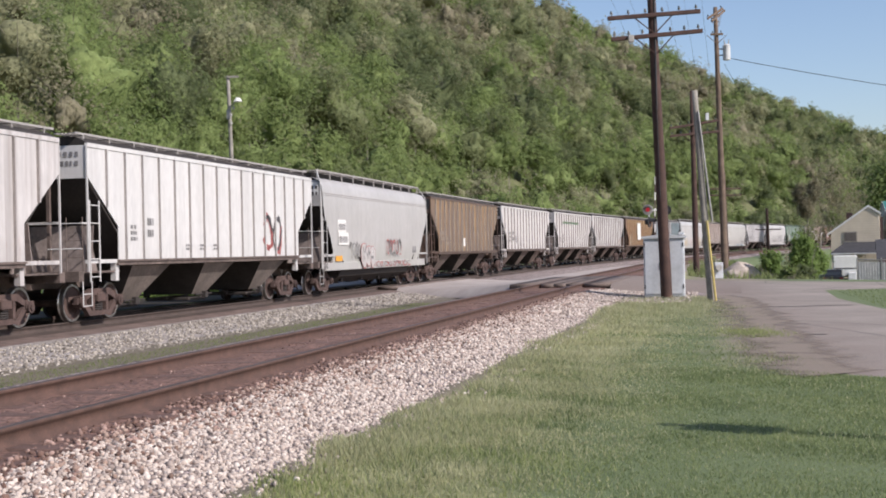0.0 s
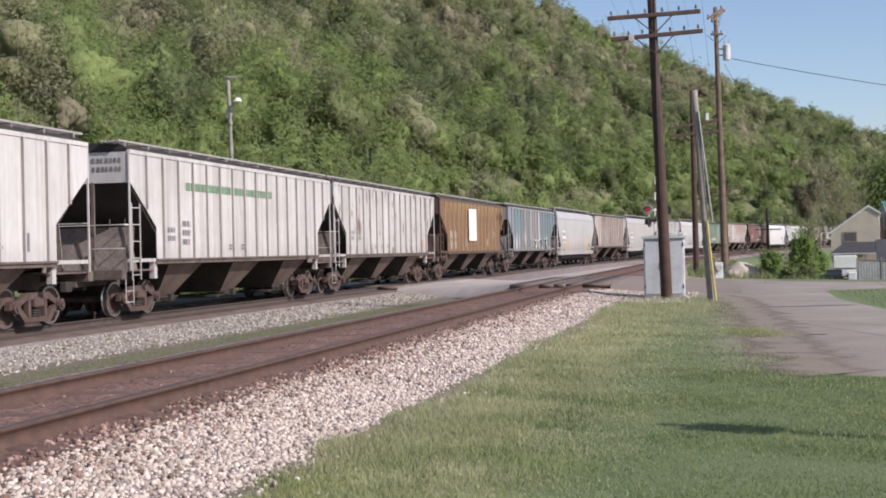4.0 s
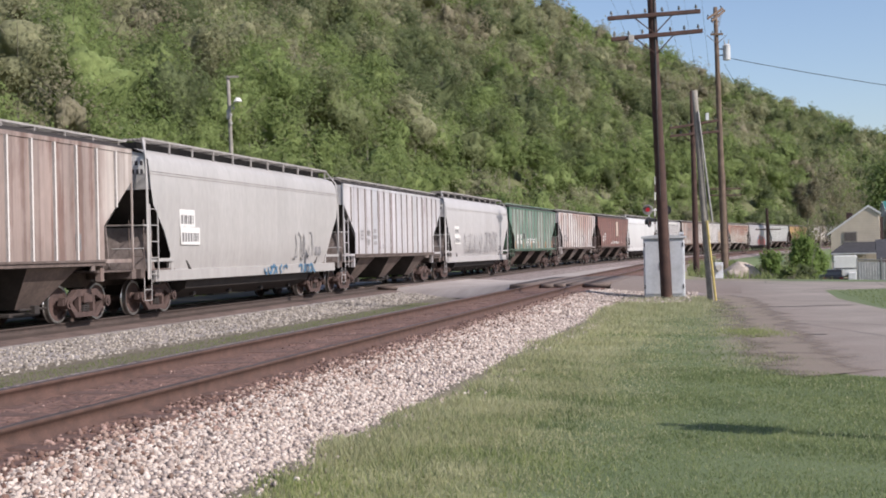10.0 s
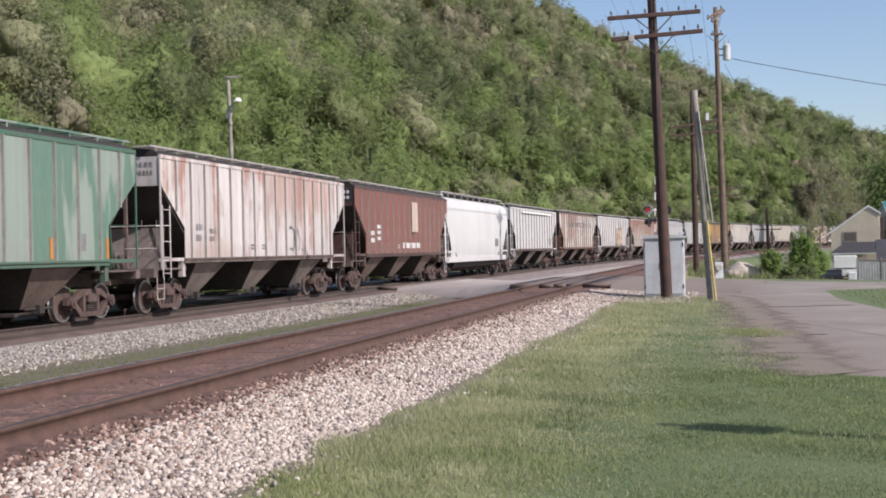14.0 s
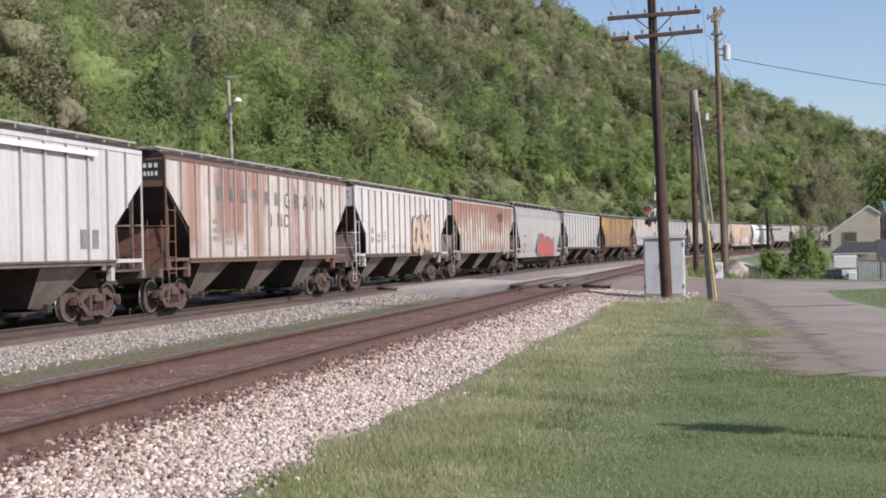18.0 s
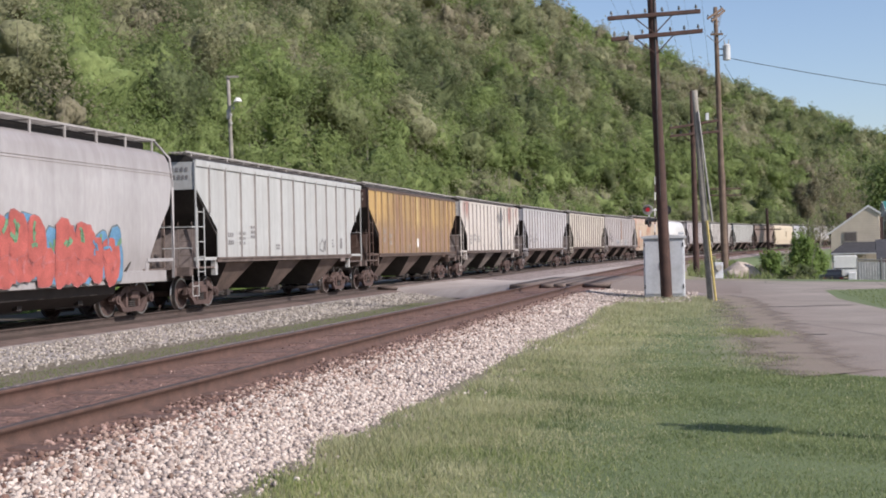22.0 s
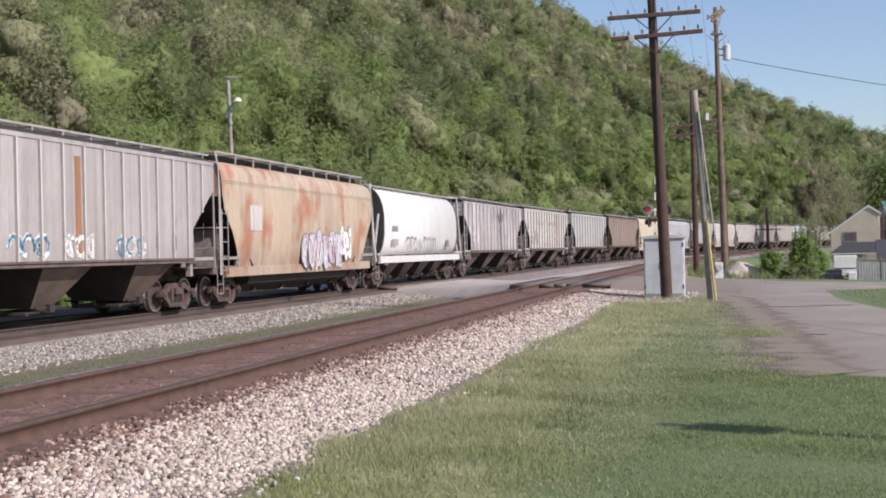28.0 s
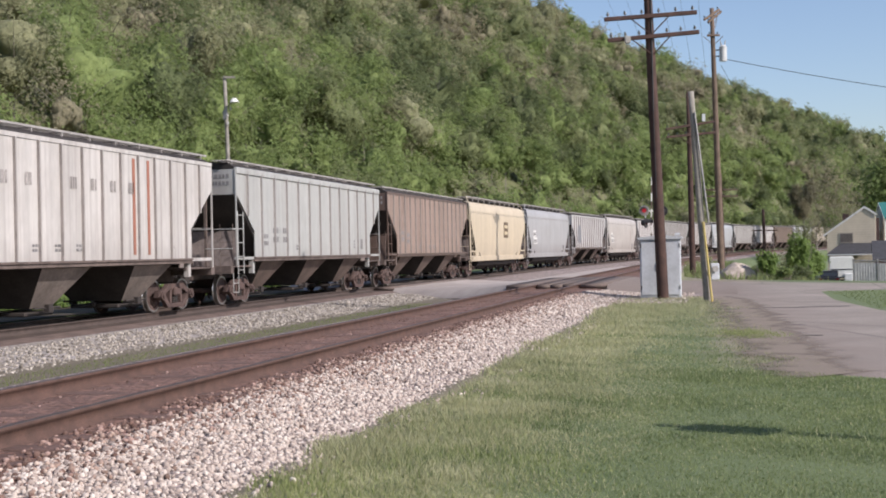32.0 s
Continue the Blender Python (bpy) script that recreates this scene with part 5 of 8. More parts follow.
for x_, z_, k_, m_ in ((-5.82, 2.15, 0.42, FAINT), (-4.95, 2.15, 0.40, FAINT), (-5.82, 1.62, 0.42, FAINT), (-4.95, 1.62, 0.40, FAINT), (-4.2, 1.60, 0.25, ORANGE_TAPE), (-2.55, 1.75, 0.5, FAINT), (2.75, 1.75, 0.4, TAN), (4.6, 2.2, 0.2, FAINT)):
    patch(c, x_, x_ + k_, z_, z_ + 0.42, m_, RY)
c = ribbed("blue and grey patch-painted ribbed hopper car with white tags", P("patchwork panels", (0.125, 0.215, 0.255), (0.25, 0.19, 0.195), 0.25, seed=9, spots=[(-7.9, -6.2, 1.3, 4.4, (0.25, 0.25, 0.28)), (-5.4, -4.7, 1.3, 4.4, (0.17, 0.33, 0.36)), (-3.7, -2.9, 1.3, 4.4, (0.21, 0.15, 0.15)), (-2.6, -2.3, 1.3, 4.4, (0.44, 0.43, 0.44)), (-2.1, -1.3, 1.3, 4.4, (0.20, 0.145, 0.145)), (-1.2, -0.9, 1.3, 4.4, (0.18, 0.36, 0.39)), (-0.7, -0.3, 1.3, 4.4, (0.54, 0.50, 0.50)), (-0.2, 0.5, 1.3, 4.4, (0.28, 0.20, 0.20)), (0.6, 0.9, 1.3, 4.4, (0.50, 0.46, 0.46)), (1.1, 1.7, 1.3, 4.4, (0.28, 0.15, 0.14)), (1.8, 2.2, 1.3, 4.4, (0.62, 0.60, 0.60)), (-6.3, -4.6, 1.3, 2.3, (0.52, 0.49, 0.50)), (-3.2, -2.3, 1.9, 2.5, (0.55, 0.50, 0.47))]), tag=False, rib=P("teal rib paint", (0.27, 0.35, 0.37), amount=0.2, seed=9), frame_m=P("slate frame", (0.30, 0.30, 0.31), amount=0.1))
graffiti(c, 1.6, 1.45, 3.4, 0.85, (WHITE_PAINT, SOFTDARK), 9, RY - 0.066, 5, 0.085)
graffiti(c, -0.9, 1.5, 2.4, 0.6, (WHITE_PAINT, SOFTDARK), 10, RY - 0.066, 4, 0.10)
patch(c, 3.3, 3.6, 2.35, 3.0, SOFTDARK, RY, "stencil_panel")
c = smooth_one("smooth grey hopper car with tan stained lower side", P("light grey steel", (0.44, 0.435, 0.435), (0.46, 0.37, 0.24), 0.22, seed=10, drip=0.25, spots=[(3.3, 5.9, 1.2, 2.1, (0.50, 0.40, 0.25)), (-5.6, -3.4, 1.2, 2.0, (0.48, 0.38, 0.24)), (-2.4, 0.5, 1.3, 2.1, (0.47, 0.40, 0.39))]), seed=12)
# 10-14
c = ribbed("tan and brown weathered ribbed hopper car", P("grey brown", (0.34, 0.265, 0.235), (0.17, 0.105, 0.088), 0.50, seed=11, dirt=0.5, spots=[(-8.0, -5.2, 1.6, 4.4, (0.54, 0.47, 0.43)), (6.4, 8.0, 2.4, 4.4, (0.52, 0.47, 0.43)), (-6.2, -5.9, 3.2, 4.2, (0.20, 0.12, 0.10))]), rib=P("pale tan rib", (0.74, 0.70, 0.66), (0.2, 0.12, 0.1), 0.05, dirt=0.12, seed=3), flank=FLANK_PALE, bay_m=UNDER_DARK)
c = smooth_one("smooth grey hopper car with blue tags along its sill", P("grey steel", (0.42, 0.405, 0.39), amount=0.05, dirt=0.2, drip=0.25, seed=12), seed=15)
graffiti(c, 0.2, 0.9, 2.0, 0.28, (BLUE,), 16, FY + 0.02, 6, 0.07)
graffiti(c, 3.4, 0.9, 1.7, 0.28, (BLUE,), 17, FY + 0.02, 5, 0.07)
graffiti(c, 2.8, 1.3, 2.0, 1.0, (SOFTDARK,), 18, FY, 5, 0.05)
c = ribbed("white ribbed hopper car striped with maroon primer", P("white, maroon stripes", (0.46, 0.445, 0.46), (0.17, 0.075, 0.065), 0.22, seed=13, cells=[(0.53, 0.52, 0.54), (0.45, 0.455, 0.48), (0.54, 0.53, 0.53), (0.50, 0.49, 0.51), (0.48, 0.485, 0.50), (0.54, 0.52, 0.53)]), rib=P("white rib paint", (0.64, 0.63, 0.64), amount=0.06, dirt=0.15, seed=2), bay_m=UNDER_DARK)
for i in range(6):
    patch(c, -4.97 + i * 1.83, -4.86 + i * 1.83 + 0.08 * (i % 3), 1.48, 4.14, P("maroon primer", (0.13, 0.055, 0.05), amount=0.2, seed=i), RY + 0.004, "paint_stripe")
c = smooth_one("smooth grey hopper car scribbled with dark tags", P("warm grey steel", (0.455, 0.44, 0.435), amount=0.04, dirt=0.2, drip=0.25, seed=14), seed=19)
graffiti(c, -4.0, 1.30, 4.6, 1.15, (SOFTDARK, SOFTDARK), 20, FY, 11, 0.042)
graffiti(c, 0.8, 1.30, 3.8, 1.30, (SOFTDARK, DARK), 21, FY, 9, 0.036)
GREENP = P("faded green", (0.105, 0.198, 0.148), (0.20, 0.195, 0.165), 0.24, dirt=0.2, seed=15, patch=(0.225, 0.272, 0.232))
c = ribbed("faded green ribbed hopper car with white stencils", GREENP, tone=WHITE_PAINT, ribs=15, frame_m=P("green frame", (0.045, 0.13, 0.085), amount=0.1), board=GREENP)
for i in range(6):
    patch(c, -6.25 + i * 2.5, -6.13 + i * 2.5, 1.52, 2.0, ORANGE_TAPE, RY, 'reflector')
patch(c, -3.75, -3.3, 2.15, 2.55, BLACK_PAINT, RY + 0.003, 'stencil_panel')
for i in range(2):
    bars(c, -5.68 + i * 0.97, 1.80, 0.50, 0.80, 2, WHITE_PAINT, RY - 0.006, 71 + i)
bars(c, -2.9, 1.9, 3.5, 0.35, 2, WHITE_PAINT, RY, 31)
# 15-19
c = ribbed("dirty white ribbed hopper car with brown rust bloom", P("dirty white", (0.60, 0.56, 0.545), (0.30, 0.165, 0.13), 0.40, seed=16, top=0.05, patch=(0.42, 0.34, 0.31), blot=(1.5, 0.58), spots=[(-0.5, 6.0, 3.0, 4.4, (0.44, 0.31, 0.27)), (2.6, 3.1, 2.4, 4.4, (0.30, 0.15, 0.12)), (-6.2, -3.0, 1.3, 1.9, (0.46, 0.36, 0.33))]), tone=SOFTDARK, bay_m=UNDER_PALE)
graffiti(c, 1.7, 1.6, 1.6, 0.9, (SOFTDARK,), 33, RY, 3, 0.06)
c = ribbed("red-brown ribbed hopper car with a tan panel", P("oxide red", REDBROWN, (0.08, 0.035, 0.028), 0.2, seed=17), tone=WHITE_PAINT, frame_m=P("dark oxide frame", (0.07, 0.035, 0.03), amount=0.2))
patch(c, 0.55, 1.6, 2.45, 3.85, P("tan panel", (0.55, 0.43, 0.36), (0.2, 0.07, 0.05), 0.15), RY - 0.075)
bars(c, -0.8, 1.7, 3.0, 0.4, 1, WHITE_PAINT, RY, 35)
c = smooth_one("bright white smooth hopper car", P("bright white", (0.585, 0.58, 0.575), amount=0.02, dirt=0.15, drip=0.25, seed=18), tag=False)
patch(c, 4.2, 5.0, 1.75, 2.2, SOFTDARK, FY, "stencil_panel")
c = ribbed("white ribbed hopper car with a rail along its eave", P("soft white", (0.54, 0.53, 0.535), amount=0.04, dirt=0.2, seed=19), tag=False, bay_m=UNDER_PALE, flank=FLANK_PALE)
for x_ in (4.75, 5.3):
    patch(c, x_, x_ + 0.28, 1.75, 2.2, SOFTDARK, RY, "stencil_panel")
bm = B()
box(bm, -4.6, 5.4, RY - 0.12, RY - 0.075, 3.93, 4.05)
part("hand_hold_rail", bm, WHITE_PAINT, c, "white rail along the eave")
c = ribbed("rust-streaked grain hopper car with dark lettering", P("rusty cream", (0.56, 0.52, 0.485), (0.23, 0.10, 0.07), 0.36, seed=20, top=0.06, spots=[(-6.9, -5.6, 1.6, 4.3, (0.30, 0.15, 0.10)), (-4.6, -2.4, 2.0, 4.3, (0.23, 0.095, 0.065)), (-1.8, -0.9, 1.4, 4.3, (0.30, 0.15, 0.10)), (1.7, 1.95, 1.4, 4.3, (0.27, 0.12, 0.08)), (3.4, 3.65, 1.4, 4.3, (0.30, 0.13, 0.08))]), tone=FAINT, frame_m=P("brown end frame", (0.17, 0.085, 0.06), amount=0.3), bay_m=UNDER_PALE)


def lettering(car, text, x, z, size, mat, y, pitch):
    """Large letters, one to each panel between ribs."""
    for i, ch in enumerate(text):
        if ch == " ":
            continue
        cu = bpy.data.curves.new("letter", "FONT")
        cu.body, cu.size, cu.extrude = ch, size, 0.002
        cu.materials.append(mat)
        ob = new("letter", cu)
        ob.parent = car
        ob.matrix_basis = pose(x + i * pitch, y, z, 90, 0, 0)


lettering(c, "GRAIN", 1.0, 3.10, 0.72, DARK, RY, 0.91)
lettering(c, "INC", -0.3, 2.45, 0.62, DARK, RY, 0.6)
for i in range(6):
    bars(c, -4.55 + i * 0.93, 3.15, 0.34, 0.70, 1, SOFTDARK, RY - 0.002, 90 + i)
# 20-24
c = ribbed("white ribbed hopper car with a tan graffiti piece", P("plain white", (0.60, 0.58, 0.575), amount=0.05, dirt=0.25, seed=21), bay_m=UNDER_PALE)
piece(c, 0.65, 1.45, 3.25, 1.95, 3, P('pale tan spray', (0.56, 0.44, 0.34), amount=0.12, seed=5), BROWN_SPRAY, BROWN_SPRAY, 43, RY - 0.068)
graffiti(c, 3.2, 2.9, 0.9, 0.7, (SOFTDARK,), 44, RY - 0.07, 2, 0.06)
c = ribbed("white hopper car streaked with orange rust from its roof", P("white, roof rust", (0.61, 0.56, 0.50), (0.30, 0.105, 0.062), 0.40, seed=22, top=0.18, spots=[(-7.9, -6.4, 3.0, 4.5, (0.31, 0.115, 0.07)), (-5.6, -4.7, 2.7, 4.5, (0.31, 0.115, 0.07)), (-3.4, -2.9, 2.2, 4.5, (0.34, 0.14, 0.085)), (0.2, 4.4, 2.6, 4.5, (0.30, 0.11, 0.066)), (5.0, 6.2, 3.0, 4.5, (0.36, 0.15, 0.09)), (-1.0, 5.0, 1.4, 1.8, (0.38, 0.18, 0.11))]), rib=P("rusty cream rib", (0.64, 0.58, 0.50), (0.33, 0.13, 0.08), 0.30, seed=23, top=0.16), ribs=22, bay_m=UNDER_PALE, frame_m=P("cream frame", (0.46, 0.42, 0.38), amount=0.12, seed=3))
c = smooth_one("smooth grey hopper car with bold red graffiti", P("violet grey steel", (0.39, 0.375, 0.375), amount=0.04, dirt=0.3, drip=0.25, seed=23, spots=[(-8.0, 8.0, 3.75, 4.8, (0.24, 0.22, 0.215))]), tag=False)
piece(c, -1.5, 0.95, 6.4, 1.30, 9, BLUE, SLATE_SPRAY, GREEN_SPRAY, 45, FY - 0.004)
piece(c, -1.0, 1.80, 2.2, 0.75, 3, BLUE, SLATE_SPRAY, PINK, 44, FY - 0.004)
piece(c, -1.2, 0.92, 5.9, 0.95, 8, RED, PINK, PINK, 46, FY - 0.018)
piece(c, -0.7, 1.50, 2.1, 1.05, 3, RED, PINK, GREEN_SPRAY, 47, FY - 0.030)
piece(c, 1.8, 1.45, 1.7, 0.95, 2, RED, PINK, GREEN_SPRAY, 48, FY - 0.030)
piece(c, 3.3, 1.35, 1.2, 0.75, 2, RED, PINK, BLUE, 49, FY - 0.030)
bars(c, -5.6, 2.25, 0.75, 0.30, 1, SOFTDARK, FY, 47)
bars(c, -5.6, 1.65, 0.75, 0.30, 1, SOFTDARK, FY, 48)
c = ribbed("pale grey ribbed hopper car with a deep top chord", P("pale grey paint", (0.44, 0.45, 0.44), amount=0.03, dirt=0.2, seed=24), ribs=13, chord=True, tone=SOFTDARK, flank=FLANK_PALE)
graffiti(c, 2.7, 1.55, 1.0, 0.5, (SOFTDARK,), 48, RY, 2, 0.05)
c = ribbed("mustard yellow ribbed hopper car darkened by soot", P("mustard", OCHRE, (0.215, 0.125, 0.075), 0.50, seed=25, patch=(0.42, 0.28, 0.11), spots=[(-0.4, 0.15, 1.4, 4.2, (0.52, 0.38, 0.16)), (-8.0, 8.0, 1.2, 2.7, (0.235, 0.145, 0.10)), (-7.9, -5.4, 3.0, 4.4, (0.50, 0.32, 0.11))]), tone=FAINT, flank=FLANK_BROWN, frame_m=P("sooty brown frame", (0.085, 0.05, 0.038), amount=0.2))
patch(c, -0.38, 0.02, 1.75, 2.15, WHITE_PAINT, RY)
# 25-29
c = ribbed("cream ribbed hopper car with rust at its corners", P("cream", (0.58, 0.535, 0.49), (0.19, 0.075, 0.06), 0.10, seed=26, top=0.06, dirt=0.25, spots=[(4.6, 5.6, 3.2, 4.4, (0.24, 0.085, 0.07)), (-7.2, -6.0, 3.4, 4.4, (0.27, 0.11, 0.085)), (6.8, 7.4, 3.6, 4.4, (0.30, 0.12, 0.09))]), bay_m=UNDER_PALE, flank=FLANK_PALE)
patch(c, 4.25, 4.55, 1.75, 2.4, SOFTDARK, RY, "stencil_panel")
patch(c, 5.2, 5.4, 2.35, 3.0, SOFTDARK, RY, "stencil_panel")
c = ribbed("mottled grey ribbed hopper car", P("mottled grey", (0.45, 0.44, 0.455), (0.26, 0.19, 0.15), 0.22, seed=27), rib=P("pale grey rib", (0.68, 0.67, 0.67), amount=0.06, dirt=0.15, seed=2), flank=FLANK_PALE)
c = ribbed("cream ribbed hopper car with orange streaks", P("cream, streaked", (0.54, 0.49, 0.42), (0.28, 0.16, 0.06), 0.22, seed=28), tone=SOFTDARK)
c = ribbed("grey ribbed hopper car with white tags along its sill", P("sooty grey", (0.41, 0.375, 0.37), (0.22, 0.15, 0.125), 0.25, seed=29), rib=P("light rib", (0.66, 0.63, 0.62), amount=0.08, dirt=0.2, seed=6), flank=FLANK_PALE, tone=DARK)
for i, x in enumerate((-5.2, -2.6, -0.4, 2.0)):
    graffiti(c, x, 1.55, 1.5, 0.5, (WHITE_PAINT, BLUE) if i % 2 else (WHITE_PAINT,), 50 + i, RY, 3, 0.10)
patch(c, 0.1, 0.35, 1.6, 3.9, P("orange stain", (0.34, 0.16, 0.08), amount=0.3), RY + 0.004, "stain")
c = smooth_one("smooth hopper car covered in orange rust", P("orange rust over tan", (0.50, 0.395, 0.295), (0.36, 0.18, 0.11), 0.16, seed=30, top=0.06, drip=0.4, patch=(0.36, 0.165, 0.10), blot=(0.75, 0.50, 0.9, 0.16)), tag=False, frame_m=P("grey pipe", (0.36, 0.34, 0.33), amount=0.2))
patch(c, -5.6, -4.6, 2.3, 3.1, P("pale label", (0.55, 0.52, 0.5), amount=0.1), FY, "stencil_panel")
piece(c, -0.9, 1.00, 4.3, 1.35, 6, LILAC, SOFTDARK, WHITE_PAINT, 55, FY - 0.012)
graffiti(c, -0.9, 0.95, 4.4, 1.2, (WHITE_PAINT, PINK), 54, FY - 0.028, 8, 0.05)
piece(c, 3.4, 1.25, 1.3, 1.3, 3, WHITE_PAINT, SOFTDARK, SOFTDARK, 56, FY - 0.012)
# 30-34
c = round_car("white round-bodied hopper car with pale tags", P("gloss white", (0.66, 0.66, 0.655), amount=0.015, dirt=0.1, seed=31, coat=0.35), frame_m=P("white frame", (0.5, 0.48, 0.46), amount=0.2))
CARS.append(c)
graffiti(c, -3.2, 1.50, 5.4, 0.75, (SOFTDARK,), 57, CY - 0.012, 9, 0.05)
patch(c, 4.4, 4.9, 1.75, 2.1, SOFTDARK, CY - 0.012, "stencil_panel")
bars(c, -5.6, 2.45, 1.0, 0.42, 1, FLANK_PALE, CY - 0.012, 58)
bars(c, -5.6, 1.85, 1.0, 0.42, 1, FLANK_PALE, CY - 0.012, 59)
c = ribbed("mauve grey ribbed hopper car with white marks", P("mauve grey", (0.37, 0.34, 0.355), (0.22, 0.16, 0.15), 0.28, seed=32, patch=(0.49, 0.46, 0.475), blot=(1.1, 0.5)), rib=P("mauve rib", (0.60, 0.58, 0.59), amount=0.08, dirt=0.2, seed=5), flank=FLANK_PALE, tone=WHITE_PAINT)
bars(c, 1.3, 3.0, 0.5, 0.7, 2, WHITE_PAINT, RY, 60)
c = ribbed("off-white ribbed hopper car with two red-brown streaks", P("off white", (0.53, 0.505, 0.48), (0.22, 0.11, 0.08), 0.12, seed=33), tone=SOFTDARK, bay_m=UNDER_PALE)
for i in range(8):
    if i != 3:
        bars(c, -3.78 + i * 0.93, 3.15, 0.32, 0.45, 1, FLANK_PALE, RY - 0.002, 110 + i)
for x in (2.95, 3.75):
    patch(c, x, x + 0.14, 1.6, 4.05, P("red-brown streak", (0.36, 0.14, 0.09), amount=0.3), RY + 0.004, "stain")
c = ribbed("pale grey ribbed hopper car with a ledge along its top", P("cool pale grey", (0.41, 0.415, 0.40), amount=0.03, dirt=0.25, seed=34), ribs=13, chord=True, tone=SOFTDARK, flank=FLANK_PALE)
c = ribbed("tan brown ribbed hopper car with pale ribs", P("tan brown dust", (0.31, 0.225, 0.185), (0.13, 0.08, 0.06), 0.3, seed=35), rib=P("tan rib", (0.40, 0.32, 0.27), amount=0.1, seed=7), frame_m=P("brown frame dark", (0.12, 0.08, 0.065), amount=0.2))
# 35-38
c = smooth_one("cream smooth hopper car with a dark square emblem", P("cream enamel", (0.56, 0.475, 0.35), amount=0.03, dirt=0.15, seed=36), tag=False)
patch(c, 1.0, 2.3, 2.3, 3.3, P("dark emblem paint", (0.16, 0.11, 0.07), amount=0.1), FY, "emblem")
patch(c, 1.2, 2.1, 2.5, 2.7, P("cream bar", (0.6, 0.5, 0.33), amount=0.05), FY - 0.01, "emblem")
patch(c, 1.2, 2.1, 2.9, 3.1, P("cream bar two", (0.6, 0.5, 0.33), amount=0.05), FY - 0.01, "emblem")
c = smooth_one("smooth grey hopper car without tags", P("plain grey", (0.38, 0.38, 0.385), amount=0.03, drip=0.25, seed=37))
c = ribbed("white ribbed hopper car with a blue-grey emblem", P("white thirty-seven", (0.50, 0.49, 0.485), amount=0.06, seed=38))
patch(c, -5.4, -4.2, 1.9, 3.4, P("slate emblem", (0.2, 0.22, 0.25), amount=0.1), RY + 0.004, "emblem")
c = smooth_one("white smooth hopper car with rust blotches", P("white, blotched", (0.49, 0.455, 0.425), ORANGE_RUST, 0.25, seed=39))
# the rest are seen only far along the bend
TAIL = [("white ribbed hopper car", WHITE, 0.08), ("grey ribbed hopper car", GREY, 0.15), ("off-white ribbed hopper car", OFFWHITE, 0.15), ("pale blue-grey ribbed hopper car", (0.40, 0.42, 0.44), 0.1),
        ("pale ribbed hopper car", PALE, 0.1), ("white ribbed hopper car", WHITE, 0.1), ("brown ribbed hopper car", BROWN, 0.3), ("pale grey ribbed hopper car", PALE, 0.05), ("cream ribbed hopper car", CREAM, 0.1), ("grey ribbed hopper car", MID, 0.1)]
for i, (lab, col, am_) in enumerate(TAIL):
    if i % 4 == 3:
        smooth_one(lab.replace("ribbed", "smooth"), P("tail paint", col, amount=am_, seed=40 + i))
    else:
        ribbed(lab + " far along the train", P("tail paint", col, amount=am_, seed=40 + i))
# ---- woods ----
TONES = [("fresh maple leaves", (0.159, 0.188, 0.085), (0.212, 0.244, 0.114), (0.188, 0.216, 0.103)),
         ("bright spring leaves", (0.174, 0.232, 0.083), (0.236, 0.297, 0.112), (0.205, 0.264, 0.096)),
         ("olive oak buds", (0.248, 0.253, 0.145), (0.306, 0.312, 0.182), (0.276, 0.283, 0.164)),
         ("brown budding twigs", (0.255, 0.232, 0.155), (0.306, 0.276, 0.190), (0.276, 0.259, 0.166)),
         ("dark green leaves", (0.124, 0.153, 0.072), (0.157, 0.188, 0.087), (0.139, 0.171, 0.080))]
LEAF = [foliage(*t, gaps=0.51, leaf=3.6) for t in TONES]


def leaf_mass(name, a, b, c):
    """Close-packed leaves: the given colours broken up finely."""
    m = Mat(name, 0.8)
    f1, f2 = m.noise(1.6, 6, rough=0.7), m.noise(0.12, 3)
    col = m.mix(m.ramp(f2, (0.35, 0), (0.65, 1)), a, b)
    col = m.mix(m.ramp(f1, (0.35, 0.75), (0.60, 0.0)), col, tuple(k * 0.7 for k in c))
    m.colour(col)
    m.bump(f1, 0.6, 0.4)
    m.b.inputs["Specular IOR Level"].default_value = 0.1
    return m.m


# leaf colours darkened: the shade inside the crowns is put into them
MASS = [leaf_mass("darkened " + t[0], *[tuple(k * 0.70 for k in c) for c in t[1:]]) for t in TONES]
BARK = plain("grey bark", (0.26, 0.235, 0.20), 0.9, 0, 0.4, 2.0, 0.5)


def crown_lobes(rng, lobes):
    lc = rng.normal(0, 1, (lobes, 3))
    lc /= np.linalg.norm(lc, axis=1)[:, None]
    lc *= rng.uniform(0.30, 0.72, (lobes, 1))
    return lc, rng.uniform(0.28, 0.46, lobes)


def ball(level):
    bm = bmesh.new()
    bmesh.ops.create_icosphere(bm, subdivisions=level, radius=1.0)
    bm.verts.ensure_lookup_table()
    out = np.array([v.co[:] for v in bm.verts]), np.array([[v.index for v in f.verts] for f in bm.faces])
    bm.free()
    return out


BALLS = [ball(3), ball(2)]


def crown_core(centre, radius, tall, lobes, fill, CORE_D):
    """The dense inner leaf mass that fills the lobes of a crown."""
    lc, lr = lobes
    dot = CORE_D @ lc.T
    disc = dot ** 2 - (np.sum(lc ** 2, 1)[None] - lr[None] ** 2)
    reach = np.where(disc > 0, dot + np.sqrt(np.maximum(disc, 0)), 0.2).max(1) * fill * (1 + rng.normal(0, 0.10, len(CORE_D)))
    return CORE_D * reach[:, None] * np.array([radius, radius, tall]) + centre


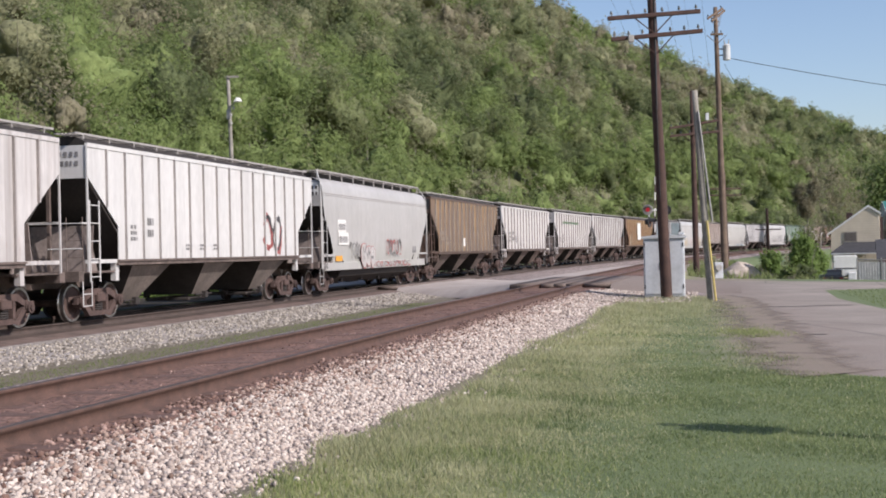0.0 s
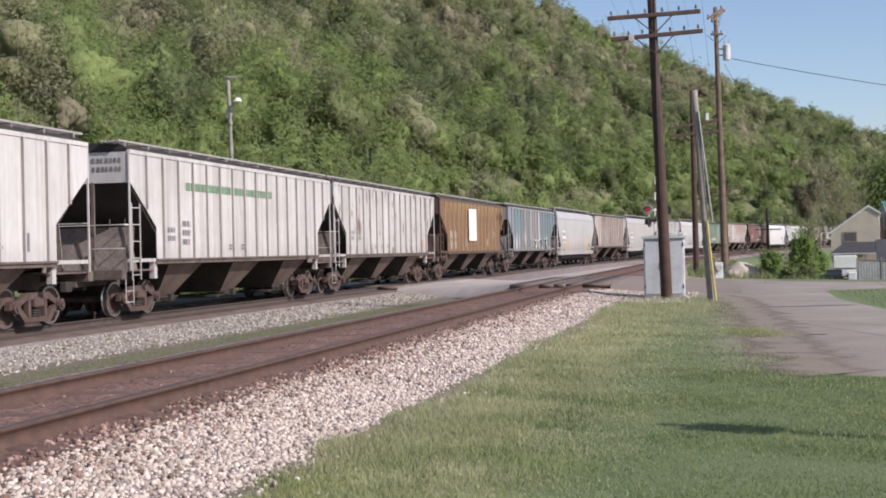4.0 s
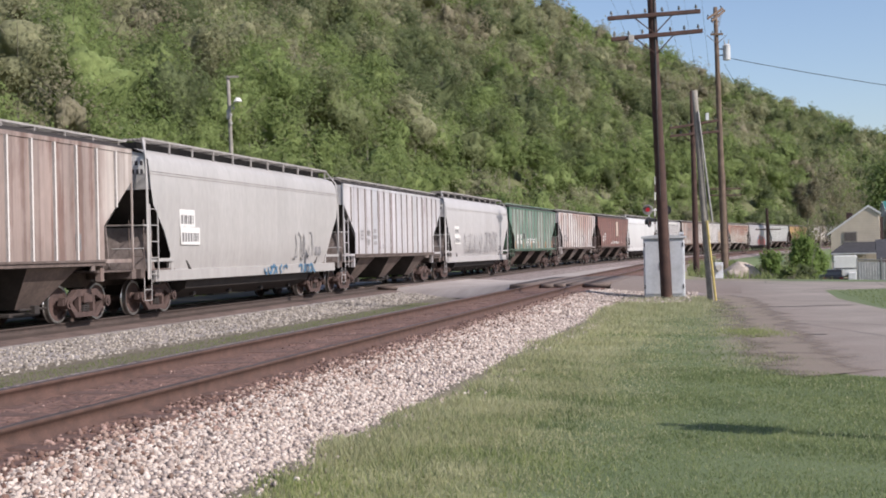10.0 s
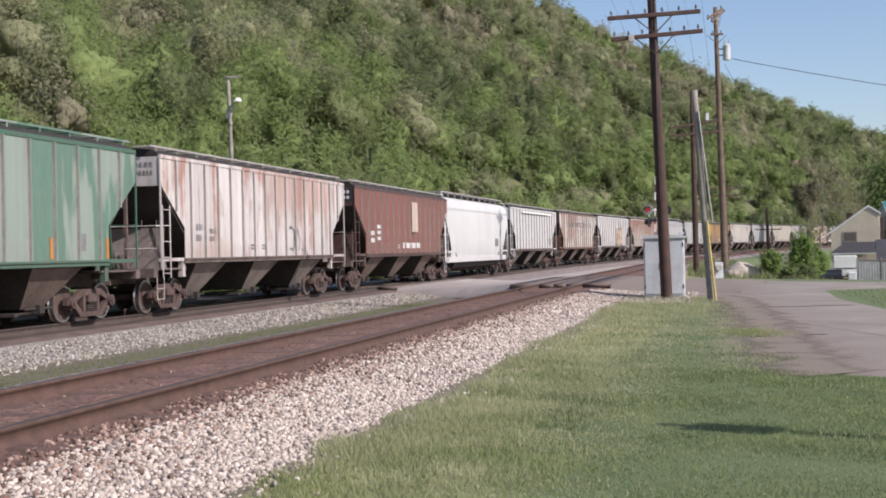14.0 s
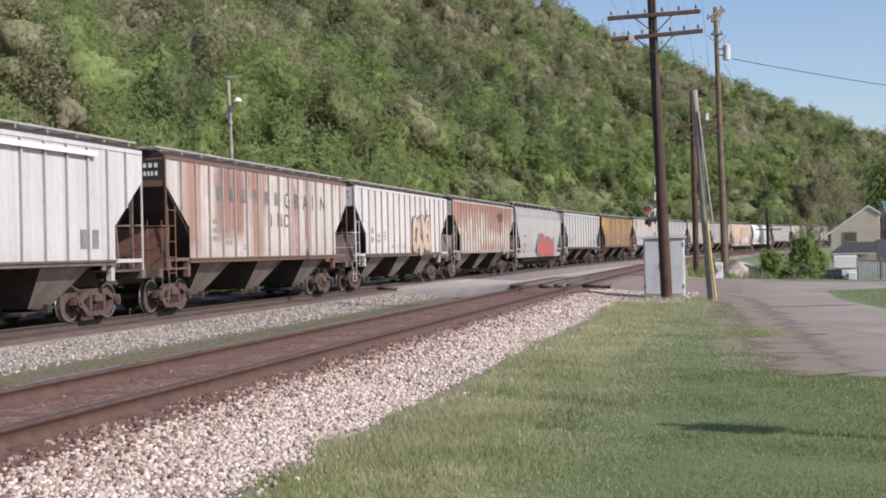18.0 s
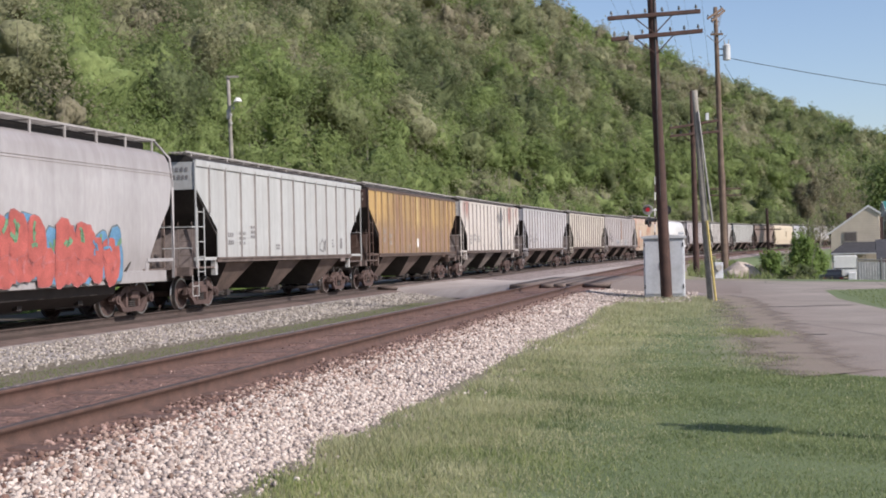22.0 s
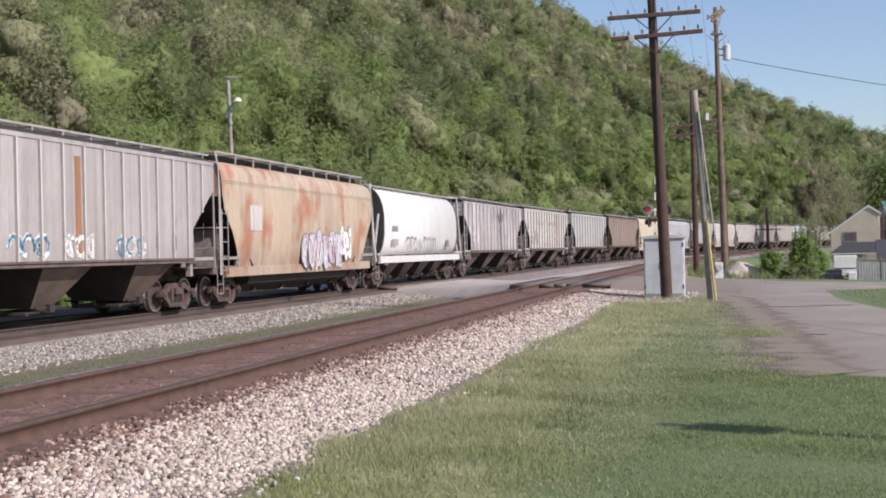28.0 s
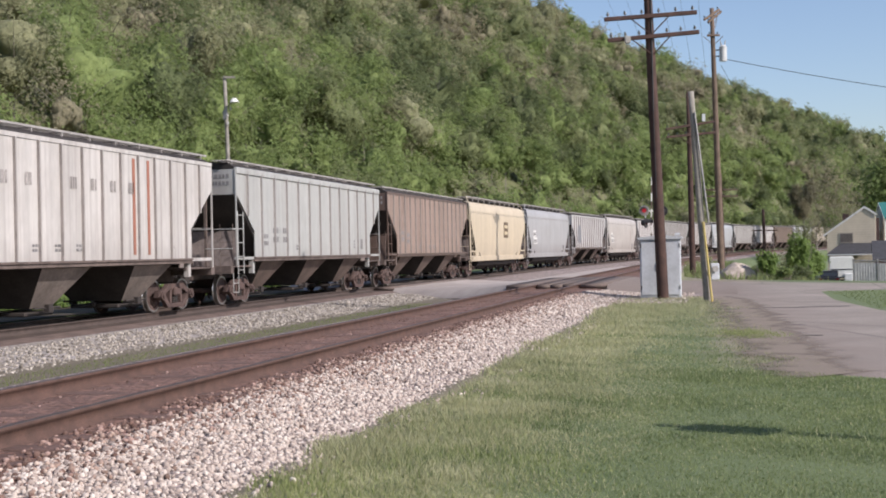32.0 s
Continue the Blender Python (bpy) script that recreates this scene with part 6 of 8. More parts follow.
def crown_cards(rng, centre, radius, tall, n, size, lobes, shape=None):
    """Leaf clumps over the shells of a few uneven lobes: n quads."""
    k = rng.integers(0, lobes, n)
    lc, lr = shape or crown_lobes(rng, lobes)
    d = rng.normal(0, 1, (n, 3))
    d /= np.linalg.norm(d, axis=1)[:, None]
    p = lc[k] + d * (lr[k] * rng.normal(0.80, 0.22, n))[:, None]
    p = p * np.array([radius, radius, tall]) + centre
    a = rng.normal(0, 0.48, (n, 3)) + d * 0.80 + np.array([0.30, -0.38, 0.42])
    a /= np.linalg.norm(a, axis=1)[:, None]
    b = np.cross(a, rng.normal(0, 1, (n, 3)))
    b /= np.linalg.norm(b, axis=1)[:, None]
    c = np.cross(a, b)
    s = size * rng.uniform(0.6, 1.25, (n, 1))
    b, c = b * s, c * s * rng.uniform(0.5, 0.9, (n, 1))
    return np.stack([p - b * 0.62 - c * 0.4, p + c * 0.75 - b * 0.1, p + b * 0.62 - c * 0.35], 1).reshape(-1, 3)


rng = np.random.default_rng(7)


def grid_of_trees(x0, x1, y0, y1, step):
    gx_, gy_ = np.meshgrid(np.arange(x0, x1, step), np.arange(y0, y1, step))
    p = np.column_stack([gx_.ravel(), gy_.ravel()])
    return p + rng.uniform(-0.48, 0.48, p.shape) * step


pts = np.vstack([grid_of_trees(-260, 420, 40, 420, 6.2), grid_of_trees(-300, 700, 420, 800, 8.5), grid_of_trees(-100, 1000, 800, 1300, 11.5)])
side_, along_ = side_of_path(pts)
az = np.degrees(np.arctan2(pts[:, 0], pts[:, 1]))
keep = (side_ > np.where(along_ > 110, 20.5, 26)) & (az > -24) & (az < 25)
pts, side_, along_ = pts[keep], side_[keep], along_[keep]
rg = np.hypot(pts[:, 0], pts[:, 1])
dr_ = seg_dist(pts, RIDGE)
tz = height(pts)
# keep the slope that faces the valley, and a little past the crest
cross = np.zeros(len(pts))
el = tz / rg
keep = np.ones(len(pts), bool)
for b_ in range(-24, 26):
    m = (np.degrees(np.arctan2(pts[:, 0], pts[:, 1])) // 1 == b_)
    if m.any():
        order = np.where(m)[0][np.argsort(rg[m])]
        top_ = np.maximum.accumulate(el[order])
        keep[order[el[order] < top_ - 0.035]] = False
pts, side_, along_, rg, tz = pts[keep], side_[keep], along_[keep], rg[keep], tz[keep]
stand = bumps(pts, 38, 3.1) + 0.6 * bumps(pts, 11, 1.2) + rng.normal(0, 0.6, len(pts))
species = np.digitize(stand, [-0.75, -0.15, 0.35, 0.95])
species = np.array([4, 0, 2, 1, 3])[species]
species = np.where((side_ < 55) & (rng.random(len(pts)) < 0.55), 1, species)
high_ = (side_ > 75) & (rng.random(len(pts)) < np.interp(side_, [75, 200], [0.22, 0.5]))
species = np.where(high_, np.where(rng.random(len(pts)) < 0.62, 2, 3), species)
cards = {i: [] for i in range(5)}
cores = {(i, j): [] for i in range(2) for j in range(5)}
COVER = 10.5                          # leaf area kept over each crown
stems = []
for i in range(len(pts)):
    r = rg[i]
    hgt = rng.uniform(7.5, 15.5) * (0.75 if side_[i] < 38 else 1.0)
    rad = hgt * rng.uniform(0.36, 0.54)
    size = np.clip(r * 0.0040, 0.42, 2.0)
    n = int(np.clip(COVER * rad * hgt / size ** 2, 150, 2600))
    bare = species[i] == 3 or (species[i] == 2 and rng.random() < 0.4)
    if bare:
        n = int(n * 0.55)
    base = np.array([pts[i, 0], pts[i, 1], tz[i] + hgt * 0.56])
    lobes_ = crown_lobes(rng, 13)
    tri = crown_cards(rng, base, rad, hgt * 0.50, n, size * (0.75 if bare else 1.0), 13, lobes_)
    cut = 3 * int(n * 0.94)
    cards[species[i]].append(tri[:cut])
    cards[rng.integers(0, 5)].append(tri[cut:])
    far_tree = int(r > 200)
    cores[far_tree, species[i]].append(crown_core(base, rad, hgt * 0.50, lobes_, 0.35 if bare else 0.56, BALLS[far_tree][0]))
    if r < 330:
        stems.append((pts[i, 0], pts[i, 1], tz[i], hgt, rad))
SPECIES = ["maple", "bright spring", "olive oak", "brown budding", "dark green"]
for i in range(5):
    if not cards[i]:
        continue
    v = np.concatenate(cards[i])
    tagged(new("hillside_woods", quads_mesh("woods", v, np.arange(len(v)).reshape(-1, 3), LEAF[i])), SPECIES[i] + " trees covering the hillside in spring leaf", "woods", "woods of the hill", "stuff")
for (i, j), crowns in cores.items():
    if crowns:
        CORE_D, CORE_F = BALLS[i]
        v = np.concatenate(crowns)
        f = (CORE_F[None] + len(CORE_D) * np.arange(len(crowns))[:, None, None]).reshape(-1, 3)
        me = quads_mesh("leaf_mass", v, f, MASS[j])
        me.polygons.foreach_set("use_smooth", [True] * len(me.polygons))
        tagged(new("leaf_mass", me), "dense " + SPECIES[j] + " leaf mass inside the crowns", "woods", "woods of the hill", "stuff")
sv, sq = [], []
for x, y, z, h, r in stems:
    lean = rng.uniform(-0.6, 0.6, 2)
    limbs = [((x, y, z - 0.4), (x + lean[0], y + lean[1], z + h * 0.75), 0.011 * h)]
    for j in range(4):
        a = rng.uniform(0, 6.28)
        t = rng.uniform(0.3, 0.6)
        limbs.append(((x + lean[0] * t, y + lean[1] * t, z + h * t), (x + math.cos(a) * r * 0.8, y + math.sin(a) * r * 0.8, z + h * (t + 0.28)), 0.005 * h))
    for a, b, w in limbs:
        k = len(sv)
        for c, q in ((a, w), (b, w * 0.3)):
            for u in range(3):
                sv.append((c[0] + q * math.cos(u * 2.094), c[1] + q * math.sin(u * 2.094), c[2]))
        for u in range(3):
            sq.append((k + u, k + (u + 1) % 3, k + 3 + (u + 1) % 3, k + 3 + u))
tagged(new("tree_trunks", quads_mesh("trunks", np.array(sv), np.array(sq), BARK)), "thin grey trunks and limbs among the hillside trees", "tree trunks", "woods of the hill", "stuff")
# ---- poles, cabinet, crossing signal ----
CREOSOTE = plain("creosoted pole wood", (0.088, 0.046, 0.036), 0.85, 0, 0.45, 2.5, 0.4)
GREYWOOD = plain("weathered grey pole wood", (0.33, 0.305, 0.265), 0.9, 0, 0.35, 2.5, 0.4)
BROWNWOOD = plain("brown pole wood", (0.19, 0.135, 0.10), 0.9, 0, 0.4, 2.5, 0.4)
ALU = plain("painted aluminium", (0.56, 0.58, 0.61), 0.5, 0.0, 0.22, 1.6, 0.0, 0.12)
PORCELAIN = plain("grey porcelain", (0.42, 0.40, 0.37), 0.35, 0, 0.2, 8)
GLASSY = plain("dark glass insulator", (0.06, 0.07, 0.07), 0.2, 0, 0.2, 8)
CABLE = plain("black cable", (0.02, 0.02, 0.022), 0.6, 0, 0.1, 8, 0)
YELLOW = plain("yellow plastic guard", (0.60, 0.47, 0.16), 0.5, 0, 0.2, 4)


def trunk(bm, foot, top, r0, r1, n=12, rows=6):
    """A slightly uneven tapering pole."""
    foot, top = Vector(foot), Vector(top)
    rings = []
    for i in range(rows + 1):
        t = i / rows
        c = foot.lerp(top, t)
        r = r0 + (r1 - r0) * t
        rings.append([bm.verts.new(c + Vector((r * (1 + 0.03 * math.sin(5 * k + i)) * math.cos(2 * math.pi * k / n), r * math.sin(2 * math.pi * k / n), 0))) for k in range(n)])
    for a, b in zip(rings[:-1], rings[1:]):
        for k in range(n):
            bm.faces.new((a[k], a[(k + 1) % n], b[(k + 1) % n], b[k])).smooth = True
    bm.faces.new(rings[-1])


def insulator(bm, c, s=1.0):
    c = Vector(c)
    tube(bm, c, c + Vector((0, 0, 0.09 * s)), 0.012 * s, n=5)
    tube(bm, c + Vector((0, 0, 0.05 * s)), c + Vector((0, 0, 0.11 * s)), 0.055 * s, 0.045 * s, n=8)
    tube(bm, c + Vector((0, 0, 0.11 * s)), c + Vector((0, 0, 0.17 * s)), 0.035 * s, 0.028 * s, n=8)


def utility_pole(label, x, y, top, r0, r1, mat, z0=None, arms=(), group="line poles beside the track"):
    """arms: rows of (height, left end, right end, lift of the right end, depth shift of the right end, how many insulators)."""
    z0 = ground_z(x, y) if z0 is None else z0
    t = thing("utility_pole", label, "utility pole", group, at=pose(x, y, z0))
    bm = B()
    trunk(bm, (0, 0, -0.6), (top[0] - x, top[1] - y, top[2] - z0), r0, r1)
    part("pole", bm, mat, t)
    for h, a, b, lift, deep, n in arms:
        cx = (top[0] - x) * (h - z0) / (top[2] - z0)
        bm = B()
        m = Matrix.Translation((cx, -0.16, h - z0)) @ Matrix.Rotation(math.atan2(deep, b - a), 4, "Z") @ Matrix.Rotation(-math.atan2(lift, b - a), 4, "Y")
        box(bm, a, b, -0.05, 0.05, -0.06, 0.06, 0.012)
        arm = part("crossarm", bm, mat, t, at=m)
        for i in range(n):
            bm = B()
            u = a + 0.12 + (b - a - 0.24) * i / max(1, n - 1)
            if abs(u) < 0.2:
                continue
            insulator(bm, (u, 0, 0.06), 0.85)
            part("insulator", bm, GLASSY, arm)
        for k in (-1, 1):
            bm = B()
            tube(bm, (k * 0.55, 0.0, -0.05), (0, 0.02, -0.55), 0.018, n=4)
            part("brace", bm, mat, arm)
    return t


line1 = utility_pole("tall dark creosoted pole with two crossarms, beside the signal cabinet", 6.57, 36.0, (6.22, 36.0, 11.6), 0.178, 0.112, CREOSOTE, GROUND,
                     [(8.30, -1.35, 1.38, 0.16, 0.0, 6), (7.70, -1.28, 1.42, 0.20, 0.0, 7)])
bm = B()
box(bm, -1.02, -0.86, -0.33, -0.19, 7.55, 7.75, 0.01)
part("splice_box", bm, PORCELAIN, line1)
bm = B()
tube(bm, (-0.22, -0.12, 11.5), (-0.21, -0.14, 5.6), 0.028, n=6)
tube(bm, (-0.21, -0.14, 5.6), (-0.17, -0.16, 3.0), 0.014, n=6)
part("riser_conduit", bm, CABLE, line1)
line2 = utility_pole("dark wooden pole with two long crossarms", 13.45, 65.0, (13.40, 65.0, 9.75), 0.17, 0.12, CREOSOTE, None,
                     [(7.95, -1.35, 1.40, 0.42, 0.5, 6), (7.45, -1.32, 1.42, 0.25, 0.5, 6)])
line3 = utility_pole("far dark wooden pole with two crossarms", 24.4, 105.0, (24.25, 105.0, 7.8), 0.17, 0.12, CREOSOTE, None, [(6.35, -1.5, 1.5, 0.0, 0.6, 6), (5.8, -1.5, 1.5, 0.0, 0.6, 6)])
line4 = utility_pole("distant dark pole with one crossarm near the train", 37.0, 139.0, (36.9, 139.0, 5.6), 0.20, 0.16, CREOSOTE, None, [(3.2, -1.5, 1.6, -0.02, 0.6, 4)])
line4b = utility_pole("tall brown wooden pole carrying a transformer", 15.9, 69.0, (15.66, 69.0, 14.95), 0.21, 0.12, BROWNWOOD, None,
                      [(14.6, -0.95, 0.75, 0.85, 1.6, 3), (14.35, -0.55, 1.0, 0.9, 1.5, 3), (13.4, -0.35, 0.35, 0.0, 0.0, 2)])
zt = ground_z(15.9, 69.0)
TRANSF = plain('white transformer paint', (0.62, 0.63, 0.63), 0.5)
bm = B()
tube(bm, (0.34, -0.05, 11.95 - zt), (0.34, -0.05, 12.75 - zt), 0.21, n=16)
tube(bm, (0.34, -0.05, 12.75 - zt), (0.34, -0.05, 12.85 - zt), 0.22, 0.12, n=16)
tr = part("transformer", bm, TRANSF, line4b, "pale grey transformer can")
for k in (-1, 1):
    bm = B()
    tube(bm, (0.34 + k * 0.1, -0.05, 12.82 - zt), (0.34 + k * 0.14, -0.05, 13.12 - zt), 0.035, 0.02, n=8)
    part("bushing", bm, PORCELAIN, tr)
bm = B()
box(bm, -0.1, 0.36, -0.08, -0.02, 12.2 - zt, 12.26 - zt)
part("mounting_bracket", bm, STEEL_DARK, line4b)
bm = B()
box(bm, -0.1, 0.36, -0.08, -0.02, 12.55 - zt, 12.61 - zt)
part("mounting_bracket", bm, STEEL_DARK, line4b)
stub = utility_pole("leaning weathered grey stub pole with a yellow guard", 7.50, 34.2, (7.13, 34.2, 5.85), 0.108, 0.082, GREYWOOD, GROUND)
bm = B()
tube(bm, (0.06, -0.17, 0.02), (-0.135, -0.15, 2.25), 0.033, n=8)
part("guy_guard", bm, YELLOW, stub, "yellow plastic guy guard")
bm = B()
tube(bm, (0.02, -0.14, 2.2), (-0.30, -0.10, 5.3), 0.030, n=6)
part("conduit", bm, GALV, stub)
bm = B()
box(bm, 0.06, 0.30, -0.10, 0.06, 0.62, 1.08, 0.015)
meter = part("meter_box", bm, ALU, stub, "grey electric meter box")
bm = B()
tube(bm, (0.17, -0.10, 0.93), (0.17, -0.19, 0.93), 0.085, n=14)
part("meter_dial", bm, PORCELAIN, meter)
bm = B()
box(bm, -0.10, -0.02, -0.16, -0.08, 5.05, 5.25)
part("bracket", bm, ALU, stub)

# yard light behind the train
yard = utility_pole("grey wooden yard light pole behind the train", -10.46, 62.0, (-10.71, 62.0, 10.65), 0.135, 0.09, GREYWOOD, None)
zy = ground_z(-10.46, 62.0) + 0.47
bm = B()
tube(bm, (-0.12, -0.05, 9.55 - zy), (0.25, -0.35, 9.85 - zy), 0.025, n=6)
arm = part("lamp_arm", bm, GALV, yard)
bm = B()
tube(bm, (0.28, -0.38, 9.75 - zy), (0.28, -0.38, 9.95 - zy), 0.24, 0.10, n=12)
part("lamp_head", bm, WHITE_PAINT, yard, "white lamp head")
bm = B()
box(bm, -0.25, 0.30, -0.16, -0.08, 11.0 - zy, 11.1 - zy)
part("crossarm", bm, GREYWOOD, yard)
for h, dx in ((9.1, 0.0), (8.7, 0.0), (9.45, 0.14)):
    bm = B()
    insulator(bm, (dx - 0.1, -0.2, h - zy - 0.1), 1.2)
    part("insulator", bm, PORCELAIN, yard)
bm = B()
box(bm, -0.36, -0.16, -0.12, 0.05, 8.9 - zy, 9.4 - zy, 0.03)
part("control_box", bm, GALV, yard)


def wire(name, a, b, sag, r=0.012, group="overhead wires"):
    bm = B()
    a, b = Vector(a), Vector(b)
    last = a
    for i in range(1, 17):
        t = i / 16
        p = a.lerp(b, t) - Vector((0, 0, sag * 4 * t * (1 - t)))
        tube(bm, last, p, r, n=4, caps=False)
        last = p
    bmesh.ops.remove_doubles(bm, verts=bm.verts, dist=0.002)
    return tagged(part(name, bm, CABLE), "thin black overhead wire strung from a pole", "wire", group)


wire("overhead_wire", (16.1, 68.9, 12.1), (58.0, 92.0, 10.7), 0.75, 0.02)
wire("overhead_wire", (16.1, 68.9, 11.7), (30.0, 100.0, 6.0), 0.6, 0.012)
for k in range(6):
    u = -1.2 + k * 0.5
    wire("overhead_wire", (6.46 + u, 35.84, 8.45 + 0.05 * u), (13.35 + u, 64.9, 8.1), 0.35, 0.004)
    wire("overhead_wire", (6.46 + u, 35.84, 8.45 + 0.05 * u), (1.0 + u, 12.0, 9.6), 0.3, 0.003)

# signal cabinet
cab = thing("signal_cabinet", "tall silver-grey metal signal cabinet with two doors", "signal cabinet", at=pose(6.66, 36.85, GROUND, 0, 0, -12))
bm = B()
box(bm, -0.60, 0.60, -0.36, 0.36, 0.06, 1.80, 0.015)
part("body", bm, ALU, cab)
bm = B()
prism(bm, [(-0.66, 1.80), (0.66, 1.80), (0.66, 1.86), (0.0, 1.93), (-0.66, 1.86)], 1, -0.43, 0.43)
part("lid", bm, ALU, cab)
bm = B()
box(bm, -0.62, 0.62, -0.38, 0.38, -0.1, 0.06)
part("plinth", bm, plain("concrete plinth", (0.35, 0.33, 0.31), 0.9), cab)
for k in (-1, 1):
    bm = B()
    box(bm, k * 0.29 - 0.27, k * 0.29 + 0.27, -0.385, -0.362, 0.14, 1.74, 0.006)
    d_ = part("door", bm, ALU, cab)
    bm = B()
    box(bm, k * 0.08 - 0.02, k * 0.08 + 0.02, -0.42, -0.385, 0.90, 1.12, 0.008)
    part("handle", bm, STEEL_DARK, d_)
    for z in (0.3, 1.55):
        bm = B()
        tube(bm, (k * 0.565, -0.39, z), (k * 0.565, -0.39, z + 0.12), 0.015, n=6)
        part("hinge", bm, STEEL_DARK, d_)
bm = B()
box(bm, 0.44, 0.60, -0.30, -0.1, 1.90, 1.98, 0.01)
part("vent_cap", bm, ALU, cab)

# crossing signal with its raised gate
gz = ground_z(8.45, 47.6)
sig = thing("crossing_signal", "level crossing signal mast with red flashers and a raised gate", "crossing signal", at=pose(8.45, 47.6, gz))
bm = B()
tube(bm, (0, 0, 0.0), (0, 0, 3.6), 0.055, n=10)
part("mast", bm, ALU, sig)
bm = B()
box(bm, -0.22, 0.22, -0.22, 0.22, 0.0, 0.5, 0.02)
part("base", bm, ALU, sig)
GLOW = Mat("lit red lens", 0.3)
GLOW.colour((0.7, 0.05, 0.06))
GLOW.b.inputs["Emission Color"].default_value = (1.0, 0.05, 0.08, 1)
GLOW.b.inputs["Emission Strength"].default_value = 0.2
RED_LENS = plain("dark red lens", (0.10, 0.01, 0.012), 0.25, 0, 0.1, 8, 0)


def flasher(x, y, z, rz, lens):
    bm = B()
    m = pose(x, y, z, 0, 0, rz)
    tube(bm, (0, 0.02, 0), (0, -0.02, 0), 0.20, n=20)
    tube(bm, (0, 0.16, 0), (0, 0.02, 0), 0.10, n=12)
    o = part("flasher", bm, PORCELAIN if lens is GLOW.m else BLACK_PAINT, sig, "round flasher disc", m)
    bm = B()
    tube(bm, (0, -0.022, 0), (0, -0.05, 0), 0.085, 0.07, n=16)
    part("lens", bm, lens, o)
    bm = B()
    n = 10
    for i in range(n):
        a0, a1 = math.pi * i / n, math.pi * (i + 1) / n
        v = [bm.verts.new(p) for p in ((0.15 * math.cos(a0), -0.02, 0.15 * math.sin(a0)), (0.15 * math.cos(a1), -0.02, 0.15 * math.sin(a1)), (0.14 * math.cos(a1), -0.26, 0.14 * math.sin(a1)), (0.14 * math.cos(a0), -0.26, 0.14 * math.sin(a0)))]
        bm.faces.new(v)
    part("visor", bm, BLACK_PAINT, o)


flasher(-0.47, -0.16, 3.0, -18, GLOW.m)
flasher(-0.42, -0.16, 2.52, 62, RED_LENS)
flasher(0.30, 0.16, 2.98, 160, RED_LENS)
bm = B()
tube(bm, (-0.5, -0.05, 2.98), (0.32, 0.08, 2.98), 0.03, n=6)
tube(bm, (-0.42, -0.05, 2.98), (-0.40, -0.05, 2.5), 0.025, n=6)
part("flasher_arm", bm, ALU, sig)
STRIPE_RED = plain("faded red gate stripe", (0.12, 0.07, 0.06), 0.5, 0, 0.2, 4)
for i in range(9):
    bm = B()
    box(bm, -0.27, -0.23, -0.03, 0.03, 1.5 + i * 0.31, 1.5 + (i + 1) * 0.31)
    part("gate_stripe", bm, STRIPE_RED if i % 2 else WHITE_PAINT, sig, at=pose(0, 0, 0, 0, 1.6, 0))
bm = B()
box(bm, -0.34, 0.06, -0.12, 0.12, 1.05, 1.55, 0.02)
part("gate_motor", bm, ALU, sig)

# post whose shadow falls over the lawn
post = thing("sign_post", "slim steel sign post standing on the lawn", "sign post", at=pose(6.55, 7.52, GROUND))
bm = B()
tube(bm, (0, 0, -0.2), (0, 0, 4.24), 0.062, n=8)
part("post", bm, GALV, post)
bm = B()
box(bm, -0.22, 0.22, -0.062, -0.05, 3.5, 4.1, 0.0)
part("sign_plate", bm, ALU, post, at=pose(0, 0, 0, 0, 0, 50))

# ---- houses, fence and truck past the road ----
SIDING = Mat("beige lap siding", 0.7)
wz = SIDING.n("ShaderNodeTexWave", Vector=SIDING.map(), Scale=1.6, Distortion=0.0)
wz.bands_direction = "Z"
SIDING.colour(SIDING.mix(SIDING.ramp(SIDING.noise(1.2, 4), (0.3, 0), (0.7, 1)), (0.46, 0.40, 0.31), (0.56, 0.49, 0.38)))
SIDING.bump(wz.outputs[0], 0.2, 0.02)
SHINGLE = plain("dark grey shingles", (0.055, 0.055, 0.062), 0.9, 0, 0.4, 2.5, 0.5)
REDWALL = plain("faded red boards", (0.30, 0.055, 0.06), 0.8, 0, 0.3, 2.0)
WHITEWALL = plain("white painted siding", (0.72, 0.72, 0.70), 0.6, 0, 0.15, 2.0)
GREYWALL = plain("blue-grey siding", (0.26, 0.28, 0.30), 0.7, 0, 0.2, 2.0)
TEAL = plain("teal metal roof", (0.035, 0.19, 0.175), 0.5, 0, 0.2, 2.0)
DARKGLASS = plain("dark window glass", (0.03, 0.035, 0.04), 0.08, 0, 0.1, 2, 0)


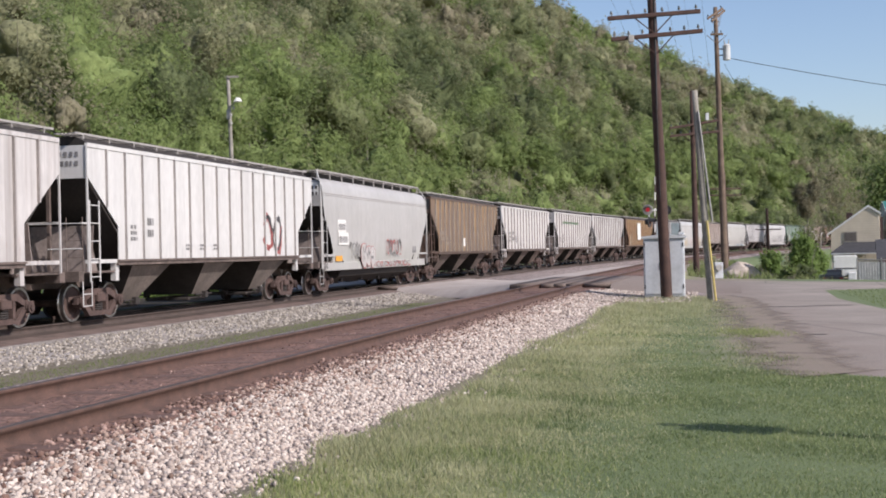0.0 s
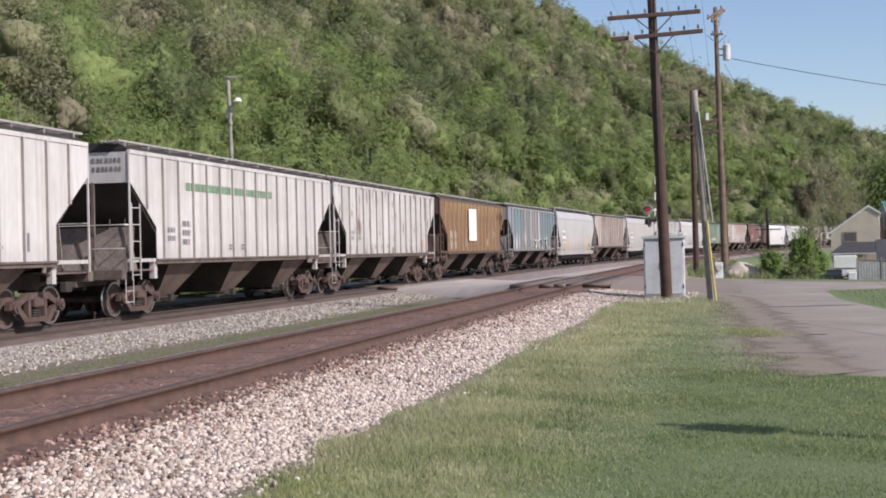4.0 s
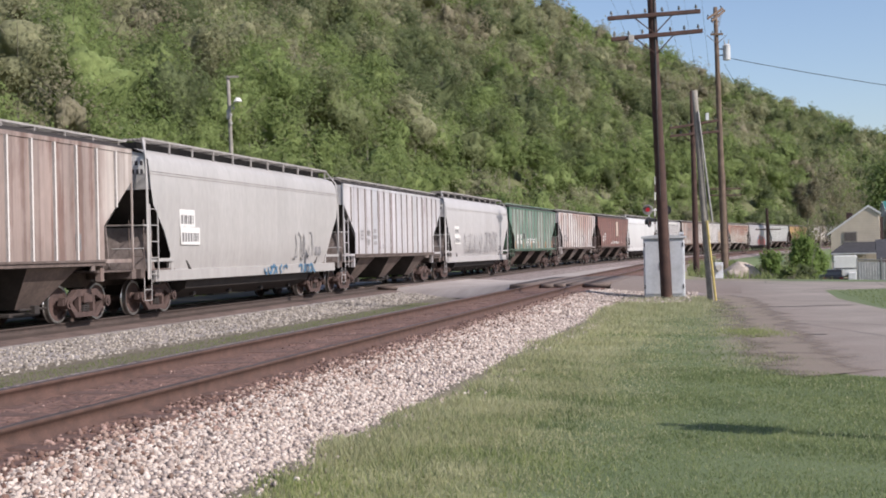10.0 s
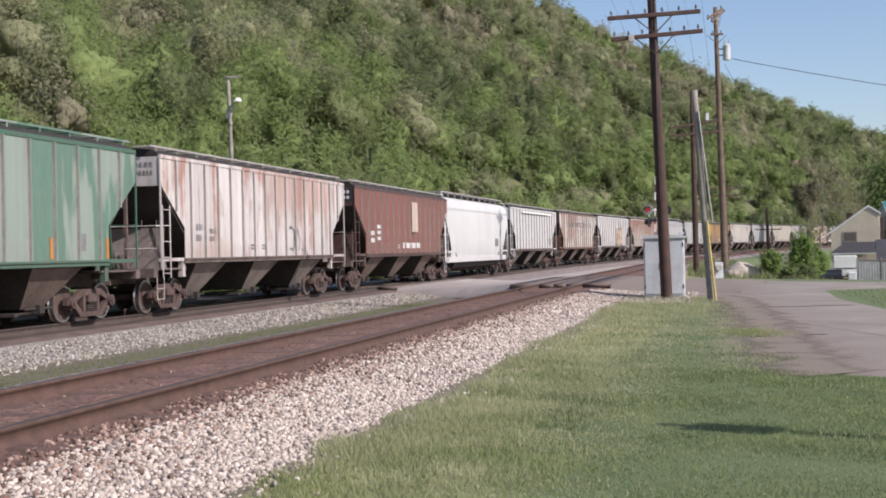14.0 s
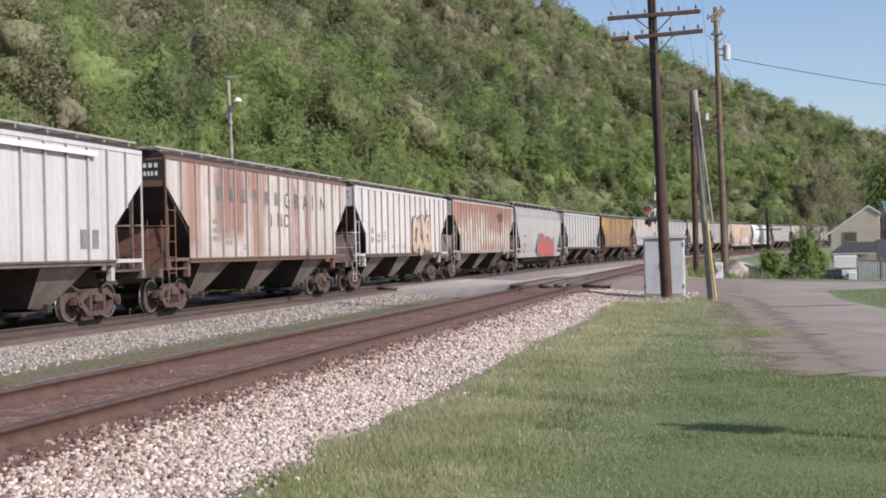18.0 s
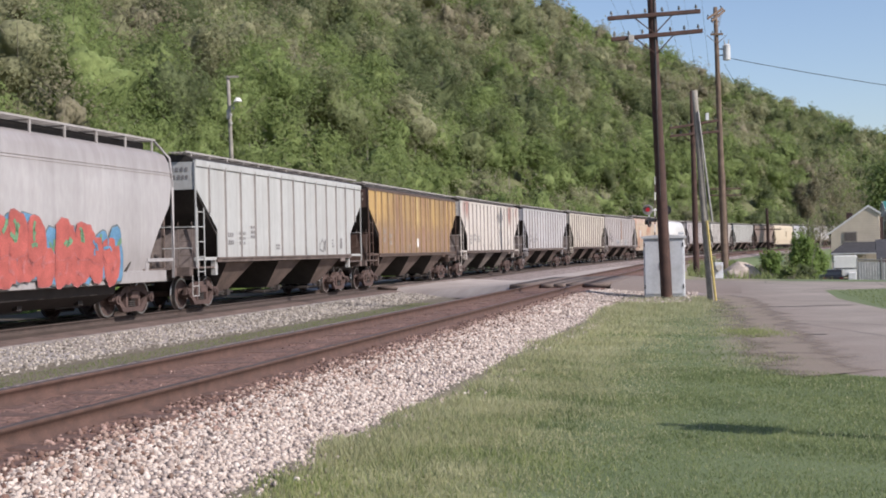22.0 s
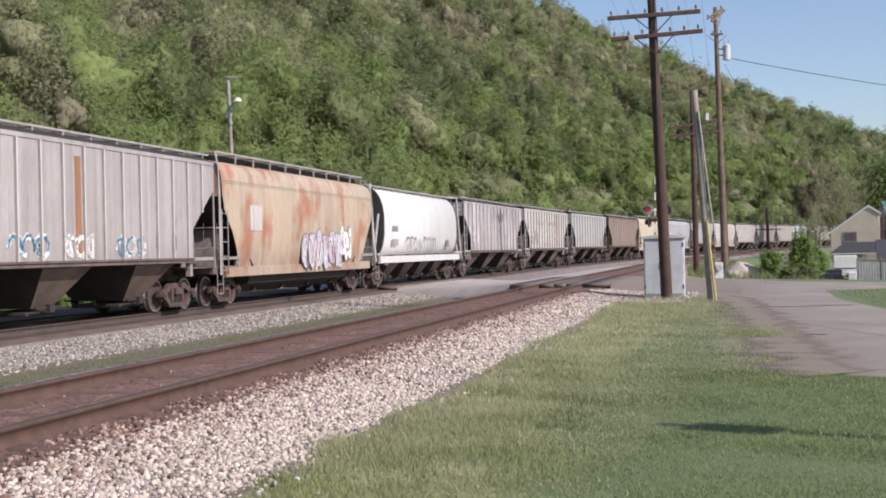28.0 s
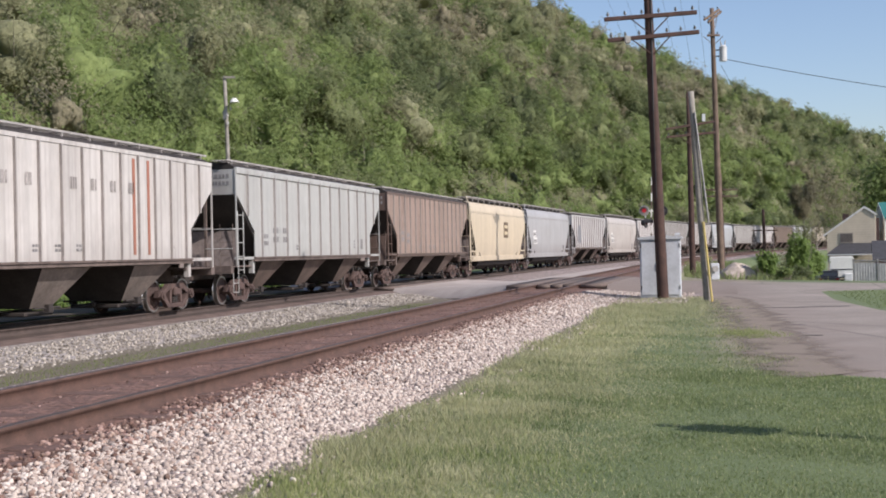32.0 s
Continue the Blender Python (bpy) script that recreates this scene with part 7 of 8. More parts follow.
def house(label, x, y, w, d, eave, peak, wall, roof, rz=0.0, windows=(), z0=None, ridge=0.5, right=None):
    z0 = (ground_z(x, y) - 0.1) if z0 is None else z0
    h = thing("house", label, "house", "houses past the road", at=pose(x, y, z0, 0, 0, rz))
    e, p = eave - z0, peak - z0
    bm = B()
    c, e2 = w * ridge, (e if right is None else right - z0)
    prism(bm, [(0, 0), (w, 0), (w, e2), (c, p), (0, e)], 1, 0.0, d)
    part("wall", bm, wall, h)
    o, t, of = 0.3, 0.12, 0.05
    for k, xs_ in ((1, (-o, c)), (-1, (c, w + o * 0.4))):
        bm = B()
        za, zb = (e - (p - e) / c * o, p) if k > 0 else (p, e2 - (p - e2) / (w - c) * o * 0.4)
        prism(bm, [(xs_[0], za + 0.02), (xs_[1], zb + 0.02), (xs_[1], zb + 0.02 + t), (xs_[0], za + 0.02 + t)], 1, -of, d + o)
        r_ = part("roof", bm, roof, h)
        bm = B()
        prism(bm, [(xs_[0], za - 0.05), (xs_[1], zb - 0.05), (xs_[1], zb + 0.13), (xs_[0], za + 0.13)], 1, -of - 0.03, -of - 0.002)
        part("barge_board", bm, WHITE_PAINT, r_)
    for a, b, c, g in windows:
        bm = B()
        box(bm, a - 0.08, b + 0.08, -0.05, -0.003, c - z0 - 0.08, g - z0 + 0.08)
        f_ = part("window", bm, wall if wall is GREYWALL else plain("window trim", (0.40, 0.36, 0.30)), h)
        bm = B()
        box(bm, a, b, -0.062, -0.05, c - z0, g - z0)
        part("pane", bm, plain("dusty shaded pane", (0.15, 0.125, 0.11), 0.4), f_)
    return h


h1 = house("small beige house with white gable trim", 31.75, 100.0, 3.75, 9.0, 2.35, 4.40, SIDING.m, SHINGLE, rz=-20.0, windows=((1.04, 1.95, 1.66, 2.32),), ridge=0.78, right=3.85)
bm = B()
zh = ground_z(31.4, 100.0) - 0.1
prism(bm, [(-0.01, 1.55 - zh), (-2.4, 0.72 - zh), (-2.4, 0.62 - zh), (-0.01, 1.43 - zh)], 0, 0.05, 3.6)
for v in bm.verts:
    if v.co.x < 1 and v.co.y > -1:
        v.co.x += 1.0
part("porch_roof", bm, SHINGLE, h1)
bm = B()
box(bm, 0.1, 3.6, -2.50, -2.41, 0.58 - zh, 0.68 - zh)
part("gutter", bm, WHITE_PAINT, h1)
for u in (0.1, 1.4, 2.6):
    bm = B()
    box(bm, u, u + 0.1, -2.3, -2.2, 0, 0.72 - zh)
    part("porch_post", bm, SIDING.m, h1)
bm = B()
box(bm, 1.10, 1.60, 4.0, 4.6, 3.2 - zh, 4.02 - zh)
part("chimney", bm, plain("dark brick chimney", (0.09, 0.05, 0.045)), h1)
# dark brown box added for a side wall in shade, right of the gable
bm = B()
box(bm, 3.77, 4.02, 0.3, 0.75, 0.0, 3.55 - zh)
part("chimney", bm, plain("side wall darkened for shade", (0.085, 0.05, 0.045)), h1)
house("white house with a teal metal roof", 39.45, 110.6, 6.0, 9.0, 3.6, 4.95, WHITEWALL, TEAL, rz=-102.0, windows=((3.1, 4.1, 1.8, 2.5),))
# shed with a dark roof and red wall
sz = ground_z(33.0, 91.0) - 0.1
shed = thing("shed", "low red shed under a dark shingle roof", "shed", at=pose(31.95, 90.0, sz))
bm = B()
box(bm, 0.2, 9.0, 0.2, 4.0, 0, 0.30 - sz)
part("wall", bm, REDWALL, shed)
bm = B()
prism(bm, [(0.0, 0.24 - sz), (4.2, 1.62 - sz), (4.2, 1.70 - sz), (0.0, 0.32 - sz)], 0, 0.0, 9.2)
part("roof", bm, SHINGLE, shed)
bm = B()
prism(bm, [(4.2, 1.62 - sz), (5.6, 0.9 - sz), (5.6, 0.98 - sz), (4.2, 1.70 - sz)], 0, 0.0, 9.2)
part("roof", bm, SHINGLE, shed)

bm = B()
prism(bm, [(0.25, 0.28 - sz), (4.15, 1.60 - sz), (5.5, 0.92 - sz), (5.5, 0.28 - sz)], 0, 0.12, 0.2)
part("gable", bm, SHINGLE, shed)
for ob in shed.children:
    for v in ob.data.vertices:
        v.co.x -= 0.0 if v.co.y < 0 else -0.34 * (v.co.y - 0.2)

# delivery truck, seen from behind
tz_ = ground_z(28.2, 86.0)
van = thing("box_truck", "small white box truck parked by the red shed", "truck", at=pose(26.95, 84.5, tz_, 0, 0, -17.7))
bm = B()
box(bm, 0.0, 1.55, 0.0, 3.0, 0.62, 2.05, 0.03)
part("cargo_box", bm, plain("white truck body", (0.84, 0.83, 0.78), 0.5, 0, 0.1, 2), van)
bm = B()
box(bm, 0.06, 1.49, -0.02, 0.0, 1.15, 1.22)
box(bm, 0.06, 1.49, -0.02, 0.0, 0.62, 0.68)
part("door_trim", bm, STEEL_DARK, van)
bm = B()
box(bm, 0.12, 1.43, 3.0, 4.4, 0.5, 1.6, 0.1)
part("cab", bm, plain("white cab", (0.7, 0.7, 0.68), 0.4), van)
bm = B()
box(bm, 0.95, 1.5, -0.35, 0.0, 0.15, 0.9, 0.04)
part("tailgate_box", bm, plain("bright white panel", (0.8, 0.8, 0.8), 0.5), van)
bm = B()
box(bm, 0.05, 1.5, -0.12, 0.0, 0.38, 0.5, 0.02)
part("bumper", bm, STEEL_DARK, van)
for x_ in (0.12, 1.43):
    for y_ in (0.6, 3.6):
        bm = B()
        tube(bm, (x_ - 0.11, y_, 0.33), (x_ + 0.11, y_, 0.33), 0.33, n=16)
        wv = part("wheel", bm, BLACK_PAINT, van)
        bm = B()
        tube(bm, (x_ - 0.12, y_, 0.33), (x_ + 0.12, y_, 0.33), 0.17, n=12)
        part("rim", bm, GALV, wv)

# dark parked car beside the truck
car_z = ground_z(25.6, 83.0)
pc = thing("parked_car", "small dark car parked in the shade on the driveway", "car", at=pose(25.5, 82.5, car_z, 0, 0, -17.0))
CAR_PAINT = plain("black car paint", (0.018, 0.019, 0.022), 0.3, 0, 0.2, 2)
bm = B()
box(bm, 0.0, 1.45, 0.0, 3.6, 0.28, 0.72, 0.08)
part("body", bm, CAR_PAINT, pc)
bm = B()
prism(bm, [(0.5, 0.72), (2.9, 0.72), (2.4, 1.12), (0.9, 1.12)], 0, 0.12, 1.33)
cabin = part("cabin", bm, CAR_PAINT, pc)
bm = B()
prism(bm, [(0.52, 0.76), (0.545, 0.76), (0.87, 1.06), (0.845, 1.06)], 0, 0.2, 1.25)
part("rear_window", bm, DARKGLASS, cabin)
for x_ in (0.08, 1.15):
    bm = B()
    box(bm, x_, x_ + 0.22, -0.02, 0.01, 0.52, 0.64)
    part("tail_light", bm, RED_LENS, pc)
for x_ in (0.12, 1.33):
    for y_ in (0.65, 2.9):
        bm = B()
        tube(bm, (x_ - 0.1, y_, 0.29), (x_ + 0.1, y_, 0.29), 0.29, n=14)
        part("wheel", bm, BLACK_PAINT, pc)

# chain-link fence
fence = thing("chain_link_fence", "low galvanised chain-link fence with a gate", "fence", at=pose(0, 0, 0))
SLAT = plain("pale grey privacy slat", (0.62, 0.61, 0.60), 0.7, 0, 0.3, 3.0)
LINK = plain("galvanised mesh wire", (0.40, 0.40, 0.40), 0.5, 0.4, 0.2, 4)
fx = [(20.3 + i * 1.05, 60.0 - i * 0.40) for i in range(9)]
for i, (x_, y_) in enumerate(fx):
    z_ = ground_z(x_, y_)
    bm = B()
    tube(bm, (x_, y_, z_ - 0.2), (x_, y_, z_ + 1.15), 0.035, n=8)
    pp = part("post", bm, GALV, fence)
    bm = B()
    tube(bm, (x_, y_, z_ + 1.15), (x_, y_, z_ + 1.21), 0.045, 0.01, n=8)
    part("cap", bm, GALV, pp)
for (xa, ya), (xb, yb) in zip(fx[:-1], fx[1:]):
    za, zb = ground_z(xa, ya), ground_z(xb, yb)
    bm = B()
    tube(bm, (xa, ya, za + 1.1), (xb, yb, zb + 1.1), 0.032, n=6)
    part("top_rail", bm, GALV, fence)
    bm = B()
    n = 22
    for i in range(-12, n):
        for k in (0, 1):
            u0, u1 = i / n, (i + 12) / n
            c0, c1 = max(u0, 0), min(u1, 1)
            h0, h1_ = (c0 - u0) / (u1 - u0) * 1.05, (c1 - u0) / (u1 - u0) * 1.05
            if k:
                h0, h1_ = 1.05 - h0, 1.05 - h1_
            a = Vector((xa + (xb - xa) * c0, ya + (yb - ya) * c0, za + (zb - za) * c0 + 0.03 + h0))
            b = Vector((xa + (xb - xa) * c1, ya + (yb - ya) * c1, za + (zb - za) * c1 + 0.03 + h1_))
            if (b - a).length > 0.02:
                tube(bm, a, b, 0.008, n=3, caps=False)
    tagged(part("mesh", bm, LINK, fence), kind="stuff")
    for i in range(9):
        u = (i + 0.5) / 9
        xm, ym, zm = xa + (xb - xa) * u, ya + (yb - ya) * u, za + (zb - za) * u
        bm = B()
        box(bm, xm - 0.085, xm + 0.085, ym + 0.012, ym + 0.02, zm + 0.03, zm + 0.98)
        part("slat", bm, SLAT, fence)

# ---- bushes, a mound and the nearer trees ----
r2 = np.random.default_rng(21)


def bush(label, x, y, w, h, leaf, n=900, size=0.16, lobes=9, z=None, name="bush", group="bushes past the road"):
    z = ground_z(x, y) if z is None else z
    t = thing(name, label, name, group, at=pose(x, y, z))
    v = crown_cards(r2, np.array([0, 0, h * 0.52]), w * 0.56, h * 0.52, n, size, lobes)
    v[:, 2] = np.maximum(v[:, 2], 0.02)
    part("foliage", quads_mesh("foliage", v, np.arange(len(v)).reshape(-1, 3), leaf), None, t)
    for i in range(5):
        a = i * 1.3 + x
        bm = B()
        tube(bm, (0.05 * math.cos(a), 0.05 * math.sin(a), -0.1), (w * 0.3 * math.cos(a), w * 0.3 * math.sin(a), h * 0.75), 0.03, 0.008, n=5)
        part("stem", bm, BARK, t)
    return t


FRESH = foliage("fresh shrub leaves", (0.17, 0.25, 0.07), (0.24, 0.33, 0.10), (0.13, 0.19, 0.06), 0.8)
bush("small bright green bush on the road verge", 15.95, 59.8, 1.2, 1.45, FRESH, 1500, 0.13)
bush("small leafy green bush on the road verge", 17.6, 62.0, 1.2, 0.8, LEAF[1])
bush("dark green shrub below the road", 19.6, 66.5, 1.8, 1.2, LEAF[4])
bush("bright green rounded shrub beside the driveway", 21.45, 72.0, 2.0, 3.3, FRESH, 3000, 0.17)
bush("leafy green shrub beside the beige house", 22.9, 75.5, 2.6, 2.9, FRESH, 2600, 0.17)
bush("leafy green shrub on the slope below the road", 18.6, 70.0, 2.2, 1.5, LEAF[0], 1600)
bush("broad green shrub near the far track", 23.4, 83.0, 3.0, 2.2, LEAF[0], 2000)
bush("brownish budding shrub near the far track", 25.6, 88.0, 3.0, 3.2, LEAF[3], 900)
bush("dry weedy clump round the pole foot", 14.6, 66.0, 1.2, 1.1, LEAF[2], 400)
bush("leafy bright green tree standing behind the beige house", 46.4, 122.0, 9.0, 15.0, LEAF[1], 9000, 0.42, 14, name="tree")
bush("tall tan budding tree standing behind the beige house", 44.6, 134.0, 7.5, 15.5, LEAF[3], 5200, 0.26, 14, name="tree")


def slim_tree(label, x, y, low, high, w, leaf, n, size):
    """A forked trunk with a narrow crown between two heights over the ground."""
    z = ground_z(x, y)
    t = thing("tree", label, "tree", "trees beside the bend", at=pose(x, y, z))
    mid, half = (low + high) / 2 - z, (high - low) / 2
    v = crown_cards(r2, np.array([0, 0, mid]), w * 0.5, half, n, size, 9)
    part("foliage", quads_mesh("foliage", v, np.arange(len(v)).reshape(-1, 3), leaf), None, t)
    bm = B()
    tube(bm, (0, 0, -0.3), (0.1, 0.05, mid), 0.2, 0.1, n=8)
    part("trunk", bm, BARK, t)
    for i in range(6):
        a = i * 2.4 + x
        bm = B()
        tube(bm, (0.05, 0.03, mid - half * (0.9 - 0.2 * i)), (w * 0.36 * math.cos(a), w * 0.36 * math.sin(a), mid + half * (0.1 + 0.12 * i)), 0.07, 0.02, n=5)
        part("limb", bm, BARK, t)
    return t


slim_tree("tall slim budding tree beside the railway bend", 62.5, 209.4, 5.0, 14.2, 6.0, LEAF[3], 9000, 0.36)
slim_tree("leafy green young tree beside the railway bend", 59.8, 200.0, 0.6, 6.6, 4.0, LEAF[0], 1800, 0.26)
slim_tree("thin tan budding tree beside the railway bend", 62.6, 203.0, 0.6, 7.4, 4.5, LEAF[3], 1500, 0.26)
slim_tree("leafy green tree beside the railway bend", 66.4, 206.0, 0.6, 8.2, 5.5, LEAF[1], 2400, 0.28)
slim_tree("leafy olive tree beside the railway bend", 70.5, 210.0, 0.6, 9.0, 6.0, LEAF[2], 2400, 0.28)
# sunlit weeds and low brush along the far side of the tracks
brush = []
for k in range(130):
    s = 8.0 + k * 0.6 + r2.uniform(-0.4, 0.4)
    q, _ = track(s, FAR_D + r2.uniform(7.4, 9.0))
    h_ = r2.uniform(0.4, 1.1)
    brush.append(crown_cards(r2, np.array([q[0], q[1], ground_z(*q) + h_ * 0.38]), r2.uniform(0.6, 1.2), h_ * 0.6, 150, 0.16, 6))
v_ = np.concatenate(brush)
tagged(new("trackside_brush", quads_mesh("trackside_brush", v_, np.arange(len(v_)).reshape(-1, 3), FRESH)), "bright green weeds and brush beyond the far track", "weeds", kind="stuff")
md = thing("gravel_mound", "low mound of pale dirt and dry weeds beside the road", "mound", at=pose(14.75, 60.5, ground_z(14.75, 60.5)))
bm = B()
bmesh.ops.create_icosphere(bm, subdivisions=3, radius=1.0)
for v in bm.verts:
    v.co *= 1 + 0.18 * noise.noise(v.co * 2.3)
    v.co = Vector((v.co.x * 0.95, v.co.y * 0.7, max(-0.1, v.co.z * 0.80)))
part("mound_body", bm, plain("pale dirt", (0.52, 0.44, 0.375), 0.95, 0, 0.3, 3.0, 0.8), md)
# ---- stones, ties and grass ----
r3 = np.random.default_rng(5)
# a rougher stone: the twelve corners of the plain form
PHI = (1 + 5 ** 0.5) / 2
ST_V = np.array([(a, b, 0) for a in (-1, 1) for b in (-PHI, PHI)] + [(0, a, b) for a in (-1, 1) for b in (-PHI, PHI)] + [(b, 0, a) for a in (-1, 1) for b in (-PHI, PHI)], float)
ST_V /= np.linalg.norm(ST_V[0])
ST_F = []
for i, j, k in itertools.combinations(range(12), 3):
    d_ = [np.linalg.norm(ST_V[a] - ST_V[b]) for a, b in ((i, j), (j, k), (i, k))]
    if max(d_) < 1.2:
        nrm_ = np.cross(ST_V[j] - ST_V[i], ST_V[k] - ST_V[i])
        ST_F.append((i, j, k) if nrm_ @ (ST_V[i] + ST_V[j] + ST_V[k]) > 0 else (i, k, j))
ST_F = np.array(ST_F)

sm = Mat("crushed limestone pieces", 0.9)
scol = sm.ramp(sm.island(), (0.0, (0.14, 0.11, 0.098)), (0.18, (0.28, 0.225, 0.196)), (0.45, (0.42, 0.347, 0.298)), (0.75, (0.50, 0.424, 0.368)), (1.0, (0.62, 0.55, 0.49)))
sm.colour(sm.mix(sm.ramp(sm.noise(30, 3), (0.3, 0.75), (0.7, 1.0)), (0.2, 0.17, 0.16), scol))
STONE = sm.m
ys = Mat("dusty grey yard stones", 0.95)
ys.colour(ys.ramp(ys.island(), (0.0, (0.11, 0.095, 0.08)), (0.5, (0.25, 0.22, 0.185)), (1.0, (0.42, 0.38, 0.33))))
YARDSTONE = ys.m
bs = Mat("rust-stained stones", 0.95)
bcol = bs.ramp(bs.island(), (0.0, (0.070, 0.040, 0.031)), (0.6, (0.155, 0.092, 0.073)), (1.0, (0.33, 0.225, 0.19)))
bs.colour(bcol)
BROWNSTONE = bs.m
ds = Mat("dust-stained limestone pieces", 0.95)
ds.colour(ds.ramp(ds.island(), (0.0, (0.13, 0.085, 0.066)), (0.5, (0.29, 0.205, 0.165)), (1.0, (0.46, 0.36, 0.30))))
DUSTYSTONE = ds.m


def stones(name, label, s, d, zf, size, mat, off=0.0):
    """Scatters broken stones at track places s, d."""
    n = len(s)
    P = np.array([track(a, b)[0] for a, b in zip(s, d)])
    z = zf(d)
    ax = size[:, None] * r3.uniform(0.6, 1.25, (n, 3)) * np.array([1, 1, 0.8])
    q = r3.normal(0, 1, (n, 4))
    q /= np.linalg.norm(q, axis=1)[:, None]
    w, x, y, zz = q.T
    R = np.stack([np.stack([1 - 2 * (y * y + zz * zz), 2 * (x * y - w * zz), 2 * (x * zz + w * y)], -1),
                  np.stack([2 * (x * y + w * zz), 1 - 2 * (x * x + zz * zz), 2 * (y * zz - w * x)], -1),
                  np.stack([2 * (x * zz - w * y), 2 * (y * zz + w * x), 1 - 2 * (x * x + y * y)], -1)], 1)
    v = ST_V[None] * ax[:, None] * r3.uniform(0.78, 1.18, (n, 12, 1))
    v = np.einsum("nij,nkj->nki", R, v)
    v += np.column_stack([P, z + size * r3.uniform(-0.15, 0.5, n)])[:, None]
    f = (ST_F[None] + 12 * np.arange(n)[:, None, None]).reshape(-1, 3)
    return tagged(new(name, quads_mesh(name, v.reshape(-1, 3), f, mat)), label, "stones", "loose stones", "stuff")


def near_bed_z(d):
    u = NEAR_D - d
    return np.interp(u, [1.35, 1.75, 2.95, 3.12], [NEAR_Z - 0.165, NEAR_Z - 0.20, NEAR_Z - 0.42, GROUND])


def toe_wave(s):
    """How far the foot of the stones wanders along the lawn."""
    return 0.11 * np.sin(s * 0.62 + 2.2) + 0.06 * np.sin(s * 1.7) + 0.03 * np.sin(s * 4.1 + 1.0)


def spread(s0, s1, d0, d1, n):
    return r3.uniform(s0, s1, n), r3.uniform(d0, d1, n)


parts_ = [spread(5.0, 13, 2.90, 4.55, 17500), spread(13, 26, 2.74, 4.55, 13500), spread(26, 40, 2.95, 4.55, 5000)]
s_ = np.concatenate([a for a, b in parts_])
d_ = np.concatenate([b for a, b in parts_])
d_ += (toe_wave(s_) + 0.03 * np.sin(s_ * 5.3)) * (4.55 - d_) / 1.65
stones("ballast_stones", "pale pinkish crushed stones heaped beside the track", s_, d_, near_bed_z, (0.011 + 0.019 * r3.random(len(s_)) ** 1.4) * np.where(s_ > 26, 1.5, np.where(s_ > 13, 1.15, 1.0)), STONE)
s_, d_ = spread(33.5, 41.5, 1.2, 4.2, 2600)
stones("apron_stones", "pale crushed stones spilled beside the signal cabinet", s_, d_, lambda d: np.interp(d, [0.8, 3.0, 4.3], [GROUND + 0.02, GROUND + 0.05, NEAR_Z - 0.19]), r3.uniform(0.018, 0.036, len(s_)), STONE)
s_, d_ = spread(4, 38, 3.95, 5.0, 5200)
d_ = 5.0 - (5.0 - d_) * r3.uniform(0.5, 1.0, len(d_))
stones("stained_stones", "rust-brown stones along the tie ends", s_, d_ + 0.1 * np.sin(s_ * 3.1), lambda d: near_bed_z(d) + 0.006, r3.uniform(0.014, 0.032, len(s_)), BROWNSTONE)
s_, d_ = spread(4, 38, 3.5, 4.75, 5200)
d_ = 4.75 - (4.75 - d_) * r3.uniform(0.3, 1.0, len(d_))
stones("dusty_stones", "peach-brown dusted stones on the ballast shoulder", s_, d_ + 0.08 * np.sin(s_ * 2.3), lambda d: near_bed_z(d) + 0.008, r3.uniform(0.012, 0.030, len(s_)), DUSTYSTONE)
s_, d_ = spread(5, 34, 2.45, 2.98, 520)
d_ = 2.98 - (2.98 - d_) * r3.random(len(d_))
stones("stray_stones", "stray pale stones in the grass", s_, d_ + toe_wave(s_), lambda d: np.full(len(d), GROUND + 0.012), r3.uniform(0.014, 0.030, len(s_)), STONE)
s_, d_ = spread(4, 38, 5.3, 6.5, 1800)
stones("stained_stones", "rust-brown stones between the rails", s_, d_, lambda d: np.full(len(d), NEAR_Z - 0.155), r3.uniform(0.01, 0.022, len(s_)), BROWNSTONE)
s_, d_ = spread(10, 50, 11.3, 13.95, 8000)
stones("yard_stones", "pale grey stones beside the far track", s_, d_, lambda d: np.interp(d, [11.0, 14.4], [-0.36, -0.20]), r3.uniform(0.02, 0.045, len(s_)), YARDSTONE)

# ties of the near track
bm = B()
box(bm, -0.115, 0.115, -1.295, 1.295, -0.18, 0.0, 0.012)
tie_me = bpy.data.meshes.new("tie")
bm.to_mesh(tie_me)
bm.free()
tie_me.materials.append(TIE)
for i in range(66):
    s = 3.0 + i * 0.54
    o = new("tie", tie_me)
    o.parent = near_bed
    o.matrix_basis = track_pose(s, NEAR_D, NEAR_Z - 0.142 - 0.008 * ((i * 7) % 3)) @ pose(0, 0.03 * math.sin(i * 2.7), 0, 0, 0, 0.6 * math.sin(i * 1.9))

# grass blades over the lawn and the strip between the tracks
GREEN_BLADE = foliage("mown lawn grass", (0.125, 0.174, 0.072), (0.236, 0.284, 0.124), (0.350, 0.390, 0.200), 1.3)
DRY_BLADE = foliage("dry pale grass", (0.38, 0.37, 0.22), (0.56, 0.53, 0.35), (0.31, 0.36, 0.17), 1.1)


BRIGHT_BLADE = foliage("bright weed leaves", (0.23, 0.285, 0.105), (0.33, 0.38, 0.155), (0.40, 0.42, 0.20), 1.1)
OLIVE_BLADE = foliage("dusty olive grass", (0.19, 0.225, 0.095), (0.26, 0.285, 0.13), (0.24, 0.295, 0.12), 0.8)


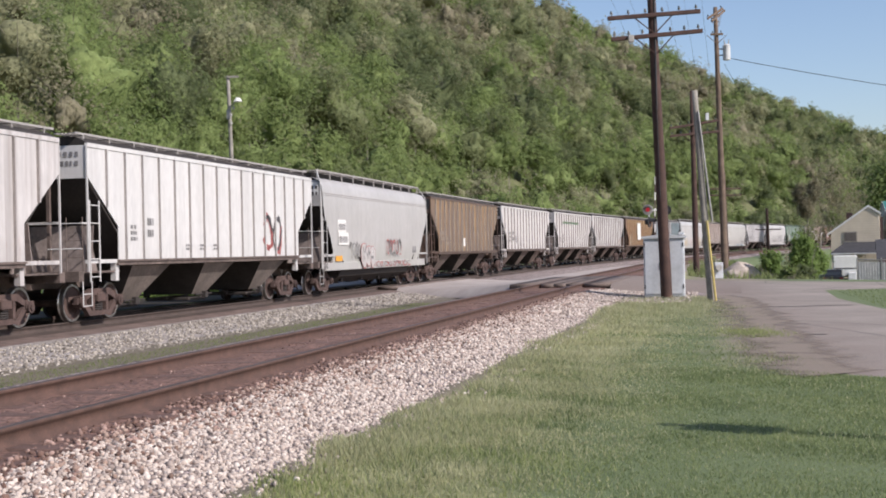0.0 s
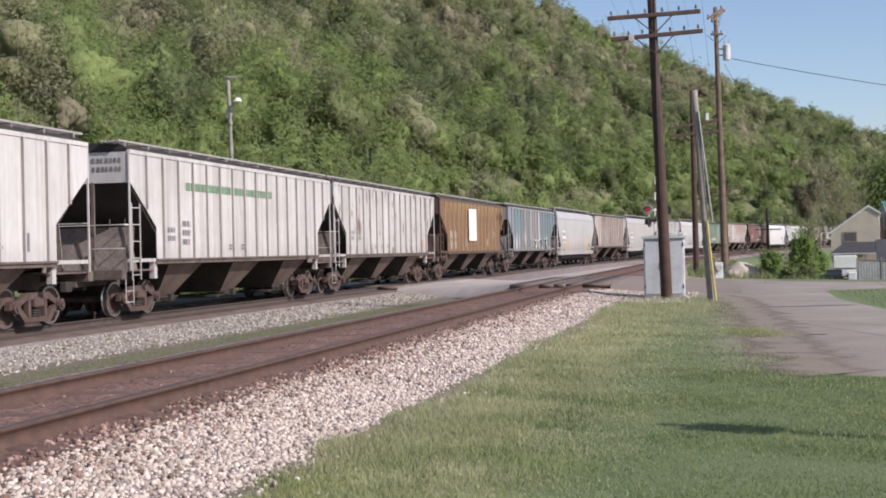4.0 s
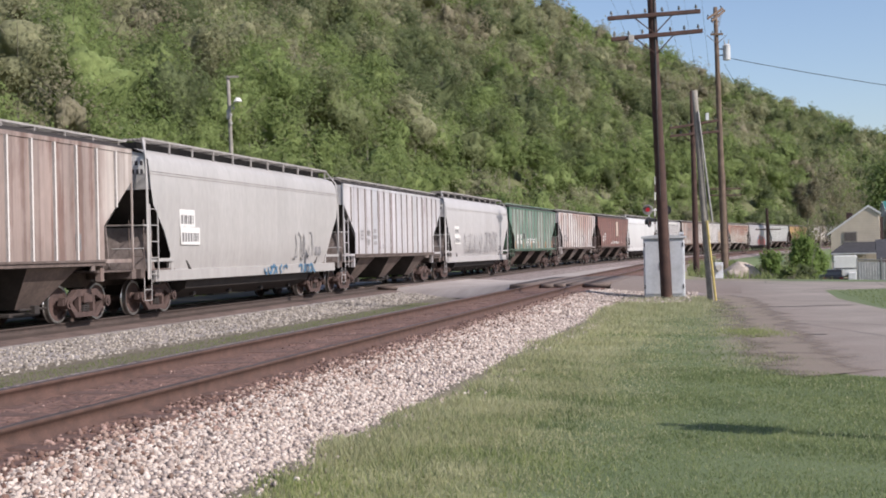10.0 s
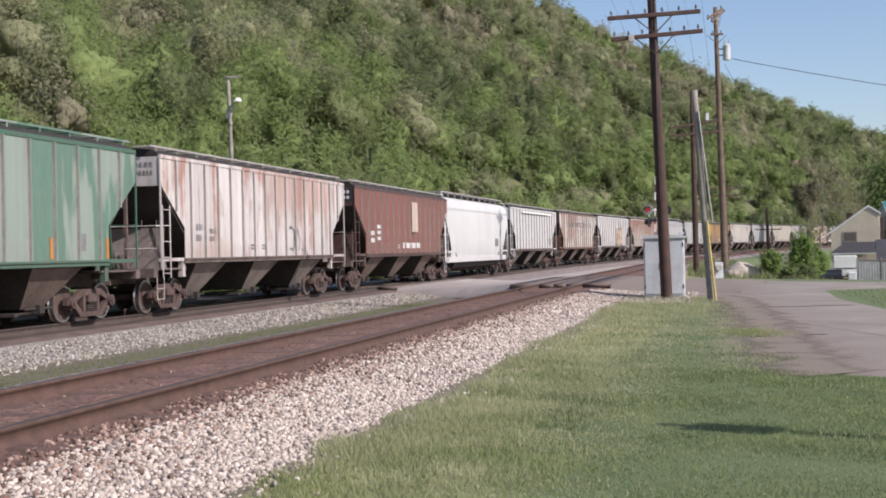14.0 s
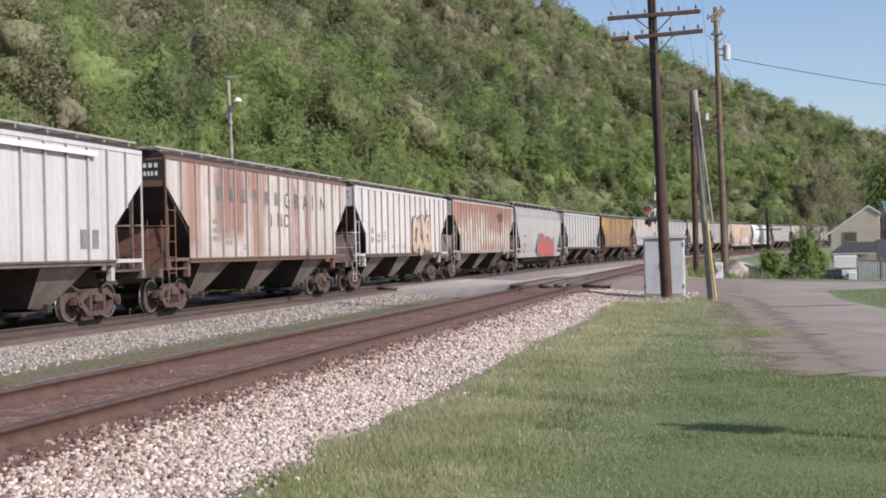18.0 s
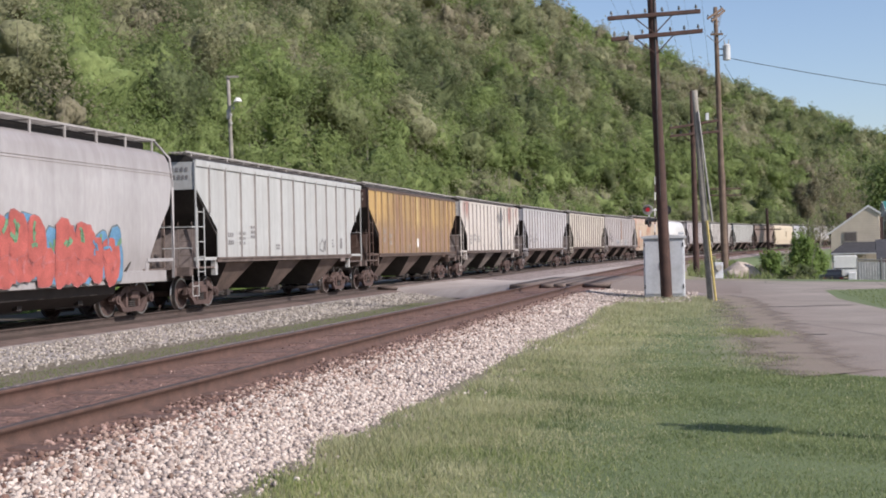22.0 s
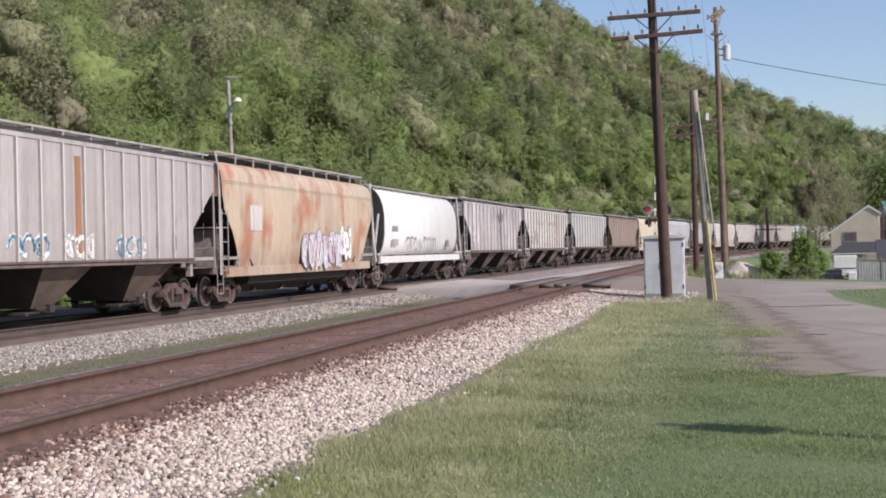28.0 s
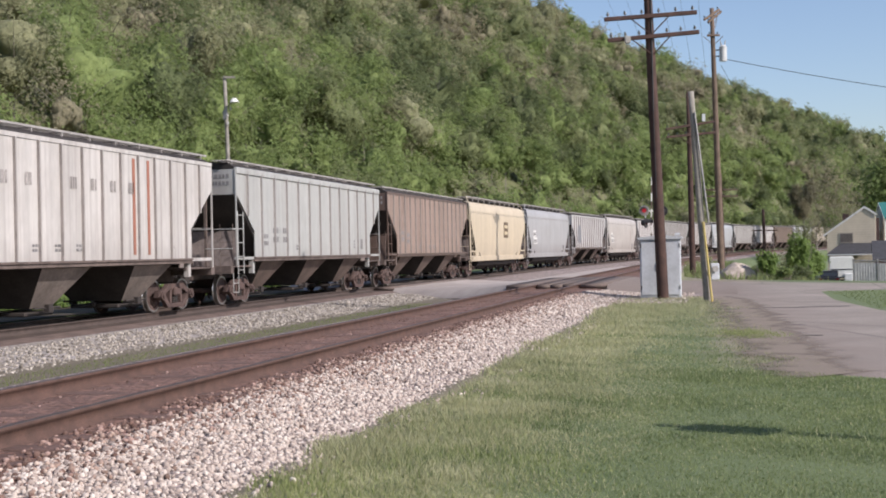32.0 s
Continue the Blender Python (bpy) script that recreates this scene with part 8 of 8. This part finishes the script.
def blades(name, label, P, h, w, mat):
    n = len(P)
    z = height(P)
    a = r3.uniform(0, 6.283, n)
    side = np.column_stack([np.cos(a), np.sin(a), np.zeros(n)]) * (w * 0.5)[:, None]
    lean = np.column_stack([r3.normal(0, 0.45, n), r3.normal(0, 0.45, n), np.ones(n)]) * h[:, None]
    base = np.column_stack([P, z - 0.01])
    v = np.stack([base - side, base + side, base + lean], 1).reshape(-1, 3)
    return tagged(new(name, quads_mesh(name, v, np.arange(3 * n).reshape(-1, 3), mat)), label, "grass", "grass", "stuff")


def lawn_points(s0, s1, d0, d1, n):
    s, d = spread(s0, s1, d0, d1, n)
    P = DIR[None] * s[:, None] + LEFT[None] * d[:, None]
    # leave the asphalt free
    edge = np.interp(P[:, 1], [12.6, 13.2, 13.75, 14.4, 14.8, 16.6, 18.6, 21, 22.6, 26.6, 30.8, 37.5], [9.0, 7.0, 5.6, 4.75, 4.6, 4.9, 5.3, 5.75, 6.0, 6.8, 7.6, 8.3])
    ok = P[:, 0] < edge - 0.1 + 0.25 * np.sin(P[:, 1] * 1.7)
    ok &= (P[:, 0] < edge - 2.1 + 1.7 * r3.random(len(P)) + 0.6 * bumps(P, 0.9, 4.0)) | (P[:, 1] < 15.0) | (r3.random(len(P)) < 0.3)
    ok &= (P[:, 1] > 4) & (np.abs(P[:, 0]) < 0.40 * P[:, 1] + 0.6)
    return P[ok], d[ok]


P1, D1 = lawn_points(6.0, 18.0, -3.6, 3.4, 240000)
thin_ = r3.random(len(P1)) < np.interp(np.hypot(P1[:, 0], P1[:, 1]), [7, 18], [1.0, 0.3])
P1, D1 = P1[thin_], D1[thin_]
P2, D2 = lawn_points(9.0, 36.0, -3.6, 3.42, 110000)
PA, DA = np.vstack([P1, P2]), np.concatenate([D1, D2])
edge_ok = DA < 2.99 + toe_wave(PA @ DIR) + 0.13 * bumps(PA, 0.45, 7.0) + 0.07 * bumps(PA, 0.17, 3.0) + r3.uniform(-0.12, 0.14, len(DA))
PA, DA = PA[edge_ok], DA[edge_ok]
dry_p = np.clip((DA - 0.5) / 1.4, 0, 1) * (0.68 + 0.6 * bumps(PA, 0.55, 2.0)) * (0.5 + 0.5 * smooth((PA[:, 1] - 6.5) / 3)) + 0.05 + 0.75 * smooth((PA[:, 1] - 14) / 6) * (0.5 + 0.7 * bumps(PA, 1.0))
is_dry = r3.random(len(PA)) < dry_p
far_ = np.hypot(PA[:, 0], PA[:, 1])
hh = r3.uniform(0.014, 0.038, len(PA)) * (1 + 0.35 * bumps(PA, 0.7, 5.0)) * (1 + 1.3 * np.clip((DA - 1.1) / 2, 0, 1)) * (1 + 0.012 * far_)
ww = r3.uniform(0.006, 0.012, len(PA)) * (0.5 + far_ / 10)
lush = ~is_dry & (r3.random(len(PA)) < np.clip((DA - 0.7) / 1.0, 0, 1) * smooth((10.5 - PA[:, 1]) / 3.5) * 0.8)
blades("lush_grass", "bright yellow-green weeds beside the stones", PA[lush], hh[lush] * 1.3, ww[lush], BRIGHT_BLADE)
is_green = ~is_dry & ~lush
blades("lawn_grass", "short mown green grass", PA[is_green], hh[is_green], ww[is_green], GREEN_BLADE)
blades("dry_grass", "taller dry yellowish grass near the stones", PA[is_dry], hh[is_dry] * 1.2, ww[is_dry], DRY_BLADE)
s_, d_ = spread(12, 42, 8.8, 11.1, 20000)
PB = DIR[None] * s_[:, None] + LEFT[None] * d_[:, None]
blades("verge_grass", "green grass strip between the two tracks", PB, r3.uniform(0.025, 0.065, len(PB)), r3.uniform(0.01, 0.02, len(PB)), OLIVE_BLADE)
s_, d_ = spread(26, 37.2, 0.6, 3.2, 8000)
ok_ = r3.random(len(s_)) < np.interp(s_, [26, 34], [0.05, 1.0])
s_, d_ = s_[ok_], d_[ok_]
PC = DIR[None] * s_[:, None] + LEFT[None] * d_[:, None]
blades("tall_weeds", "tall pale weeds before the signal cabinet", PC, r3.uniform(0.04, 0.15, len(PC)), r3.uniform(0.012, 0.022, len(PC)), DRY_BLADE)

# rough weeds below the road and grass beyond it
PW = np.column_stack([r3.uniform(12.5, 28, 9000), r3.uniform(57, 98, 9000)])
PW = PW[(PW[:, 0] / PW[:, 1] > 0.20) & (PW[:, 0] / PW[:, 1] < np.where(PW[:, 1] > 63, 0.318, 0.27))]
blades("rough_weeds", "rough green and straw-coloured weeds on the slope", PW, r3.uniform(0.15, 0.5, len(PW)), r3.uniform(0.05, 0.11, len(PW)), OLIVE_BLADE)
PG = np.column_stack([r3.uniform(10.4, 22, 14000), r3.uniform(26, 40, 14000)])
PG = PG[(PG[:, 0] > 10.25 + (PG[:, 1] - 28.2) * 0.205) & (PG[:, 0] + PG[:, 1] < 54)]
TU = np.array([5.38, 21.28]) + r3.normal(0, 1, (900, 2)) * np.array([0.26, 0.55])
blades("road_edge_tuft", "bright green grass tuft growing through the dirt", TU, r3.uniform(0.05, 0.09, len(TU)), r3.uniform(0.014, 0.028, len(TU)), BRIGHT_BLADE)
blades("roadside_grass", "short green grass beyond the road", PG, r3.uniform(0.03, 0.06, len(PG)), r3.uniform(0.02, 0.035, len(PG)), GREEN_BLADE)


def motions():
    """The train runs past at an even speed; its wheels turn."""
    times = [i * 1.0 for i in range(33)]
    for i, (car, s0) in enumerate(zip(CARS, START)):
        s0 += NUDGE.get(i, 0.0)
        walk(car, [(t, track_pose(s0 - SPEED * t, FAR_D)) for t in times])
    turn = SPEED / WHEEL_R
    for x, sets in WHEELS.items():
        first = sets[0]
        walk(first, [(i / FPS, Matrix.Translation((x, 0, WHEEL_R)) @ Matrix.Rotation(-turn * i / FPS, 4, "Y")) for i in range(int(SECONDS * FPS) + 1)])
        for w in sets[1:]:
            w.rotation_mode = "QUATERNION"
            w.animation_data_create()
            w.animation_data.action = first.animation_data.action
            w.animation_data.action_slot = first.animation_data.action_slot


motions()
